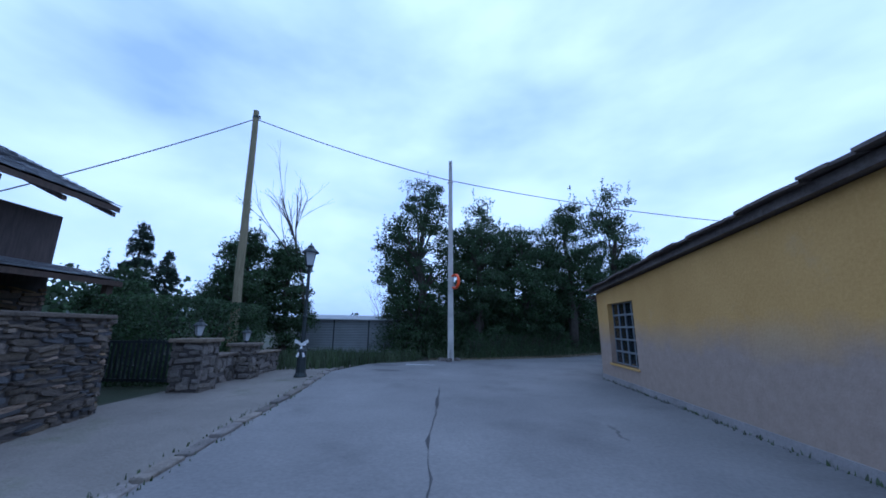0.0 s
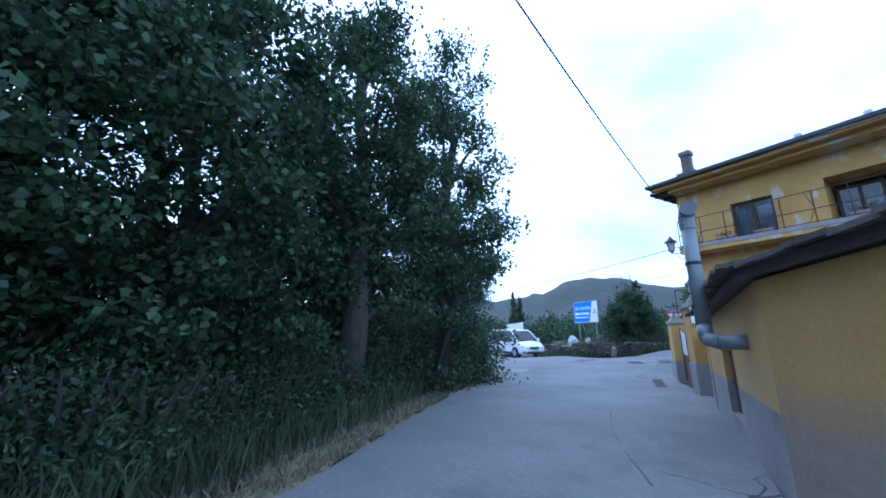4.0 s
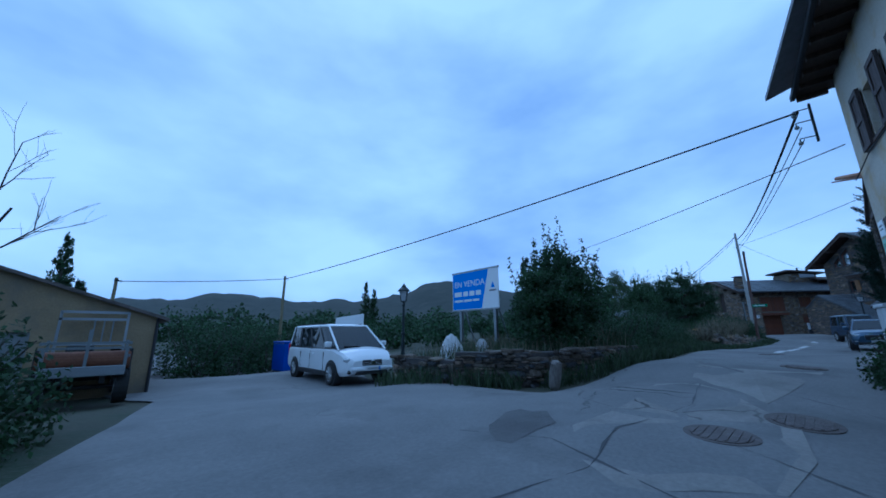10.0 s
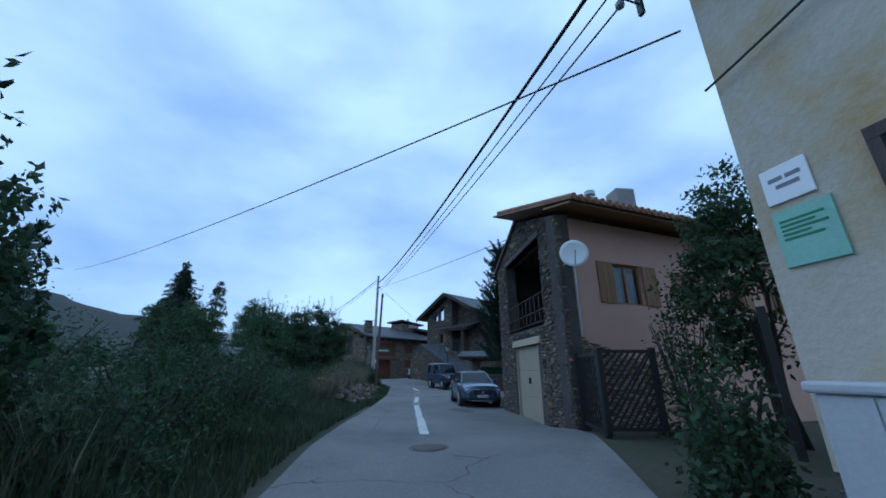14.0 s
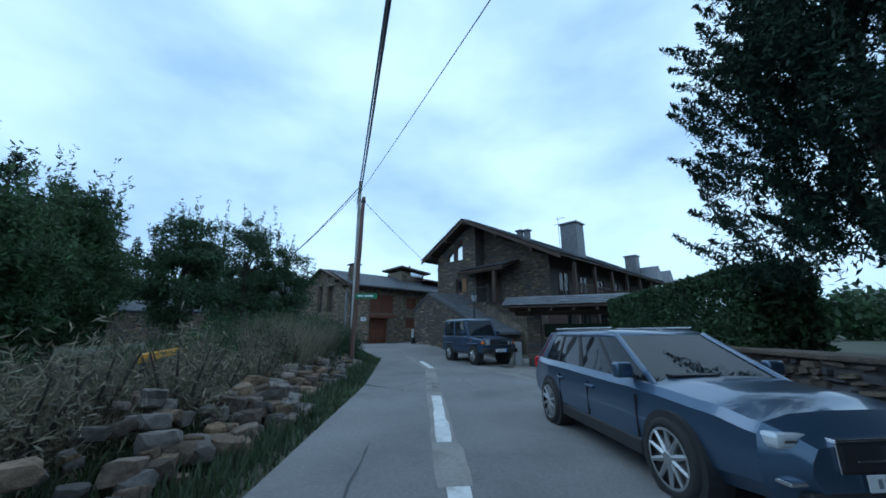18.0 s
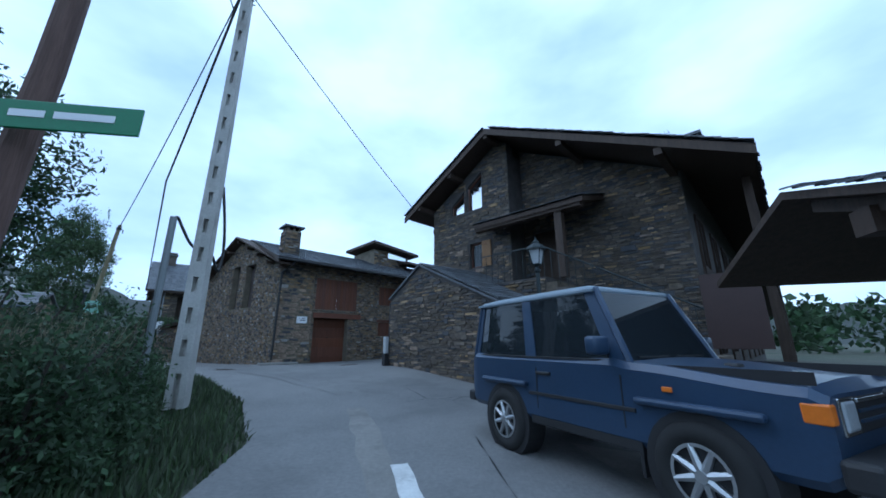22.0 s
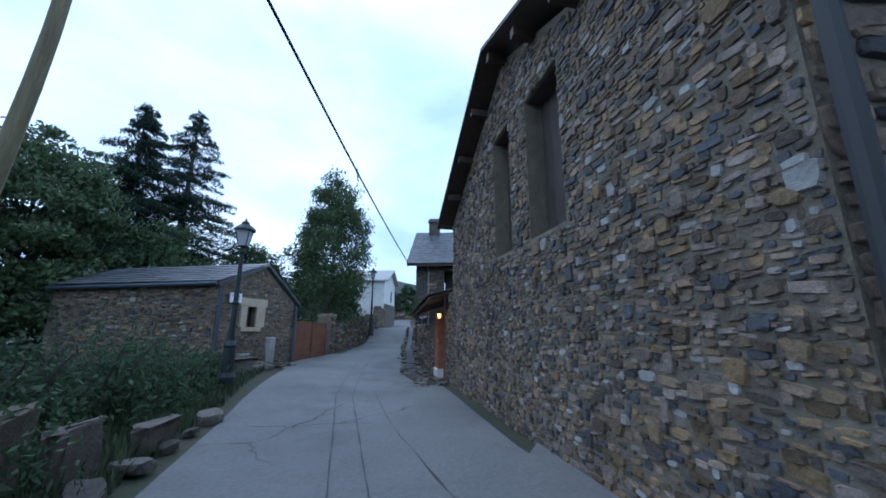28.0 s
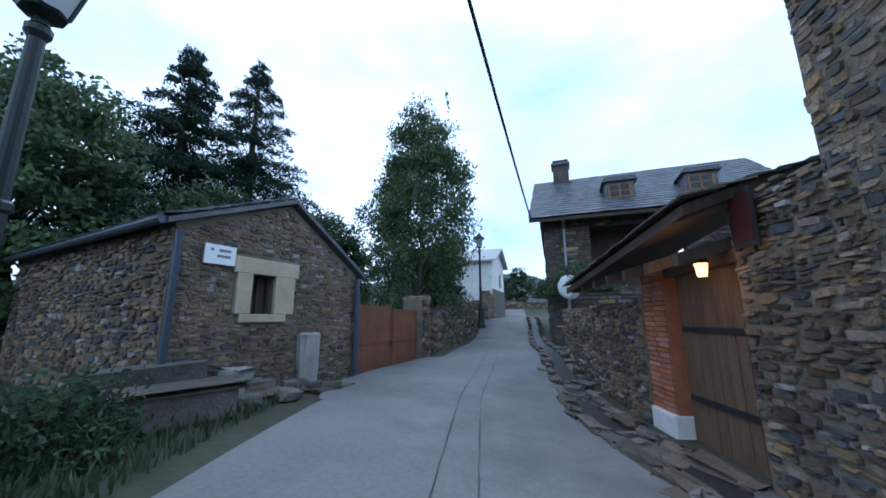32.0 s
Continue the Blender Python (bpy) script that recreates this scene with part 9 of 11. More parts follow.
# ---- across the junction ----
def farm_building():
    """A low farm building with its gable to the junction."""
    t = thing("farm_building", along((5.2, 37.7), (13.1, 37.5)), "plain yellow-brown farm building with its gable to the junction", "farm building")
    W, D, e, pk, z0 = 7.9, 11.0, 1.75, 3.05, -1.3
    bm = B()
    panel(bm, 0, W, z0, 1.25, 0, 0.3, [(3.0, 5.2, z0, 1.25), (6.9, 7.4, 0.1, 0.75)])
    panel(bm, 0, W, 1.25, e, 0, 0.3)
    prism(bm, [(0, e), (W, e), (W / 2, pk)], 0, 0.3)
    part("gable_wall", bm, "farm_render", t)
    for k in range(6):
        bm = B()
        box(bm, 3.0 + k * 0.367, 3.0 + (k + 1) * 0.367 - 0.008, 0.12, 0.16, z0, 1.25)
        part("door_board", bm, "zinc", t, "dull grey sheet of the gable door")
    window_unit(t, 6.9, 7.4, 0.1, 0.75, 0.1, "dark_wood", 1, 0, None)
    for x in (0.0, W - 0.3):
        bm = B()
        box(bm, x, x + 0.3, 0.3, D - 0.3, z0, e)
        part("side_wall", bm, "farm_render", t)
    bm = B()
    box(bm, 0, W, D - 0.3, D, z0, e)
    part("back_wall", bm, "farm_render", t)
    for xa, za, xb, zb in ((-0.3, e - 0.06, W / 2, pk + 0.1), (W / 2, pk + 0.1, W + 0.3, e - 0.06)):
        bm = B()
        slab_between(bm, (xa, -0.2, za), (xb, -0.2, zb), (xb, D + 0.2, zb), (xa, D + 0.2, za), 0.1)
        part("roof_slope", bm, "tile", t, "old dark tiled roof")
    bm = B()
    tube(bm, [(W + 0.02, -0.06, e - 0.1), (W + 0.02, -0.06, -0.8)], 0.045, 8)
    part("downpipe", bm, "trim", t)


farm_building()


def farm_wagon():
    """An old wagon seen from behind: wheels, bed, pale tailboard, a rusty roller and a rack of rails with a headboard."""
    t = thing("farm_wagon", pose(11.65, 34.3, ground(11.65, 34.3), rz=90), "old dark farm wagon with a pale tailboard and a rail rack", "wagon")
    bm = B()
    box(bm, 0.05, 3.6, -0.78, 0.78, 0.68, 0.8, 0.01)
    bed = part("bed", bm, "trim", t)
    for y in (-0.35, 0.35):
        bm = B()
        box(bm, 0.15, 4.3, y - 0.05, y + 0.05, 0.52, 0.68)
        part("chassis_beam", bm, "trim", bed)
    bm = B()
    box(bm, -0.02, 0.03, -0.72, 0.72, 0.70, 0.92, 0.01)
    part("tailboard", bm, "zinc", t, "pale dented tailboard")
    bm = B()
    cyl(bm, (0.35, -0.80, 1.03), (0.35, 0.80, 1.03), 0.22, 0.22, 20)
    part("roller", bm, "rust", t, "rusty brown roller")
    for y in (-0.80, 0.80):
        bm = B()
        box(bm, 0.25, 0.45, y - 0.03, y + 0.03, 0.78, 1.3, 0.01)
        part("roller_bracket", bm, "trim", t)
    for x, y, h in ((0.1, -0.7, 1.35), (0.1, 0.0, 1.75), (0.1, 0.7, 1.35), (1.6, -0.75, 1.5), (1.6, 0.75, 1.5), (2.9, -0.72, 2.3), (2.9, 0.72, 2.3)):
        bm = B()
        box(bm, x - 0.03, x + 0.03, y - 0.03, y + 0.03, 0.8, h)
        part("upright", bm, "zinc" if h > 2 else "grey_iron", t)
    for z, dx in ((1.3, 0.1), (1.42, 0.1)):
        bm = B()
        box(bm, dx - 0.025, dx + 0.02, -0.78, 0.78, z, z + 0.05)
        part("rail", bm, "grey_iron", t)
    for y in (-0.76, 0.76):
        for z in (1.1, 1.4):
            bm = B()
            box(bm, 0.1, 2.9, y - 0.02, y + 0.02, z, z + 0.06)
            part("rail", bm, "grey_iron", t)
    for z in (1.35, 2.05, 2.25):
        bm = B()
        box(bm, 2.87, 2.92, -0.74, 0.74, z, z + 0.07)
        part("head_rail", bm, "zinc", t, "pale head rail")
    for y in (0.0, -0.2, -0.4):
        bm = B()
        box(bm, 2.88, 2.91, y - 0.015, y + 0.015, 1.42, 2.05)
        part("head_bar", bm, "grey_iron", t)
    bm = B()
    box(bm, 2.1, 2.7, -0.1, 0.45, 0.8, 1.35, 0.03)
    part("bin", bm, "trim", t)
    for x in (0.55, 3.0):
        for y in (-0.72, 0.72):
            bm = B()
            cyl(bm, (x, y - 0.13, 0.42), (x, y + 0.13, 0.42), 0.42, 0.42, 22)
            w = part("wheel", bm, "tyre", t)
            bm = B()
            cyl(bm, (x, y - 0.14, 0.42), (x, y + 0.14, 0.42), 0.2, 0.2, 14)
            part("hub", bm, "rim", w)
        bm = B()
        cyl(bm, (x, -0.7, 0.42), (x, 0.7, 0.42), 0.05, 0.05, 8)
        part("axle", bm, "trim", t)
    bm = B()
    tube(bm, [(4.3, 0.35, 0.6), (5.3, 0.0, 0.5), (4.3, -0.35, 0.6)], 0.04, 6)
    part("drawbar", bm, "trim", t)


farm_wagon()
sp = thing("sign_post", pose(10.38, 30.0, -0.45, rz=15), "grey post with a pale sign plate and a tall panel", "sign post")
bm = B()
box(bm, -0.05, 0.05, -0.05, 0.05, 0, 2.72, 0.01)
part("post", bm, "grey_iron", sp)
bm = B()
box(bm, -0.28, 0.22, -0.075, -0.055, 2.45, 2.72)
part("plate", bm, "pale_green", sp, "pale green sign plate")
bm = B()
box(bm, 0.05, 0.19, -0.03, 0.03, 1.0, 2.42, 0.005)
part("panel", bm, "signwhite", sp, "tall narrow white panel")

# terrace wall with weeds, standing stone
for k, (a, b, h) in enumerate((((18.15, 31.4), (18.3, 29.0), 0.75), ((18.3, 29.0), (19.1, 27.35), 0.85), ((19.1, 27.35), (21.2, 26.75), 0.75), ((21.2, 26.75), (23.6, 26.5), 0.55))):
    dry_wall("terrace_wall", a, b, h, 0.5, "dry-stone terrace wall of brown rubble with weeds", 340 + k)
ss = boulder(19.05, 26.7, 0.5, random.Random(77), "pointed pale standing stone at the road edge", "", mat="rubble")
ss.matrix_world = pose(19.05, 26.7, ground(19.05, 26.7) + 0.3, 6, -8, 30) @ Matrix.Diagonal((0.22, 0.16, 0.5, 1))
# stones heaped along the lane
rng = random.Random(88)
for i in range(300):
    f = rng.random()
    back = rng.random()
    x, y = 36.2 + 12.0 * f + rng.uniform(-0.3, 0.3), 26.1 + 0.85 * back + 0.15 * math.sin(3 * f * 6.28)
    rise = 0.62 * back * (0.55 + 0.45 * math.sin(f * 17.0) ** 2) * (1 - 0.5 * f)
    boulder(x, y, rng.choice((0.09, 0.11, 0.13, 0.16, 0.19, 0.23)) * (1 - 0.25 * f), random.Random(900 + i), lift=rise + rng.uniform(-0.03, 0.03), label="rough grey-brown stone of a heap by the lane", group="stones heaped by the lane", mat=("stone", "rubble")[i % 2])
yb_ = thing("barrier_bar", pose(40.3, 28.6, 0.75, rz=20), "yellow barrier bar across a field entrance", "barrier")
bm = B()
box(bm, -1.6, 1.6, -0.04, 0.04, 0.4, 0.52, 0.01)
part("bar", bm, "yellow", yb_)
for x in (-1.4, 1.4):
    bm = B()
    cyl(bm, (x, 0, -0.3), (x, 0, 0.5), 0.04, 0.04, 8)
    part("post", bm, "iron", yb_)

# low wall behind the parked car
block_wall("boundary_wall", (44.6, 17.9), (40.2, 18.9), 1.05, 0.4, "low schist boundary wall below a clipped hedge", 351, "slab", 80)
block_wall("boundary_wall", (40.2, 18.9), (35.6, 20.2), 1.05, 0.4, "low schist boundary wall behind a parked car", 352, "slab", 120)

# flat slabs and a step at the foot of the shed, ditch and joints of the upper lane
def slab_stone(x, y, sx, sy, sz, turn, lift, label, seed, mat="slab"):
    rng = random.Random(seed)
    bm = B()
    box(bm, -sx / 2, sx / 2, -sy / 2, sy / 2, 0, sz, min(0.03, sz * 0.3))
    for v in bm.verts:
        v.co += Vector((rng.uniform(-1, 1) * 0.07, rng.uniform(-1, 1) * 0.06, rng.uniform(-1, 1) * 0.025))
    o = part("stone_slab", bm, mat, None)
    o.matrix_world = pose(x, y, ground(x, y) - 0.03 + lift, rng.uniform(-2, 2), rng.uniform(-2, 2), turn)
    return tagged(o, label, "stone slab", "stones of the channel" if "channel" in label else "paving before the gateway" if "paving" in label else "slabs by the shed")


slab_stone(64.45, 39.62, 1.35, 0.55, 0.36, 14, 0.0, "long low stone bench block beside a lamp", 1, "rubble")
slab_stone(64.45, 39.62, 1.45, 0.62, 0.07, 14, 0.36, "flat dark stone seat on a low block", 2)
slab_stone(64.3, 40.2, 1.2, 0.32, 0.62, 16, 0.0, "rough stone block behind a bench slab", 3, "rubble")
slab_stone(65.6, 40.35, 0.7, 0.4, 0.16, 20, 0.0, "flat stone step by a shed", 4)
slab_stone(65.55, 40.55, 0.5, 0.3, 0.14, 26, 0.14, "flat stone step by a shed", 5)
slab_stone(66.8, 40.7, 0.9, 0.45, 0.06, 25, 0.0, "dark flat slab set in the ground", 6)
slab_stone(66.6, 41.25, 0.42, 0.12, 0.95, 28, 0.0, "pale upright slab leaning on a shed wall", 7, "stone_p")
slab_stone(65.25, 40.35, 0.34, 0.3, 0.5, 40, 0.0, "pale rough block beside a bench", 8, "stone_p")
for i, (x, y, w, h, a) in enumerate(((60.2, 32.6, 0.9, 0.75, 60), (60.8, 33.3, 0.6, 0.5, 50), (61.6, 33.9, 0.5, 0.35, 40))):
    slab_stone(x - 0.4, y + 0.5, w, 0.12, h, a, 0.0, "upright dark slate slab in the grass", 20 + i)
for i in range(9):
    rr = random.Random(60 + i)
    boulder(58.6 + i * 0.45, 31.35 + i * 0.5, rr.uniform(0.10, 0.24), rr, "loose stone at the weedy road edge", "stones at the road edge")
DL = [(67.4, 34.9), (69.25, 37.1), (74.7, 41.7), (83.5, 48.4)]
# no hollow is cut: a flat black strip paints the channel's shaded depth
strip("ditch", DL, 0.42, "black", "flat black strip painted as the shade inside the open water channel beside the lane", 0.022, ragged=0.15)
rr = random.Random(71)
k = 0
for (xa, ya), (xb, yb) in zip(DL[:-1], DL[1:]):
    seg = math.dist((xa, ya), (xb, yb))
    dx, dy = (xb - xa) / seg, (yb - ya) / seg
    for o in (-0.25, 0.27):
        u = 0.0
        while u < seg:
            w = rr.uniform(0.4, 0.75)
            slab_stone(xa + dx * (u + w / 2) - dy * o, ya + dy * (u + w / 2) + dx * o, w * 0.96, rr.uniform(0.12, 0.2), rr.uniform(0.09, 0.15), math.degrees(math.atan2(dy, dx)), 0.0, "rough kerb stone lining an open channel", 800 + k, ("slab", "rubble")[k % 3 == 0])
            k += 1
            u += w
rp = random.Random(303)
for k in range(30):
    u, v = rp.uniform(-0.3, 6.2), rp.uniform(0.12, 0.75)
    slab_stone(67.4 + 0.713 * u - 0.70 * v, 34.5 + 0.70 * u + 0.713 * v, rp.uniform(0.2, 0.42), rp.uniform(0.16, 0.3), 0.06, rp.uniform(0, 180), rp.uniform(-0.02, 0.0), "flat rough paving stone before the gateway", 330 + k, ("slab", "rubble")[k % 2])
for o in (-0.12, 0.12):
    strip("road_joint", [(53.0 + o, 24.6 - o), (57.2 + o, 28.0 - o), (60.6 + o, 30.6 - o), (64.8 + o, 35.4 - o), (68.4 + o, 38.8 - o), (76.0 + o, 44.6 - o), (84 + o, 50.6 - o)], 0.014, "trim", "dark joint of the paved middle strip", 0.0195, "joint", "stuff", 0.9, 77)
strip("middle_strip", [(53.0, 24.6), (57.2, 28.0), (60.6, 30.6), (64.8, 35.4), (68.4, 38.8), (76.0, 44.6), (84, 50.6)], 0.26, "concrete", "paved middle strip of the upper lane", 0.0178)
ribbon("shed_forecourt", [(66.3, 39.9), (66.9, 41.0), (68.6, 42.2), (70.8, 43.2)], [(66.5, 39.2), (67.5, 40.1), (69.4, 41.4), (71.4, 42.6)], 0.007, "concrete", "worn concrete strip before the shed and the rusty gate", 4)
ribbon("gate_forecourt", [(41.6, 21.2), (44.5, 21.0), (50.0, 21.2)], [(40.2, 18.2), (44.8, 16.4), (50.0, 17.2)], 0.006, "apron", "pale concrete forecourt before a brown gate", 6)
ribbon("forecourt", [(56.5, 23.4), (57.9, 23.7), (61.6, 28.6), (63.6, 31.0)], [(58.2, 22.2), (66.5, 22.2), (67.2, 26.5), (67.0, 31.5)], 0.008, "concrete", "concrete forecourt before a stone house", 6)
# grey service post and conduit beside the concrete pole
sv = thing("service_post", pose(51.0, 27.25, 0.6), "grey steel service post with a looped conduit", "post")
bm = B()
cyl(bm, (0, 0, 0), (0, 0, 2.9), 0.05, 0.05, 10)
part("post", bm, "grey_iron", sv)
bm = B()
def rounded(pts, k=6):
    """A smooth run of points through those given."""
    v = [Vector(p) for p in pts]
    v = [v[0] * 2 - v[1]] + v + [v[-1] * 2 - v[-2]]
    out = []
    for a, b, c, d in zip(v[:-3], v[1:-2], v[2:-1], v[3:]):
        for i in range(k):
            f = i / k
            out.append(b + (c - a) * 0.5 * f + (a * 2 - b * 5 + c * 4 - d) * 0.5 * f * f + (b * 3 - a - c * 3 + d) * 0.5 * f ** 3)
    return out + [v[-2]]


tube(bm, rounded([(0, 0, 2.8), (0.06, -0.02, 2.92), (0.16, -0.08, 2.75), (0.30, -0.2, 2.5), (0.5, -0.4, 2.42), (0.62, -0.46, 2.2), (0.74, -0.46, 2.2), (0.80, -0.46, 2.5), (0.74, -0.44, 3.0), (0.55, -0.4, 3.7)]), 0.024, 8)
part("conduit", bm, "trim", sv)
# dish on the low wall by the gateway
gd = thing("satellite_dish", pose(73.1, 39.58, 2.72, rz=-35), "white satellite dish on a rubble wall", "satellite dish")
bm = B()
rings = []
for r in (0.02, 0.14, 0.26, 0.34):
    rings.append([bm.verts.new((r * math.cos(2 * math.pi * i / 20), 0.45 * r * r, r * math.sin(2 * math.pi * i / 20))) for i in range(20)])
for a, b in zip(rings[:-1], rings[1:]):
    for i in range(20):
        bm.faces.new((a[i], b[i], b[(i + 1) % 20], a[(i + 1) % 20]))
bm.faces.new(rings[0])
rf = part("reflector", bm, "white", gd, "", True)
rf.modifiers.new("thick", "SOLIDIFY").thickness = 0.01
bm = B()
tube(bm, [(0, 0.05, 0), (0.0, 0.12, -0.7)], 0.02, 6)
part("mast", bm, "zinc", gd)
bm = B()
tube(bm, [(0, 0.02, -0.3), (0, -0.32, -0.05)], 0.012, 6)
part("arm", bm, "zinc", gd)


# ---- parked vehicles ----
def loft(bm, rings, close=True):
    vs = [[bm.verts.new(p) for p in r] for r in rings]
    n = len(vs[0])
    for a, b in zip(vs[:-1], vs[1:]):
        for i in range(n if close else n - 1):
            bm.faces.new((a[i], a[(i + 1) % n], b[(i + 1) % n], b[i]))
    if close:
        bm.faces.new(vs[0][::-1])
        bm.faces.new(vs[-1])
    return bm


def lower_ring(x, w, zl, zt, crown=0.03, tuck=0.10, boxy=False):
    """A section of a car's lower body: sill, bulging flank, shoulder and crowned top."""
    if boxy:
        half = [(w - 0.05, zl), (w, zl + 0.06), (w, zl + (zt - zl) * 0.45), (w - 0.005, zt - 0.07), (w - 0.05, zt - 0.01), (w * 0.8, zt), (w * 0.25, zt + crown)]
        return [(x, y, z) for y, z in half] + [(x, -y, z) for y, z in half[::-1]]
    half = [(w - tuck, zl), (w - 0.02, zl + 0.12), (w, zl + (zt - zl) * 0.45), (w - 0.03, zt - 0.10), (w - 0.09, zt - 0.02), (w * 0.6, zt + crown * 0.7), (w * 0.25, zt + crown)]
    return [(x, y, z) for y, z in half] + [(x, -y, z) for y, z in half[::-1]]


def cabin_point(c, fx, fz, side):
    """A point of the cabin's side: fx along it from rear to front, fz from belt to roof."""
    xr, xf = c["xr"][0] + (c["xr"][1] - c["xr"][0]) * fz, c["xf"][0] + (c["xf"][1] - c["xf"][0]) * fz
    w = c["w"][0] + (c["w"][1] - c["w"][0]) * fz
    ends = 1 - 0.07 * (2 * fx - 1) ** 4
    return Vector((xr + (xf - xr) * fx, side * w * ends, c["z"][0] + (c["z"][1] - c["z"][0]) * fz))


def wheel(t, x, y, r, width, rim_r, spokes, side):
    bm = B()
    n = 28
    prof = [(rim_r, -width / 2), (r - 0.03, -width / 2), (r, -width / 2 + 0.04), (r, width / 2 - 0.04), (r - 0.03, width / 2), (rim_r, width / 2)]
    rings = [[bm.verts.new((x + a * math.cos(2 * math.pi * i / n), y + b, r + a * math.sin(2 * math.pi * i / n))) for i in range(n)] for a, b in prof]
    for a, b in zip(rings, rings[1:] + rings[:1]):
        for i in range(n):
            bm.faces.new((a[i], a[(i + 1) % n], b[(i + 1) % n], b[i]))
    ty = part("wheel", bm, "tyre", t, "black rubber tyre", True)
    o = y + side * width * 0.42
    bm = B()
    cyl(bm, (x, y - side * 0.05, r), (x, o - side * 0.05, r), rim_r, rim_r, n)
    part("rim_dish", bm, "trim", ty)
    bm = B()
    for i in range(n):
        a0, a1 = 2 * math.pi * i / n, 2 * math.pi * (i + 1) / n
        q = [(x + k * math.cos(a), o + side * 0.02, r + k * math.sin(a)) for k, a in ((rim_r, a0), (rim_r, a1), (rim_r - 0.025, a1), (rim_r - 0.025, a0))]
        bm.faces.new([bm.verts.new(p) for p in q])
    part("rim_edge", bm, "rim", ty)
    bm = B()
    cyl(bm, (x, o - side * 0.05, r), (x, o + side * 0.03, r), rim_r * 0.24, rim_r * 0.2, 12)
    part("hub", bm, "rim", ty)
    for i in range(spokes):
        a = 2 * math.pi * i / spokes + 0.3
        bm = B()
        cyl(bm, (x + rim_r * 0.15 * math.cos(a), o - side * 0.01, r + rim_r * 0.15 * math.sin(a)), (x + rim_r * 0.97 * math.cos(a), o + side * 0.005, r + rim_r * 0.97 * math.sin(a)), 0.035, 0.022, 6)
        part("spoke", bm, "rim", ty)


def vehicle(name, x, y, z, turn, label, category, s, size=1.0):
    t = thing(name, pose(x, y, z, rz=turn) @ Matrix.Scale(size, 4), label, category)
    paint = s["paint"]
    # lower body
    rings = []
    xs = [k[0] for k in s["body"]]
    for i in range(49):
        u = xs[0] + (xs[-1] - xs[0]) * i / 48
        j = max(k for k in range(len(xs) - 1) if xs[k] <= u + 1e-9)
        f = (u - xs[j]) / (xs[j + 1] - xs[j])
        f = f * f * (3 - 2 * f)
        v = [p + (q - p) * f for p, q in zip(s["body"][j][1:], s["body"][j + 1][1:])]
        rings.append(lower_ring(u, *v, boxy=s.get("boxy", False)))
    bm = B()
    loft(bm, rings)
    body = part("body", bm, paint, t, "", True)
    body.data.set_sharp_from_angle(angle=radians(24))
    c = s["cabin"]
    # glazed cabin, roof and pillars
    bm = B()
    rr = []
    for k in range(5):
        fz = k / 4
        pts = [cabin_point(c, fx / 8, fz, 1) for fx in range(9)] + [cabin_point(c, fx / 8, fz, -1) for fx in range(8, -1, -1)]
        rr.append(pts)
    loft(bm, rr)
    part("glazing", bm, "car_glass", t, "dark tinted car windows")
    bm = B()
    rr = []
    for dz, k in ((-0.05, 1.0), (0.0, 1.005), (0.03, 0.97), (0.055, 0.86), (0.07, 0.6)):
        pts = []
        for side in (1, -1):
            fxs = range(9) if side == 1 else range(8, -1, -1)
            for fx in fxs:
                p = cabin_point(c, fx / 8, 1 + dz * 0.6 if dz < 0 else 1.0, side)
                cx = (c["xr"][1] + c["xf"][1]) / 2
                pts.append(Vector((cx + (p.x - cx) * (k if k < 1 else 1.01), p.y * k * 1.012, c["z"][1] + dz)))
        rr.append(pts)
    loft(bm, rr)
    part("roof", bm, s.get("roof", paint), t, "", True)
    for fx, w, *mt in s["pillars"]:
        for side in (1, -1):
            bm = B()
            a0, a1 = cabin_point(c, fx, -0.05, side), cabin_point(c, fx, 1.0, side)
            b0, b1 = cabin_point(c, min(1, fx + w), -0.05, side), cabin_point(c, min(1, fx + w), 1.0, side)
            o = Vector((0, side * 0.010, 0))
            i_ = Vector((0, -side * 0.02, 0))
            q = [a0 + o, b0 + o, b1 + o, a1 + o, a0 + i_, b0 + i_, b1 + i_, a1 + i_]
            v = [bm.verts.new(p) for p in q]
            for f in ((0, 1, 2, 3), (4, 5, 6, 7), (0, 1, 5, 4), (1, 2, 6, 5), (2, 3, 7, 6), (3, 0, 4, 7)):
                bm.faces.new([v[k] for k in f])
            part("tail_strip" if mt == ["tail"] else "pillar", bm, mt[0] if mt else s.get("pillar_mat", paint), t)
    for fx in (0.0, 1.0):
        for side in (1, -1):
            bm = B()
            tube(bm, [cabin_point(c, fx, -0.05, side), cabin_point(c, fx, 0.5, side), cabin_point(c, fx, 1.0, side)], 0.035, 6)
            part("corner_pillar", bm, paint, t)
    # seals under the windows
    for side in (1, -1):
        bm = B()
        tube(bm, [cabin_point(c, k / 8, 0.0, side) + Vector((0, side * 0.006, 0)) for k in range(9)], 0.014, 5)
        part("window_seal", bm, s.get("seal", "trim"), t)
    # wheels, arches and sills
    W = s["half"]
    for wx in s["wheels"]:
        for side in (1, -1):
            bm = B()
            cyl(bm, (wx, side * (W - 0.25), s["r"]), (wx, side * (W + 0.002), s["r"]), s["r"] + 0.07, s["r"] + 0.065, 28)
            part("wheel_arch", bm, "trim", t)
            wheel(t, wx, side * (W - 0.07), s["r"], 0.22, s["rim"], s["spokes"], side)
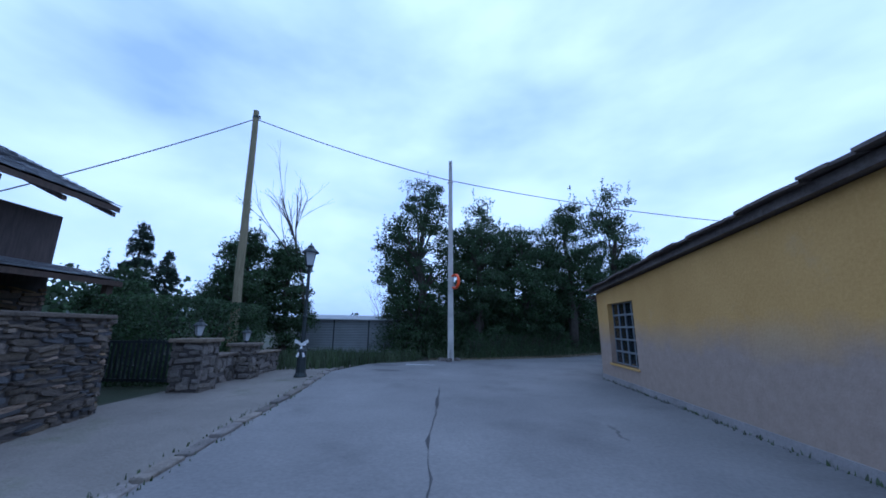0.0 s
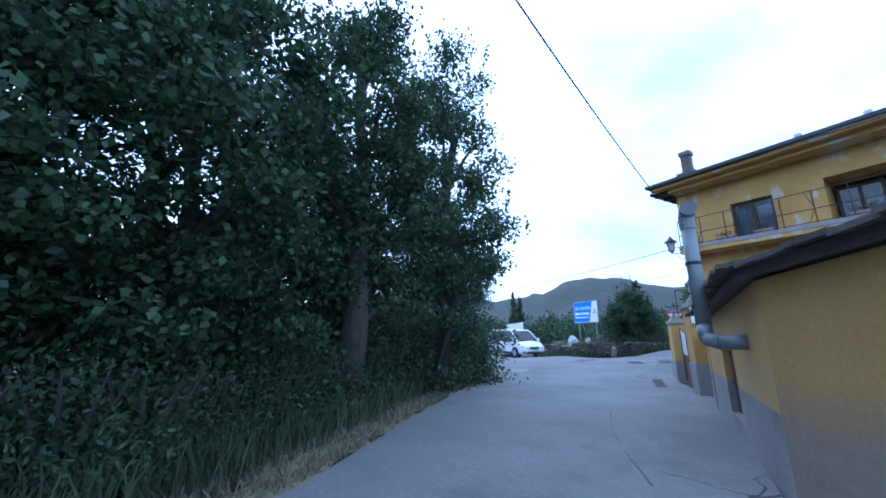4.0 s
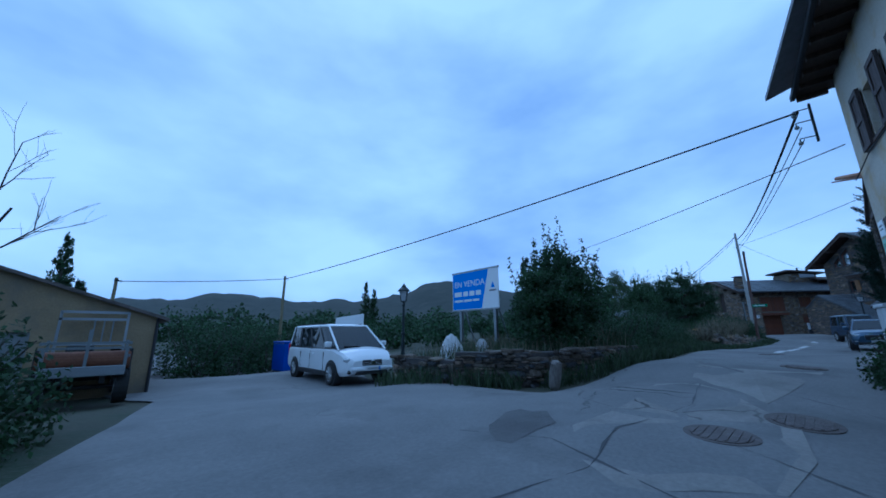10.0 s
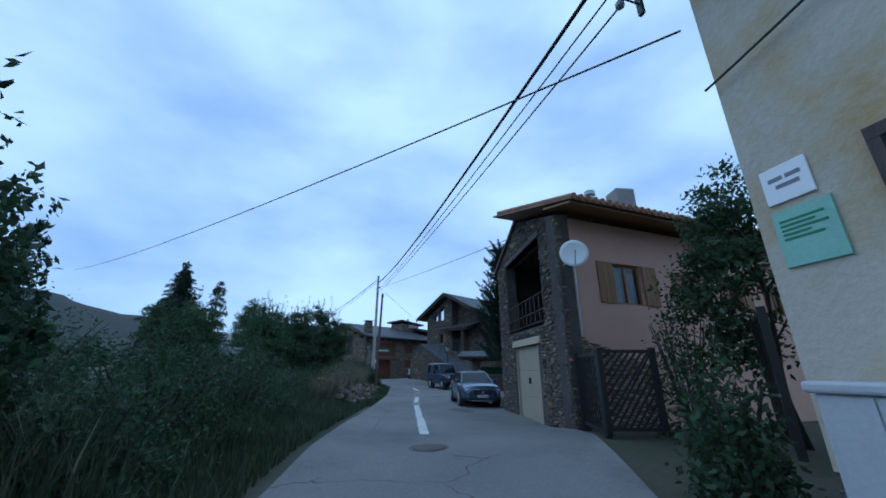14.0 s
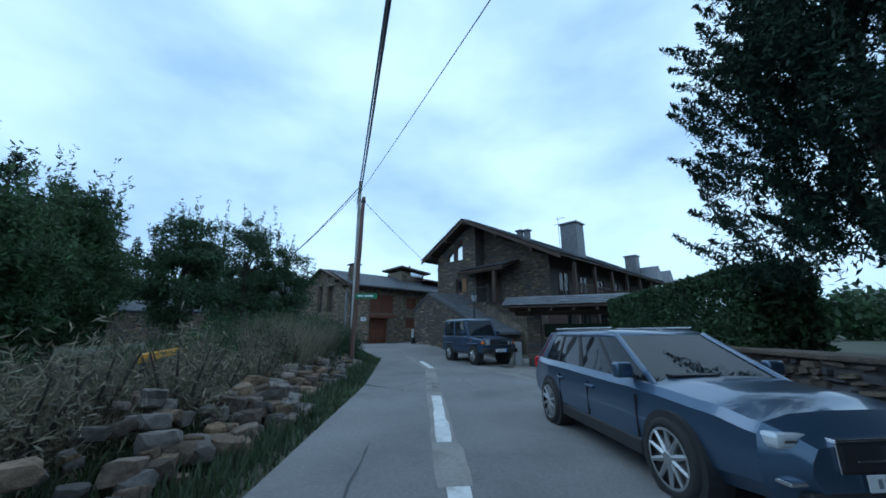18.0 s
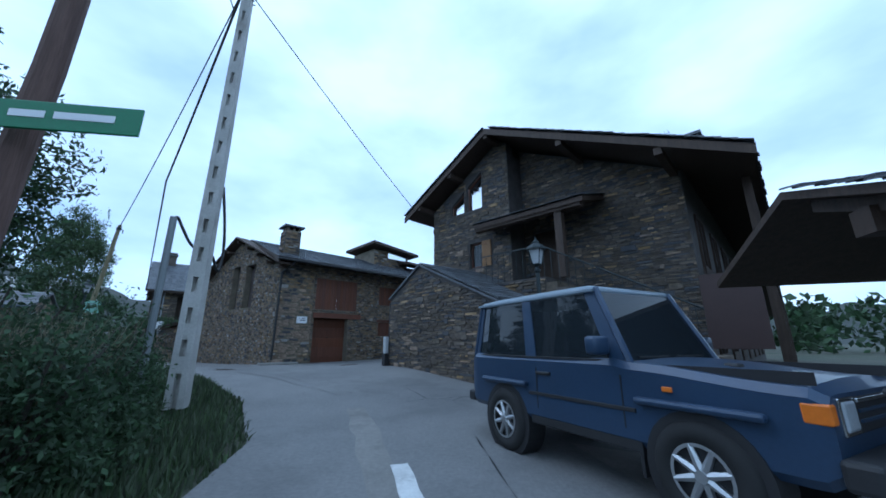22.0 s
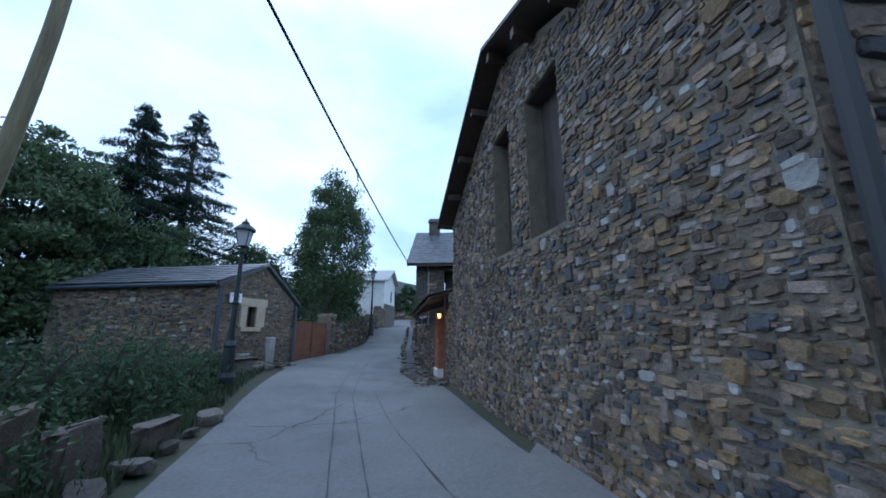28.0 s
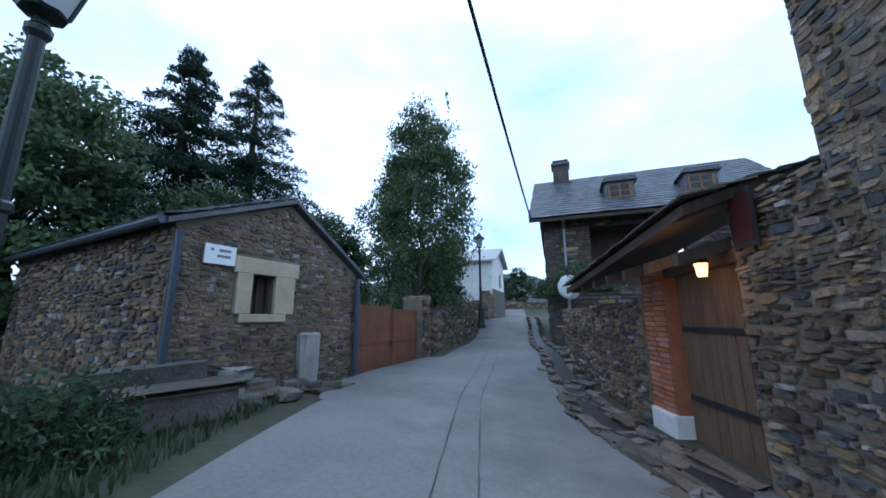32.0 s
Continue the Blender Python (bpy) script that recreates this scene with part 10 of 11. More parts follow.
    for side in (1, -1):
        bm = B()
        ya, yb = sorted((side * (W - 0.12), side * (W - 0.005)))
        box(bm, s["wheels"][1] + s["r"] + 0.1, s["wheels"][0] - s["r"] - 0.1, ya, yb, s["sill"] - 0.06, s["sill"] + 0.1, 0.02)
        part("sill", bm, s.get("cladding", "trim"), t)
        for dx in s["doors"]:
            bm = B()
            ya, yb = sorted((side * (W - 0.05), side * (W + 0.003)))
            box(bm, dx - 0.006, dx + 0.006, ya, yb, s["sill"] + 0.12, c["z"][0] - 0.12)
            part("door_seam", bm, "black", t)
        for dx in s["handles"]:
            bm = B()
            ya, yb = sorted((side * (W - 0.03), side * (W + 0.03)))
            box(bm, dx - 0.11, dx + 0.11, ya, yb, c["z"][0] - 0.19, c["z"][0] - 0.155, 0.01)
            part("door_handle", bm, s.get("handle", paint), t)
        # mirrors
        p = cabin_point(c, 0.93, 0.08, side)
        bm = B()
        ya, yb = sorted((p.y + side * 0.06, p.y + side * 0.27))
        box(bm, p.x - 0.05, p.x + 0.08, ya, yb, p.z + 0.0, p.z + 0.17, 0.03)
        m = part("wing_mirror", bm, paint, t, "", True)
        bm = B()
        tube(bm, [(p.x, p.y - side * 0.02, p.z), (p.x, p.y + side * 0.1, p.z + 0.04)], 0.025, 6)
        part("mirror_arm", bm, "trim", m)
    # front and rear fittings: name, material, x0, x1, y0, y1, z0, z1, bevel, mirrored
    for nm, mat, x0, x1, y0, y1, z0, z1, bv, two in s["fit"]:
        for side in ((1, -1) if two else (1,)):
            bm = B()
            ya, yb = sorted((side * y0, side * y1))
            box(bm, x0, x1, ya, yb, z0, z1, bv)
            part(nm, bm, mat, t)
    # plates with bars for their numbers
    for px, pz, dirn in s["plates"]:
        bm = B()
        xa, xb = sorted((px, px + dirn * 0.012))
        box(bm, xa, xb, -0.26, 0.26, pz, pz + 0.11, 0.003)
        pl = part("number_plate", bm, "plate", t)
        bm = B()
        for k in range(7):
            ya = -0.19 + k * 0.055 + (0.02 if k > 3 else 0)
            xa, xb = sorted((px + dirn * 0.012, px + dirn * 0.014))
            box(bm, xa, xb, ya, ya + 0.035, pz + 0.025, pz + 0.085)
        part("lettering", bm, "ink", pl, "dark bars")
        bm = B()
        xa, xb = sorted((px + dirn * 0.0121, px + dirn * 0.0141))
        box(bm, xa, xb, min(dirn * 0.255, dirn * 0.21), max(dirn * 0.255, dirn * 0.21), pz + 0.005, pz + 0.105)
        part("blue_band", bm, "signblue", pl, "blue band")
    return t


VAN = dict(paint="van_white", half=0.96, r=0.34, rim=0.22, spokes=10, sill=0.30, wheels=(1.62, -1.58), doors=(1.0, -0.15, -1.05), handles=(0.05, -0.25), handle="van_white",
           body=[(-2.55, 0.80, 0.42, 0.98, 0.02), (-2.48, 0.93, 0.30, 1.12, 0.0), (-1.6, 0.96, 0.26, 1.14, 0.0), (1.0, 0.96, 0.26, 1.14, 0.0), (1.55, 0.95, 0.26, 1.12, 0.05), (2.05, 0.92, 0.27, 1.02, 0.06), (2.40, 0.85, 0.30, 0.88, 0.03), (2.56, 0.70, 0.40, 0.74, 0.0)],
           cabin=dict(xr=(-2.50, -2.40), xf=(1.86, 0.78), w=(0.91, 0.77), z=(1.08, 1.84)),
           pillars=((0.0, 0.05), (0.27, 0.02), (0.54, 0.03), (0.80, 0.02)), pillar_mat="black",
           fit=[("headlight", "headlight", 2.24, 2.47, 0.52, 0.86, 0.70, 0.83, 0.05, True), ("grille", "trim", 2.36, 2.57, -0.36, 0.36, 0.58, 0.76, 0.03, False), ("grille_bar", "chrome", 2.50, 2.585, -0.34, 0.34, 0.66, 0.685, 0.005, False), ("grille_bar", "chrome", 2.50, 2.585, -0.34, 0.34, 0.61, 0.63, 0.005, False),
                ("emblem", "chrome", 2.57, 2.60, -0.075, 0.075, 0.60, 0.75, 0.02, False), ("lower_intake", "trim", 2.40, 2.585, -0.55, 0.55, 0.33, 0.43, 0.02, False), ("fog_light", "trim", 2.30, 2.50, 0.60, 0.78, 0.36, 0.48, 0.02, True),
                ("bumper", "van_white", 2.40, 2.60, -0.75, 0.75, 0.43, 0.56, 0.05, False), ("bumper", "van_white", -2.62, -2.4, -0.85, 0.85, 0.35, 0.6, 0.05, False), ("tail_light", "tail", -2.54, -2.46, 0.80, 0.90, 0.80, 1.2, 0.02, True), ("wiper", "trim", 1.66, 1.84, -0.6, -0.05, 1.15, 1.17, 0.004, False), ("roof_rail", "trim", -2.2, 0.5, 0.66, 0.69, 1.89, 1.92, 0.008, True)],
           plates=((2.60, 0.44, 1),))
ESTATE = dict(paint="volvo_blue", half=0.95, r=0.36, rim=0.27, spokes=10, sill=0.30, wheels=(1.47, -1.47), doors=(0.98, -0.12, -1.05), handles=(-0.02, -1.0), seal="chrome",
              body=[(-2.46, 0.70, 0.50, 0.95, 0.0), (-2.35, 0.88, 0.36, 1.08, 0.0), (-1.5, 0.95, 0.30, 1.06, 0.0), (0.8, 0.95, 0.28, 1.02, 0.0), (1.15, 0.94, 0.28, 1.0, 0.05), (1.9, 0.91, 0.30, 0.95, 0.07), (2.28, 0.86, 0.32, 0.88, 0.05), (2.44, 0.76, 0.34, 0.82, 0.02), (2.50, 0.66, 0.40, 0.74, 0.0)],
              cabin=dict(xr=(-2.36, -1.95), xf=(1.15, 0.25), w=(0.86, 0.68), z=(0.98, 1.50)),
              pillars=((-0.02, 0.05, "tail"), (0.035, 0.10, "volvo_blue"), (0.30, 0.02), (0.54, 0.035), (0.80, 0.02)), pillar_mat="trim",
              fit=[("headlight", "headlight", 2.10, 2.435, 0.54, 0.81, 0.70, 0.81, 0.03, True), ("headlight_bar", "chrome", 2.30, 2.44, 0.55, 0.76, 0.745, 0.765, 0.004, True), ("grille", "black", 2.32, 2.515, -0.44, 0.44, 0.54, 0.77, 0.04, False), ("grille_frame", "chrome", 2.44, 2.522, -0.45, 0.45, 0.765, 0.783, 0.006, False), ("grille_frame", "chrome", 2.44, 2.522, 0.44, 0.455, 0.56, 0.77, 0.005, True), ("grille_bar", "chrome", 2.515, 2.522, -0.30, -0.05, 0.63, 0.645, 0.002, False),
                   ("emblem", "chrome", 2.515, 2.53, -0.06, 0.06, 0.60, 0.72, 0.02, False), ("lower_intake", "trim", 2.36, 2.51, -0.7, 0.7, 0.30, 0.44, 0.02, False), ("skid_plate", "chrome", 2.38, 2.525, -0.55, 0.55, 0.28, 0.33, 0.012, False), ("skid_end", "chrome", 2.34, 2.51, 0.50, 0.66, 0.29, 0.40, 0.02, True), ("fog_light", "chrome", 2.20, 2.465, 0.56, 0.80, 0.47, 0.50, 0.006, True),
                   ("bumper", "volvo_blue", -2.52, -2.3, -0.8, 0.8, 0.42, 0.72, 0.05, False), ("tail_light", "tail", -2.40, -2.30, 0.78, 0.88, 0.84, 1.06, 0.04, True), ("roof_rail", "chrome", -1.8, 0.1, 0.60, 0.63, 1.57, 1.60, 0.008, True), ("wiper", "trim", 0.98, 1.14, -0.55, 0.0, 1.05, 1.07, 0.004, False), ("aerial_fin", "volvo_blue", -1.75, -1.6, -0.03, 0.03, 1.56, 1.62, 0.015, False)],
              plates=((2.515, 0.44, 1), (-2.46, 0.85, -1)))
JEEP = dict(paint="jeep_blue", boxy=True, half=0.80, r=0.37, rim=0.22, spokes=8, sill=0.46, wheels=(1.20, -1.13), doors=(0.60, -0.52), handles=(-0.40,), handle="trim", roof="jeep_roof",
            body=[(-1.95, 0.76, 0.55, 1.15, 0.0), (-1.92, 0.79, 0.46, 1.17, 0.0), (-1.0, 0.80, 0.44, 1.17, 0.0), (0.5, 0.80, 0.44, 1.17, 0.0), (0.70, 0.80, 0.44, 1.14, 0.02), (1.85, 0.79, 0.46, 1.05, 0.025), (1.93, 0.78, 0.50, 1.03, 0.02), (1.95, 0.77, 0.52, 1.0, 0.0)],
            cabin=dict(xr=(-1.93, -1.84), xf=(0.66, 0.30), w=(0.77, 0.68), z=(1.14, 1.87)),
            pillars=((0.0, 0.05), (0.47, 0.07), (0.93, 0.07)), pillar_mat="jeep_blue",
            fit=[("headlight", "headlight", 1.92, 1.975, 0.44, 0.64, 0.78, 0.96, 0.02, True), ("headlight_frame", "chrome", 1.92, 1.965, 0.42, 0.66, 0.76, 0.98, 0.01, True), ("grille", "trim", 1.92, 1.965, -0.41, 0.41, 0.76, 0.97, 0.01, False), ("grille_bar", "chrome", 1.96, 1.98, -0.41, 0.41, 0.94, 0.965, 0.003, False), ("grille_bar", "jeep_blue", 1.96, 1.975, -0.40, 0.40, 0.88, 0.90, 0.003, False), ("grille_bar", "jeep_blue", 1.96, 1.975, -0.40, 0.40, 0.82, 0.84, 0.003, False), ("indicator", "amber", 1.82, 1.96, 0.70, 0.79, 0.83, 0.95, 0.012, True), ("side_repeater", "amber", 0.98, 1.06, 0.795, 0.815, 0.92, 0.96, 0.006, True),
                 ("bull_bar", "trim", 2.12, 2.17, -0.55, 0.55, 1.00, 1.05, 0.02, False), ("bull_bar", "trim", 2.12, 2.17, -0.68, 0.68, 0.78, 0.82, 0.018, False), ("bull_bar_leg", "trim", 2.12, 2.17, 0.42, 0.47, 0.55, 1.03, 0.02, True), ("bull_bar_leg", "trim", 2.12, 2.17, 0.64, 0.68, 0.60, 0.82, 0.018, True),
                 ("bumper", "trim", 1.94, 2.12, -0.82, 0.82, 0.50, 0.67, 0.03, False), ("bumper", "trim", -2.08, -1.9, -0.78, 0.78, 0.48, 0.62, 0.03, False), ("tail_light", "tail", -1.965, -1.93, 0.60, 0.72, 0.80, 0.96, 0.008, True), ("wheel_flare", "jeep_blue", 0.74, 1.66, 0.79, 0.87, 0.80, 0.86, 0.025, True), ("wheel_flare", "jeep_blue", -1.59, -0.67, 0.79, 0.87, 0.80, 0.86, 0.025, True), ("rain_gutter", "jeep_roof", -1.86, 0.32, 0.675, 0.71, 1.83, 1.86, 0.005, True), ("side_moulding", "trim", -0.65, 0.72, 0.797, 0.812, 0.72, 0.755, 0.004, True), ("bonnet_seam", "black", 0.72, 1.9, 0.70, 0.708, 1.045, 1.125, 0.0, True), ("wiper", "trim", 0.60, 0.66, -0.55, -0.1, 1.16, 1.18, 0.004, False), ("wiper", "trim", 0.60, 0.66, 0.05, 0.5, 1.16, 1.18, 0.004, False), ("snorkel_cap", "trim", 1.2, 1.32, -0.28, -0.18, 1.08, 1.14, 0.02, False), ("mud_flap", "trim", 0.70, 0.73, 0.60, 0.79, 0.22, 0.48, 0.004, True)],
            plates=((2.12, 0.53, 1),))
vehicle("van", 18.28, 35.1, ground(18.2, 35) + 0.02, -92, "white passenger van parked at the side of the lane", "van", VAN)
vehicle("estate_car", 37.45, 21.22, ground(37.4, 21.1) + 0.02, 180, "slate-blue estate car with roof rails, parked by a wall", "car", ESTATE, 0.87)
jeep = vehicle("off_road_car", 48.75, 21.3, ground(48.7, 21.3) + 0.02, 199, "old navy-blue short off-road car with a pale roof edge", "car", JEEP, 0.93)
bm = B()
cyl(bm, (-2.02, 0.1, 0.98), (-2.2, 0.1, 0.98), 0.36, 0.35, 24)
part("spare_wheel", bm, "tyre", jeep)


# ---- plants ----
def limb_ring(bm, pts, r0, r1, n=7):
    rings = []
    for i, p in enumerate(pts):
        f = i / (len(pts) - 1)
        d = (Vector(pts[min(i + 1, len(pts) - 1)]) - Vector(pts[max(i - 1, 0)])).normalized()
        q = d.to_track_quat("Z", "Y").to_matrix()
        r = r0 + (r1 - r0) * f
        rings.append([bm.verts.new(Vector(p) + q @ Vector((r * math.cos(2 * math.pi * k / n), r * math.sin(2 * math.pi * k / n), 0))) for k in range(n)])
    for a, b in zip(rings[:-1], rings[1:]):
        for k in range(n):
            bm.faces.new((a[k], a[(k + 1) % n], b[(k + 1) % n], b[k]))
    bm.faces.new(rings[0][::-1])
    bm.faces.new(rings[-1])


def tree(x, y, h, r, label, seed, material="leaf", leaf=0.11, clumps=90, per=120, low=0.15, lean=(0.0, 0.0), spread_=0.30, droop=0.0, aspect=0.5, trunk_r=None, bark="bark", z=None, name="tree", shape=1.0, group="", category="tree", shoots=0):
    """A tree with a tapered trunk, limbs to its clumps, and a crown of many small leaves with an uneven outline."""
    rng = np.random.default_rng(seed)
    z0 = (ground(x, y) if z is None else z) - 0.1
    t = thing(name, pose(x, y, z0), label, category, group)
    tr_ = trunk_r or 0.03 * h + 0.02
    top = Vector((lean[0], lean[1], h * 0.86))
    mid = [Vector((top.x * f + rng.normal(0, 0.05 * r), top.y * f + rng.normal(0, 0.05 * r), top.z * f)) for f in (0.2, 0.4, 0.6, 0.8)]
    bm = B()
    spine = [Vector((0, 0, 0))] + mid + [top]
    limb_ring(bm, spine, tr_, tr_ * 0.15, 8)
    part("trunk", bm, bark, t, "", True)
    # lobes make the uneven outline
    c0 = np.array([lean[0] * 0.6, lean[1] * 0.6, h * (low + 1) / 2])
    half = np.array([r, r, h * (1 - low) / 2])
    dirs = rng.normal(size=(clumps, 3))
    dirs /= np.linalg.norm(dirs, axis=1, keepdims=True)
    rad_ = rng.uniform(0.35, 1.0, clumps) ** 0.5 * rng.uniform(0.72, 1.08, clumps)
    cl = c0 + dirs * half * rad_[:, None]
    f = np.clip((cl[:, 2] - h * low) / (h * (1 - low)), 0, 1)
    k = 1 - shape * 0.45 * f
    cl[:, 0] = c0[0] + (cl[:, 0] - c0[0]) * k
    cl[:, 1] = c0[1] + (cl[:, 1] - c0[1]) * k
    bm = B()
    for p in cl[rng.permutation(clumps)[:max(6, clumps // 5)]]:
        b = spine[min(4, max(1, int(5 * (p[2] - 0.25 * r) / max(0.1, top.z))))] if p[2] > 0.4 else spine[0]
        e = Vector(p)
        m = b.lerp(e, 0.5) + Vector((0, 0, 0.08 * r))
        limb_ring(bm, [b, m, e], tr_ * 0.28, 0.008, 5)
    part("limb_work", bm, bark, t)
    sz = rng.uniform(0.6, 1.3, clumps) * spread_
    n = clumps * per
    which = rng.integers(0, clumps, n)
    off = rng.normal(size=(n, 3))
    off *= (rng.random(n) ** 0.45 * rng.uniform(0.8, 1.2, n) / np.linalg.norm(off, axis=1))[:, None]
    off *= 1.75 * sz[which][:, None] * np.array([1.0, 1.0, 0.5])
    if droop:
        off[:, 2] -= np.abs(rng.normal(size=n)) * droop * 0.5
    pts = cl[which] + off
    if shoots:
        hi = np.argsort(cl[:, 2])[clumps // 3:]
        more = []
        for _ in range(shoots):
            q = cl[rng.choice(hi)]
            ln = rng.uniform(0.5, 1.25)
            u = rng.random((34, 1)) * ln
            more.append(q + rng.normal(size=3) * 0.2 + u * np.array([rng.normal(0, 0.16), rng.normal(0, 0.16), 1.0]) + rng.normal(size=(34, 3)) * 0.035)
        pts = np.concatenate([pts] + more)
    pts[:, 2] = np.maximum(pts[:, 2], 0.12)
    leaf_mesh("crown", pts, leaf, material, t, rng, droop * 1.5, aspect)
    return t


def conifer(x, y, h, r, label, seed, n=9000, leaf=0.16, material="needle", z=None, ragged=0.25, low=0.06, up=-0.25, name="conifer", taper_=0.8):
    """A conifer: a straight trunk, tiers of drooping boughs, needle sprays along each."""
    rng = np.random.default_rng(seed)
    z0 = (ground(x, y) if z is None else z) - 0.1
    t = thing(name, pose(x, y, z0), label, "tree")
    bm = B()
    limb_ring(bm, [Vector((0, 0, 0)), Vector((0, 0, h * 0.5)), Vector((0, 0, h * 0.98))], 0.025 * h, 0.01, 8)
    part("trunk", bm, "bark", t, "", True)
    nb = int(h * 16)
    zz = h * (low + (0.97 - low) * rng.random(nb) ** 0.85)
    ln = r * (1 - (zz / h)) ** taper_ * rng.uniform(1 - ragged, 1 + ragged, nb) + 0.12
    an = rng.uniform(0, 2 * math.pi, nb)
    bm = B()
    for i in range(0, nb, 3):
        e = Vector((ln[i] * math.cos(an[i]), ln[i] * math.sin(an[i]), zz[i] + up * ln[i]))
        limb_ring(bm, [Vector((0, 0, zz[i])), e * 0.98 + Vector((0, 0, 0.0))], 0.012 + 0.006 * ln[i], 0.005, 4)
    part("bough_work", bm, "bark", t)
    w = ln / ln.sum()
    which = rng.choice(nb, n, p=w)
    f = rng.random(n) ** 0.7
    side = rng.normal(0, 0.14, n) * ln[which] * (1.1 - 0.6 * f)
    px = ln[which] * f * np.cos(an[which]) - side * np.sin(an[which])
    py = ln[which] * f * np.sin(an[which]) + side * np.cos(an[which])
    pz = zz[which] + up * ln[which] * f + rng.normal(0, 0.07, n)
    leaf_mesh("foliage", np.stack([px, py, np.maximum(pz, 0.05)], 1), leaf, material, t, rng, -up, 0.28)
    return t


def bare_tree(x, y, h, label, seed, spread_=0.5, bark="pale_bark"):
    rng = random.Random(seed)
    t = thing("bare_tree", pose(x, y, ground(x, y) - 0.1), label, "tree")
    bm = B()
    twigs = B()

    def grow(b, p, d, ln, r, k):
        pts = [p]
        for i in range(3):
            d = (d + Vector((rng.uniform(-1, 1), rng.uniform(-1, 1), rng.uniform(-0.5, 0.8))) * 0.16).normalized()
            p = p + d * ln / 3
            pts.append(p)
        limb_ring(b, pts, r, r * 0.6, 6 if k < 2 else 4)
        if k < 4:
            for i in range(3 if k else 4):
                e = (d + Vector((rng.uniform(-1, 1), rng.uniform(-1, 1), rng.uniform(-0.3, 0.7))) * spread_ * 1.4).normalized()
                grow(b if k < 1 else twigs, pts[rng.randint(1, 3)], e, ln * rng.uniform(0.45, 0.75), r * 0.5, k + 1)
    grow(bm, Vector((0, 0, 0)), Vector((0.12, 0, 1)), h * 0.5, 0.012 * h * 0.5 + 0.02, 0)
    part("trunk", bm, bark, t)
    part("twig_work", twigs, bark, t)


def bush(x, y, h, r, label, seed, material="leaf", n=2500, leaf=0.09, sy=None, turn=0.0, name="bush", group="", aspect=0.5, flat=False):
    rng = np.random.default_rng(seed)
    t = thing(name, pose(x, y, ground(x, y) - 0.05, rz=turn), label, "hedge" if flat else "bush", group)
    sy = sy or r
    bm = B()
    for i in range(9):
        a = 2 * math.pi * i / 9
        limb_ring(bm, [Vector((0.1 * r * math.cos(a), 0.1 * sy * math.sin(a), 0)), Vector((0.45 * r * math.cos(a), 0.45 * sy * math.sin(a), h * 0.55)), Vector((0.7 * r * math.cos(a), 0.7 * sy * math.sin(a), h * 0.85))], 0.03, 0.008, 5)
    part("stem_work", bm, "bark", t)
    if flat:
        u = rng.uniform(-1, 1, (n, 3))
        ax = rng.integers(0, 3, n)
        sgn = np.sign(rng.normal(size=n))
        u[np.arange(n), ax] = sgn * rng.uniform(0.86, 1.03, n)
        pts = u * np.array([r, sy, h / 2]) + np.array([0, 0, h / 2])
    else:
        d = rng.normal(size=(n, 3))
        d /= np.linalg.norm(d, axis=1, keepdims=True)
        d[:, 2] = np.abs(d[:, 2])
        lob = 1 + 0.22 * np.sin(4 * np.arctan2(d[:, 1], d[:, 0]) + seed) * np.cos(5 * d[:, 2] + seed) + 0.13 * np.sin(9 * d[:, 0] + 7 * d[:, 1] + seed)
        k = rng.uniform(0.25, 1.0, n) ** 0.45 * lob * rng.uniform(0.85, 1.12, n)
        pts = d * k[:, None] * np.array([r, sy, h])
    pts[:, 2] = np.maximum(pts[:, 2], 0.03)
    leaf_mesh("leaves", pts, leaf, material, t, rng, 0.0, aspect)
    return t


def blades(name, xy, hgt, material, label, seed, width=0.012, bend=0.35):
    """Standing blades of grass or weed stalks, each bent, in one mesh."""
    rng = np.random.default_rng(seed)
    n = len(xy)
    zg = np.array([ground(px, py) for px, py in xy]) - 0.03
    h = hgt * rng.uniform(0.45, 1.25, n)
    a = rng.uniform(0, 2 * math.pi, n)
    b = rng.uniform(0, 2 * math.pi, n)
    w = width * rng.uniform(0.6, 1.6, n)
    base = np.stack([xy[:, 0], xy[:, 1], zg], 1)
    sx = np.stack([np.cos(a) * w, np.sin(a) * w, np.zeros(n)], 1)
    lean = np.stack([np.cos(b), np.sin(b), np.zeros(n)], 1) * (bend * h * rng.uniform(0.1, 1.0, n))[:, None]
    up = np.stack([np.zeros(n), np.zeros(n), h], 1)
    v = np.stack([base - sx, base + sx, base + up * 0.6 + lean * 0.4 + sx * 0.8, base + up * 0.6 + lean * 0.4 - sx * 0.8, base + up + lean], 1).reshape(-1, 3)
    i = np.arange(n) * 5
    quads = np.stack([i, i + 1, i + 2, i + 3], 1)
    tris = np.stack([i + 3, i + 2, i + 4], 1)
    me = bpy.data.meshes.new(name)
    me.from_pydata(v.tolist(), [], quads.tolist() + tris.tolist())
    me.materials.append(M[material])
    ob = new(name, me)
    return tagged(ob, label, "weeds" if "weed" in name else "grass", "", "stuff")


def band(line, n, w0, w1, rng):
    """Random places along a line, from w0 to w1 to its left."""
    seg = [math.dist(p, q) for p, q in zip(line[:-1], line[1:])]
    tot = sum(seg)
    out = []
    for _ in range(n):
        s = rng.uniform(0, tot)
        for (p, q), L in zip(zip(line[:-1], line[1:]), seg):
            if s <= L:
                break
            s -= L
        f = min(1, s / L)
        d = ((q[0] - p[0]) / L, (q[1] - p[1]) / L)
        o = rng.uniform(w0, w1)
        out.append((p[0] + (q[0] - p[0]) * f - d[1] * o, p[1] + (q[1] - p[1]) * f + d[0] * o))
    return np.array(out)


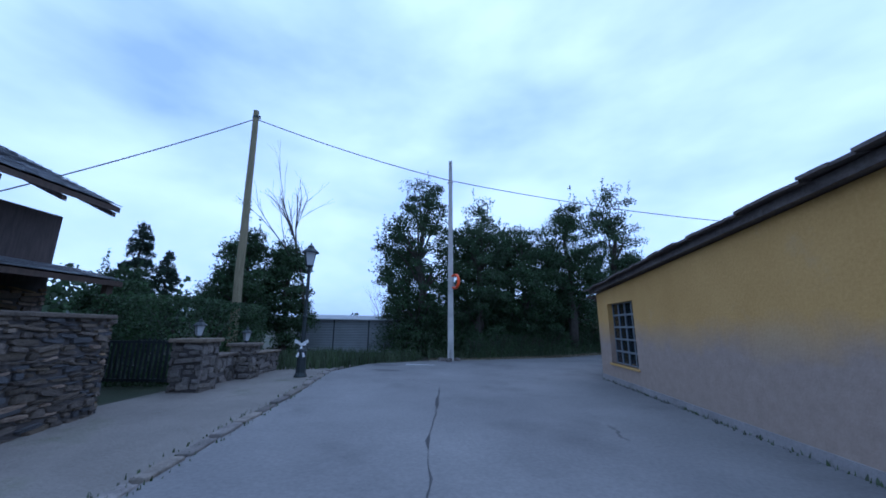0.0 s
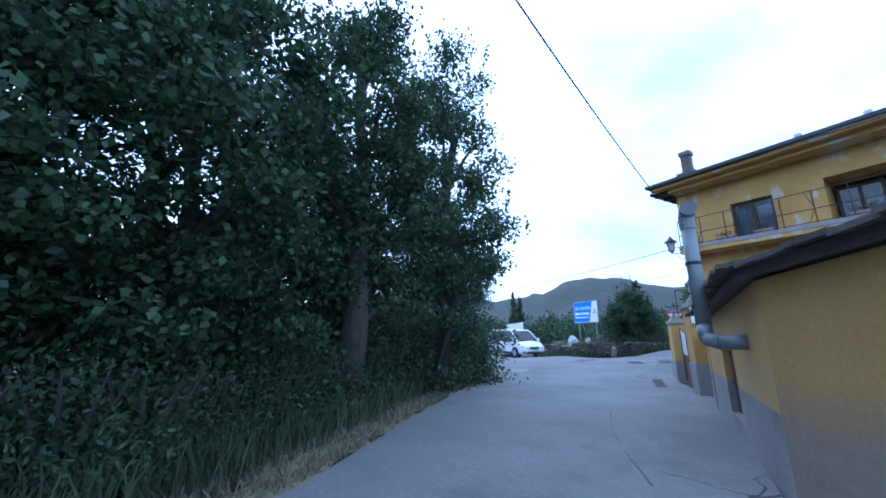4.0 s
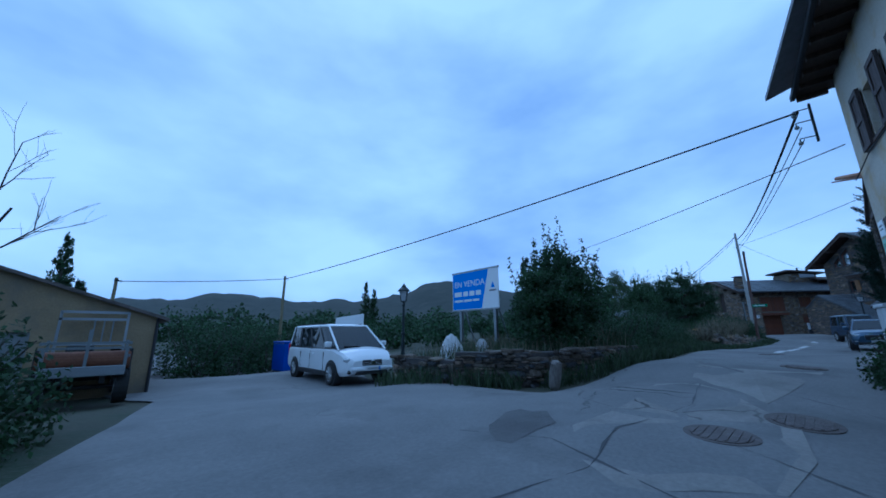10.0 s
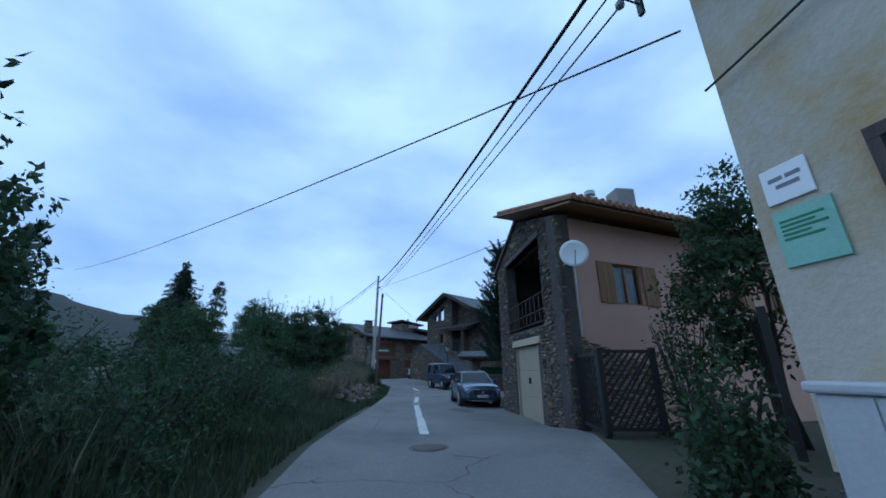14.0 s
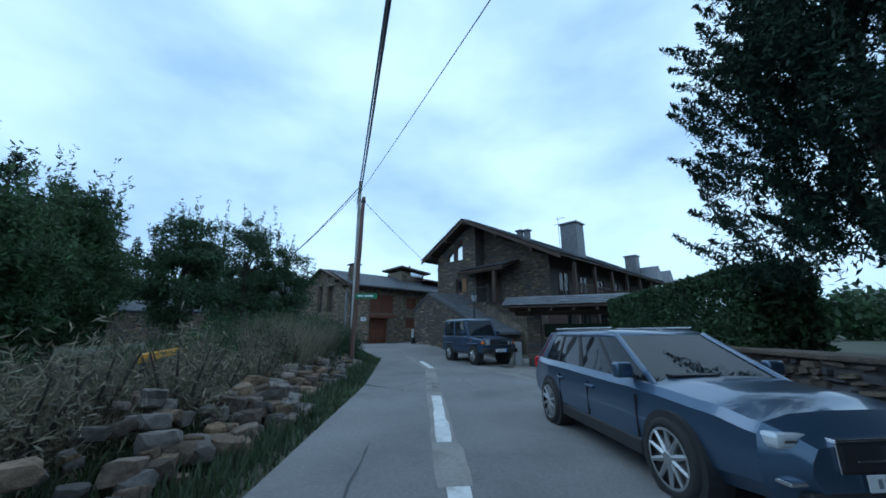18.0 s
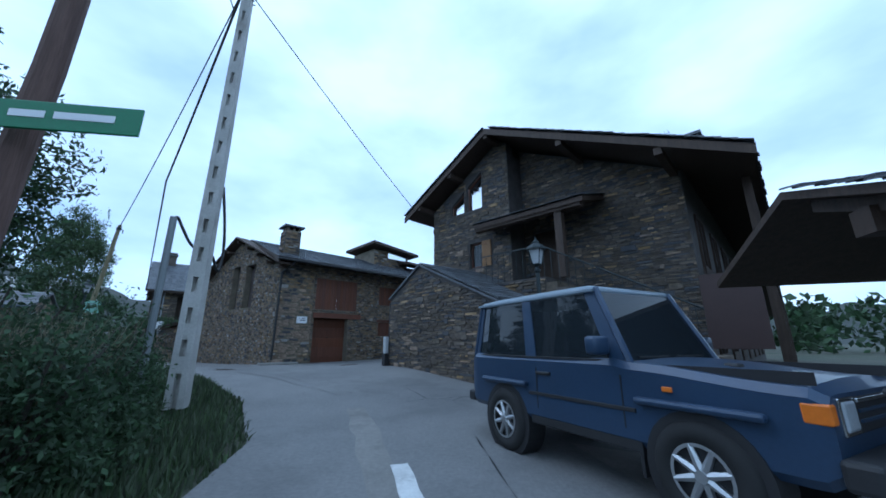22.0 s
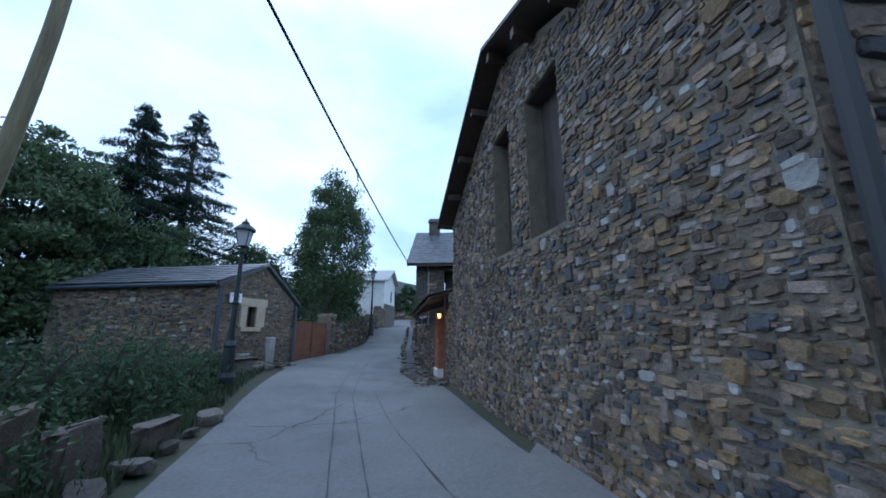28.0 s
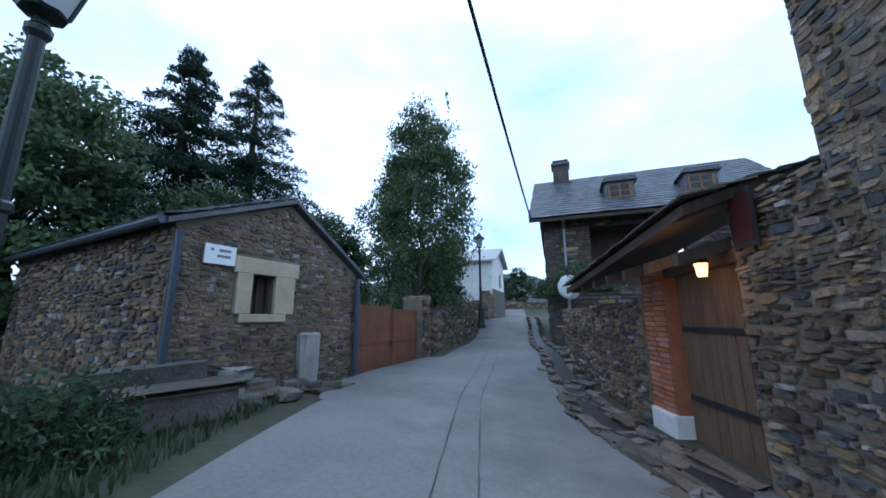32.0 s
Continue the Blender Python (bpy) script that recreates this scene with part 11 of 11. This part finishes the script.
rs = random.Random(5)
# the clump behind the first pole
for i, (x, y, h, r, mat) in enumerate(((-2.6, 14.6, 9.3, 2.9, "leaf"), (0.2, 15.7, 8.2, 2.0, "leaf2"), (2.2, 17.0, 7.2, 2.2, "leaf"), (4.4, 18.5, 8.8, 2.0, "leaf"), (6.8, 20.0, 9.5, 2.1, "leaf2"), (3.2, 19.6, 6.8, 2.2, "leaf2"), (-0.6, 17.2, 6.8, 2.4, "leaf"), (-4.4, 16.2, 6.6, 2.0, "leaf"), (0.9, 18.4, 7.6, 2.4, "leaf"))):
    tree(x, y, h, r, "dense dark-green broadleaf tree in a roadside clump", 100 + i, mat, 0.092, 170 if i == 0 else 125, (190 if i == 0 else 235) if i < 5 else 150, 0.05, (0.1 * i - 0.3, 0.0), 0.34, aspect=0.7, shape=0.75, group="trees of the roadside clump", shoots=34)
for i in range(17):
    f = i / 16
    x, y = -3.4 + 11.9 * f, 13.6 + 8.2 * f ** 1.1
    bush(x - 0.1, y + 0.75, rs.uniform(1.7, 3.0), rs.uniform(1.1, 1.5), "dark undergrowth below the roadside trees", 200 + i, ("leaf", "leaf2", "leaf3")[i % 3], 4200, 0.11, name="undergrowth", group="undergrowth of the clump")
VL = [(-2.75, 9.9), (-1.35, 12.5), (0.4, 13.35), (3.5, 15.5), (8.6, 22.1), (10.5, 26.3)]
blades("weed_verge", band(VL, 6000, 0.25, 1.5, rs), 0.45, "grass", "tall dark weeds at the foot of the trees", 11, 0.009, 0.7)
for i in range(22):
    f = i / 21
    x, y = 0.2 + 8.6 * f, 13.75 + 8.9 * f
    bush(x + rs.uniform(-0.15, 0.1), y + rs.uniform(0.3, 0.6), rs.uniform(0.9, 1.5), rs.uniform(0.5, 0.8), "leafy nettles and weeds at the foot of the trees", 720 + i, ("leaf2", "leaf3")[i % 2], 2800, 0.07, name="weed_clump", group="weeds at the foot of the clump", aspect=0.4)
strip("dry_verge", VL[1:5], 0.55, "straw_soil", "strip of dry straw-covered soil along the road", 0.012, ragged=0.5, seed=4)
blades("dry_grass_strip", band(VL[1:5], 7000, -0.2, 0.5, rs), 0.11, "dry_grass", "strip of dry straw-coloured grass along the road", 12, 0.010, 0.8)
blades("weed_verge", band([(-4.4, 6.8), (-2.6, 8.0), (-2.9, 10.6)], 3500, -0.2, 2.4, rs), 0.5, "grass", "long grass on the verge by the bend", 13)
blades("grass_tufts", band([(1.3, -0.5), (-0.8, 4.1), (-2.3, 7.0)], 500, -0.1, 0.25, rs), 0.08, "grass", "grass tufts along the kerb stones", 14)
blades("grass_tufts", band([(7.1, 2.0), (6.2, 5.3), (5.25, 8.85)], 420, -0.02, 0.12, rs), 0.09, "grass", "sparse tufts at the foot of the rendered garage", 27)
# garden on the left
conifer(-14.5, 8.4, 6.4, 1.6, "dark conifer behind the gardens", 301, 16000)
conifer(-16.5, 11.0, 5.6, 1.5, "dark conifer behind the gardens", 302, 12000)
for i, (x, y, h, r) in enumerate(((-7.9, 8.6, 5.6, 1.4), (-7.2, 10.2, 5.4, 1.5), (-9.8, 9.6, 4.6, 1.6), (-12.2, 6.8, 3.8, 1.6))):
    tree(x, y, h, r, "dark garden tree behind a hedge", 310 + i, "leaf", 0.11, 90, 260, 0.04, spread_=0.34, shoots=14)
bare_tree(-6.6, 10.8, 10.0, "bare dead tree with fine dark branches", 7, 0.4, "bark")
bare_tree(-5.4, 15.2, 5.0, "bare leafless sapling by the shed", 8, 0.5, "bark")
bush(-5.9, 5.5, 2.05, 1.0, "clipped dark hedge behind a garden gate", 321, "leaf", 26000, 0.08, 2.5, 25, "hedge", "", 0.5, True)

# willow at the second corner
tree(7.9, 24.6, 6.6, 2.3, "willow with narrow grey-green drooping leaves over the road edge", 330, "leaf3", 0.12, 170, 270, 0.22, (0.8, -0.1), 0.27, 0.45, 0.22, 0.15, name="willow", shape=0.3, shoots=30)
tree(6.6, 25.6, 6.6, 2.3, "willow with narrow grey-green leaves", 331, "leaf3", 0.13, 60, 75, 0.25, (0.3, 0.0), 0.36, 0.5, 0.22, 0.2, name="willow", shape=0.5)
for i, (x, y, h, r) in enumerate(((8.3, 23.4, 3.0, 1.25), (8.9, 24.8, 2.7, 1.2), (9.5, 25.9, 1.6, 1.0), (7.6, 22.4, 2.6, 1.2), (9.6, 27.8, 1.7, 1.3), (10.4, 29.4, 1.5, 1.2), (8.2, 30.5, 1.6, 1.3), (9.3, 31.6, 1.6, 1.0), (7.2, 24.0, 3.4, 1.4))):
    bush(x, y, h, r, "overgrown dark bush on the road bank", 340 + i, "leaf", 6500, 0.09, group="bushes on the bank")
tree(9.2, 30.2, 3.0, 1.0, "dark leafy shrub tree beside a signpost", 349, "leaf", 0.10, 70, 240, 0.05, (0.1, 0.0), 0.28, shape=0.6, shoots=10)
bare_tree(9.7, 30.8, 4.4, "shrub with bare twisted tops", 9, 0.7, "bark")
blades("weed_verge", band([(8.6, 22.1), (10.5, 26.3), (11.0, 29.8), (10.4, 33.0)], 5500, 0.0, 1.5, rs), 0.55, "grass", "tall weeds on the corner of the side lane", 15)

# weedy plot behind the terrace wall
tree(22.6, 28.5, 3.75, 1.5, "dark leafy shrub tree with upright shoots beside a sale board", 350, "leaf", 0.10, 70, 260, 0.05, (0, 0), 0.27, shape=0.45, shoots=70)
tree(21.4, 28.3, 3.1, 1.1, "dark leafy shrub tree beside a sale board", 351, "leaf", 0.10, 50, 280, 0.05, (0, 0), 0.24, shape=0.4, shoots=60)
tree(24.3, 29.2, 3.0, 1.1, "dark leafy shrub tree in a weedy plot", 352, "leaf2", 0.10, 55, 240, 0.08, (0, 0), 0.25, shape=0.4, shoots=50)
TERR = [(24.5, 26.8), (21.2, 27.2), (19.5, 27.8), (18.75, 29.2), (18.6, 31.6)]
blades("weed_bank", band(TERR[::-1], 11000, 0.0, 4.6, rs), 0.85, "grass", "tall weeds on the terrace behind the rubble wall", 16)
blades("dry_weed_bank", band(TERR[::-1], 4000, 0.0, 4.5, rs), 0.95, "dry_grass", "dry stalks on the terrace behind the rubble wall", 17, 0.009)
blades("weed_verge", band(TERR[::-1], 3000, -1.0, 0.25, rs), 0.42, "grass", "weeds growing along and over the rubble wall", 26, 0.012, 0.9)
LB = [(23.4, 26.05), (27.4, 26.1), (36.5, 25.85), (43, 25.55), (50, 25.6), (52.2, 26.5), (55.4, 28.6), (60.4, 33.3), (63.0, 36.6)]
blades("grass_tufts", band(LB[2:8], 6000, -0.22, 0.35, rs), 0.13, "grass", "short tufts of grass over the road edge", 25, 0.011, 0.8)
blades("weed_bank", band(LB[:6], 12000, 0.9, 2.0, rs), 0.33, "grass", "rank weeds at the foot of the bank", 22, 0.012, 0.6)
blades("weed_verge", band(LB, 14000, 0.0, 0.9, rs), 0.22, "grass", "grass and weeds along the lane", 18)
blades("weed_bank", band(LB[:5], 9000, 1.7, 5.0, rs), 0.65, "grass", "tall weeds on the bank above the lane", 19)
blades("dry_weed_bank", band([(42.5, 25.6), (50, 25.6)], 9000, 1.3, 2.7, rs), 1.25, "dry_grass", "pale tufts of dry grass beside the lane", 23, 0.011, 0.5)
blades("dry_weed_bank", band(LB[2:6], 8000, 1.7, 3.6, rs), 0.8, "dry_grass", "tall dry straw-coloured grass on the bank", 20, 0.010)
for i, (x, y, h, r, m) in enumerate(((24.8, 27.6, 1.2, 1.0, "leaf2"), (26.8, 28.2, 1.5, 1.3, "leaf"), (29.2, 28.0, 1.5, 1.2, "leaf2"), (31.6, 28.8, 1.5, 1.2, "leaf3"), (34.2, 28.7, 1.2, 1.0, "leaf2"), (33.0, 31.5, 2.4, 1.8, "leaf"), (28.5, 32.0, 2.2, 1.8, "leaf"), (36.8, 28.9, 1.3, 1.0, "leaf3"), (41.5, 28.6, 1.2, 0.9, "leaf3"), (43.4, 28.6, 1.3, 1.0, "leaf3"), (45.5, 28.5, 1.5, 1.1, "leaf2"), (47.6, 28.3, 1.6, 1.1, "leaf3"), (49.5, 28.2, 1.9, 1.3, "leaf2"), (53.6, 29.8, 1.1, 1.0, "leaf3"))):
    bush(x, y, h, r, "wild shrub among dry grass on the bank", 360 + i, m, 3600, 0.09, group="shrubs on the bank", aspect=0.35)
for i, (x, y, h, r, m) in enumerate(((39.5, 31.2, 3.9, 1.25, "leaf3"), (42.0, 32.2, 4.3, 1.4, "leaf3"), (45.2, 31.4, 4.4, 1.5, "leaf2"), (48.7, 31.0, 6.1, 1.7, "leaf2"), (37.0, 33.5, 4.0, 1.6, "leaf3"), (51.8, 32.2, 4.6, 1.4, "leaf2"))):
    tree(x, y, h, r, "young feathery roadside tree with upright shoots on the bank", 380 + i, m, 0.12, 110, 190, 0.03, (0.1, 0.1), 0.26, 0.0, 0.3, group="young trees on the bank", shape=0.7, shoots=90)
for i, (x, y, h, r, m) in enumerate(((50.3, 27.6, 1.5, 0.9, "leaf2"), (51.9, 28.4, 1.6, 1.0, "leaf"), (53.0, 29.3, 1.4, 1.0, "leaf2"))):
    bush(x, y, h, r, "rank green shrub behind the lane poles", 450 + i, m, 4200, 0.085, group="shrubs on the bank", aspect=0.35)
tree(50.4, 30.0, 5.0, 1.5, "young leafy tree behind the lane poles", 455, "leaf2", 0.11, 100, 200, 0.04, (0.1, 0.0), 0.28, 0.0, 0.35, shape=0.6, shoots=40)
conifer(56.0, 45.5, 10.2, 2.0, "tall dark conifer beyond the bank", 391, 14000, 0.24)
conifer(44.5, 36.5, 6.5, 1.3, "slender dark conifer on the bank", 392, 5000, 0.18)
conifer(31.5, 35.5, 5.6, 1.2, "slender dark conifer in the plot", 393, 4500, 0.18)

for i in range(14):
    x = 36.6 + i * 0.88
    bush(x, 27.45 + 0.25 * math.sin(i * 2.3), rs.uniform(0.9, 1.35), rs.uniform(0.45, 0.7), "pale tuft of dry grass above the stone heap", 750 + i, "dry_grass", 2600, 0.13, name="grass_tuft", group="dry tufts above the heap", aspect=0.13)

# cream wall, fence and hedge of the middle part
for i, (x, y, h, r) in enumerate(((20.75, 21.15, 0.8, 0.6), (19.9, 21.0, 0.95, 0.65), (19.0, 20.9, 1.15, 0.7), (18.1, 20.75, 1.0, 0.55), (17.3, 20.65, 0.7, 0.4))):
    bush(x, y + 0.62, h, r, "dark straggling shrub against a cream wall", 400 + i, "leaf", 7000, 0.06, 0.45, 8, group="shrubs along the cream wall")
for i, (x, y, h, r) in enumerate(((16.4, 20.9, 1.0, 0.3), (24.1, 21.0, 1.35, 0.5), (27.2, 18.9, 2.5, 0.7))):
    bush(x, y, h, r, "dark climbing shrub beside a house corner", 410 + i, "leaf2", 2200, 0.09, group="")
tree(26.4, 17.6, 5.2, 1.7, "leafy garden tree beside the salmon house", 415, "leaf", 0.12, 80, 110, 0.2, (0, 0.2), 0.34, trunk_r=0.08)
# the tall thuja: a leaning column of upright sprays


def thuja(x, y, h, r, label, seed):
    """A column of many upright, slightly ragged sprays round a straight trunk."""
    rng = np.random.default_rng(seed)
    t = thing("thuja", pose(x, y, ground(x, y) - 0.1), label, "tree")
    bm = B()
    limb_ring(bm, [Vector((0, 0, 0)), Vector((0.05, 0, h * 0.5)), Vector((0, 0, h * 0.95))], 0.14, 0.02, 8)
    part("trunk", bm, "bark", t, "", True)
    pts = []
    for _ in range(820):
        z = h * rng.uniform(0.27, 0.93)
        a = rng.uniform(0, 2 * math.pi)
        f = z / h
        k = r * (0.78 + 0.22 * math.sin(math.pi * min(1, f * 1.15))) * (1 - max(0, f - 0.55) * 1.5) * rng.uniform(0.12, 1.12) ** 0.75
        c = np.array([k * math.cos(a), k * math.sin(a), z])
        out = np.array([math.cos(a), math.sin(a), 0]) * rng.uniform(0.25, 1.1) + np.array([0, 0, 0.8])
        ln = rng.uniform(0.35, 0.8)
        u = rng.random((190, 1))
        pts.append(c + u * ln * out + rng.normal(size=(190, 3)) * 0.07 * (1.15 - u))
    q = np.concatenate(pts)
    q[:, 2] = np.clip(q[:, 2], 0.05, None)
    leaf_mesh("foliage", q, 0.075, "needle", t, rng, -0.6, 0.3)
    return t


thuja(35.75, 19.7, 7.2, 1.2, "tall dark thuja column against a stone wall", 420)
bush(41.0, 18.0, 2.35, 3.3, "clipped green hedge above a boundary wall", 421, "leaf", 60000, 0.11, 0.5, -14, "hedge", "", 0.4, True)
# around the last houses
tree(95.2, 58.6, 4.6, 2.0, "dark garden tree above the end wall", 456, "leaf2", 0.2, 70, 110, 0.05, shape=0.4)
tree(93.6, 60.4, 3.6, 1.3, "dark garden tree above the end wall", 457, "leaf", 0.2, 50, 110, 0.05, shape=0.6)
tree(81.6, 41.0, 4.0, 1.5, "leafy shrub tree rising over the gateway wall", 458, "leaf2", 0.14, 70, 130, 0.05, shape=0.4)
for i, (x, y, h, r) in enumerate(((57.2, 31.8, 0.9, 0.8), (59.3, 33.4, 1.1, 0.9), (60.9, 35.8, 1.2, 0.9), (58.4, 35.0, 1.5, 1.2), (62.4, 38.6, 1.1, 0.9))):
    bush(x, y, h, r, "rank green weeds beside the lane", 430 + i, "leaf2", 3200, 0.09, group="weeds by the upper lane", aspect=0.3)
blades("weed_bank", band([(54.0, 28.6), (60.2, 34.0), (62.6, 37.2), (64.0, 39.2)], 9000, 0.3, 4.5, rs), 0.45, "grass", "tall weeds beside the upper lane", 21)
blades("weed_verge", band([(55.4, 28.6), (60.4, 33.3), (63.0, 36.6), (66.2, 40.6)], 7000, -0.05, 1.6, rs), 0.16, "grass", "short grass and weeds on the edge of the upper lane", 24, 0.011, 0.7)
tree(72.3, 45.6, 10.4, 2.75, "tall birch with drooping sprays behind a low wall", 440, "leaf_birch", 0.15, 190, 210, 0.08, (0.2, 0.0), 0.36, 0.7, 0.4, 0.12, "pale_bark", name="birch", shape=0.75, shoots=25)
conifer(64.6, 51.0, 12.8, 5.0, "tall dark spruce with drooping boughs behind the stone shed", 441, 60000, 0.17, taper_=0.92, ragged=0.42, up=-0.28)
conifer(67.4, 52.5, 14.4, 5.0, "tall dark spruce with drooping boughs behind the stone shed", 442, 60000, 0.17, taper_=0.92, ragged=0.42, up=-0.28)
tree(61.3, 48.6, 8.6, 3.3, "large round broadleaf tree behind the shed", 443, "leaf_birch", 0.18, 170, 210, 0.06, spread_=0.5, shape=0.4)
tree(65.6, 49.0, 6.2, 2.4, "broadleaf tree behind the shed", 446, "leaf_birch", 0.17, 110, 150, 0.06, spread_=0.42, shape=0.4)
tree(70.6, 50.0, 6.0, 2.2, "leafy tree behind the rusty gate", 447, "leaf3", 0.17, 100, 150, 0.06, spread_=0.42, shape=0.4)
tree(74.6, 47.5, 4.6, 1.6, "leafy shrub tree behind the garden wall", 448, "leaf", 0.15, 70, 130, 0.06, spread_=0.36, shape=0.4)
conifer(80.0, 58.0, 12.0, 2.6, "tall dark spruce beyond the gardens", 444, 7000, 0.26)
tree(59.5, 48.0, 5.5, 2.0, "garden tree behind the shed", 445, "leaf", 0.15, 60, 90, 0.1)

# ---- distance ----
def hills():
    rng = np.random.default_rng(3)
    ph = rng.uniform(0, 6.28, 8)
    vs, fs = [], []
    nb, nr = 480, 8
    for j in range(nr + 1):
        f = j / nr
        for i in range(nb):
            b = 2 * math.pi * i / nb
            d = 190 + 520 * f
            e = 4.0 + 1.8 * math.sin(2 * b + ph[0]) + 1.2 * math.sin(5 * b + ph[1]) + 0.6 * math.sin(11 * b + ph[2]) + 0.3 * math.sin(23 * b + ph[3]) + 0.2 * math.sin(47 * b + ph[4]) + 0.15 * math.sin(83 * b + ph[5])
            e += 5.0 * math.exp(-((math.degrees(b) - 42) / 14) ** 2)
            z = -2 + math.tan(radians(max(1.5, e))) * d * (math.sin(f * math.pi / 2) ** 1.5) * 0.85 + rng.normal(0, 0.9) * f
            vs.append((35 + d * math.sin(b), 25 + d * math.cos(b), z))
    for j in range(nr):
        for i in range(nb):
            k = (i + 1) % nb
            fs.append((j * nb + i, j * nb + k, (j + 1) * nb + k, (j + 1) * nb + i))
    ob = join_mesh("backdrop_hills", vs, fs, "hill", smooth=True)
    tagged(ob, "low wooded hills round the village", "", "", "structure")


hills()


def far_wood(name, arc, dist, n, h, label, seed, material="leaf", mid=(35, 25)):
    """A far belt of trees: many crowns of coarse leaves in one mesh."""
    rng = np.random.default_rng(seed)
    pts = []
    for _ in range(n):
        b = radians(rng.uniform(*arc))
        d = rng.uniform(*dist)
        hh = h * rng.uniform(0.55, 1.25)
        cx, cy = mid[0] + d * math.sin(b), mid[1] + d * math.cos(b)
        k = 210
        p = rng.normal(size=(k, 3))
        p /= np.linalg.norm(p, axis=1, keepdims=True)
        p *= rng.uniform(0.5, 1.05, (k, 1))
        p = p * np.array([hh * 0.42, hh * 0.42, hh * 0.55]) + np.array([cx, cy, hh * 0.5 + ground(cx, cy) - 0.2])
        pts.append(p)
    ob = leaf_mesh(name, np.concatenate(pts), h * 0.13, material, None, rng, 0.0, 0.7)
    tagged(ob, label, "trees", "", "stuff")


for i, (x, y, h, r) in enumerate(((15.6, 43.8, 2.3, 1.4), (17.2, 44.4, 2.6, 1.6), (19.0, 44.8, 2.4, 1.6), (21.2, 45.0, 2.6, 1.7), (15.4, 46.4, 3.0, 1.6), (18.2, 47.0, 3.0, 1.8), (23.4, 45.6, 2.4, 1.6))):
    bush(x, y, h, r, "dark hedge shrub behind the parked van", 780 + i, "leaf", 3200, 0.13, group="shrubs behind the van")
far_wood("far_trees", (-62, 30), (62, 95), 110, 5.0, "belt of dark trees beyond the fields", 51)
far_wood("far_trees", (30, 100), (78, 120), 90, 6.5, "dark garden trees beyond the houses", 52, "leaf2")
far_wood("far_trees", (-180, -70), (85, 130), 60, 7.0, "trees behind the start of the lane", 53)
far_wood("far_trees", (100, 180), (60, 100), 50, 7.0, "trees behind the houses", 54)
for i, (x, y, h) in enumerate(((8.9, 62.0, 9.4), (10.0, 63.0, 5.8), (41.5, 72.0, 9.0), (44.0, 73.5, 8.2))):
    conifer(x, y, h, 1.1, "slender dark poplar in the distance", 460 + i, 4500, 0.3, "leaf", up=0.9, low=0.02, ragged=0.2, name="poplar")
far_wood("field_shrubs", (17, 62), (26, 44), 60, 2.2, "dark shrubs and small trees behind the weedy plot", 55, "leaf", (13, 24))
far_wood("field_shrubs", (10, 30), (36, 48), 26, 3.0, "dark shrubs behind the parked van", 56, "leaf2", (13, 24))
far_wood("field_shrubs", (-45, -8), (24, 40), 26, 2.6, "dark shrubs beyond the side lane", 57, "leaf", (13, 24))
for i, (x, y, h, r) in enumerate(((42.9, 27.7, 1.15, 0.8), (44.4, 27.7, 1.4, 0.9), (45.9, 27.6, 1.5, 0.9), (47.3, 27.3, 1.6, 0.9), (48.6, 26.8, 1.4, 0.8), (49.7, 27.1, 1.3, 0.8))):
    bush(x, y, h, r, "dark bramble bush at the edge of the lane", 470 + i, "leaf2", 8000, 0.075, group="brambles at the lane", aspect=0.4)
for i, (x, y, h, r) in enumerate(((63.7, 38.9, 0.7, 0.55), (62.5, 37.4, 0.8, 0.7), (61.6, 36.4, 0.9, 0.8), (60.0, 34.9, 1.0, 0.8), (56.4, 30.9, 0.9, 0.8), (55.2, 29.9, 0.8, 0.7))):
    bush(x, y, h, r, "green nettles and weeds beside the lane", 480 + i, "leaf2", 3600, 0.07, group="weeds by the upper lane", aspect=0.4)
for i in range(5):
    bush(72.6 + i * 0.9, 38.6 + i * 0.95, 0.75, 0.55, "shrub spilling over a rubble wall", 490 + i, "leaf3", 1500, 0.09, group="shrubs on the rubble wall").location.z += 1.75
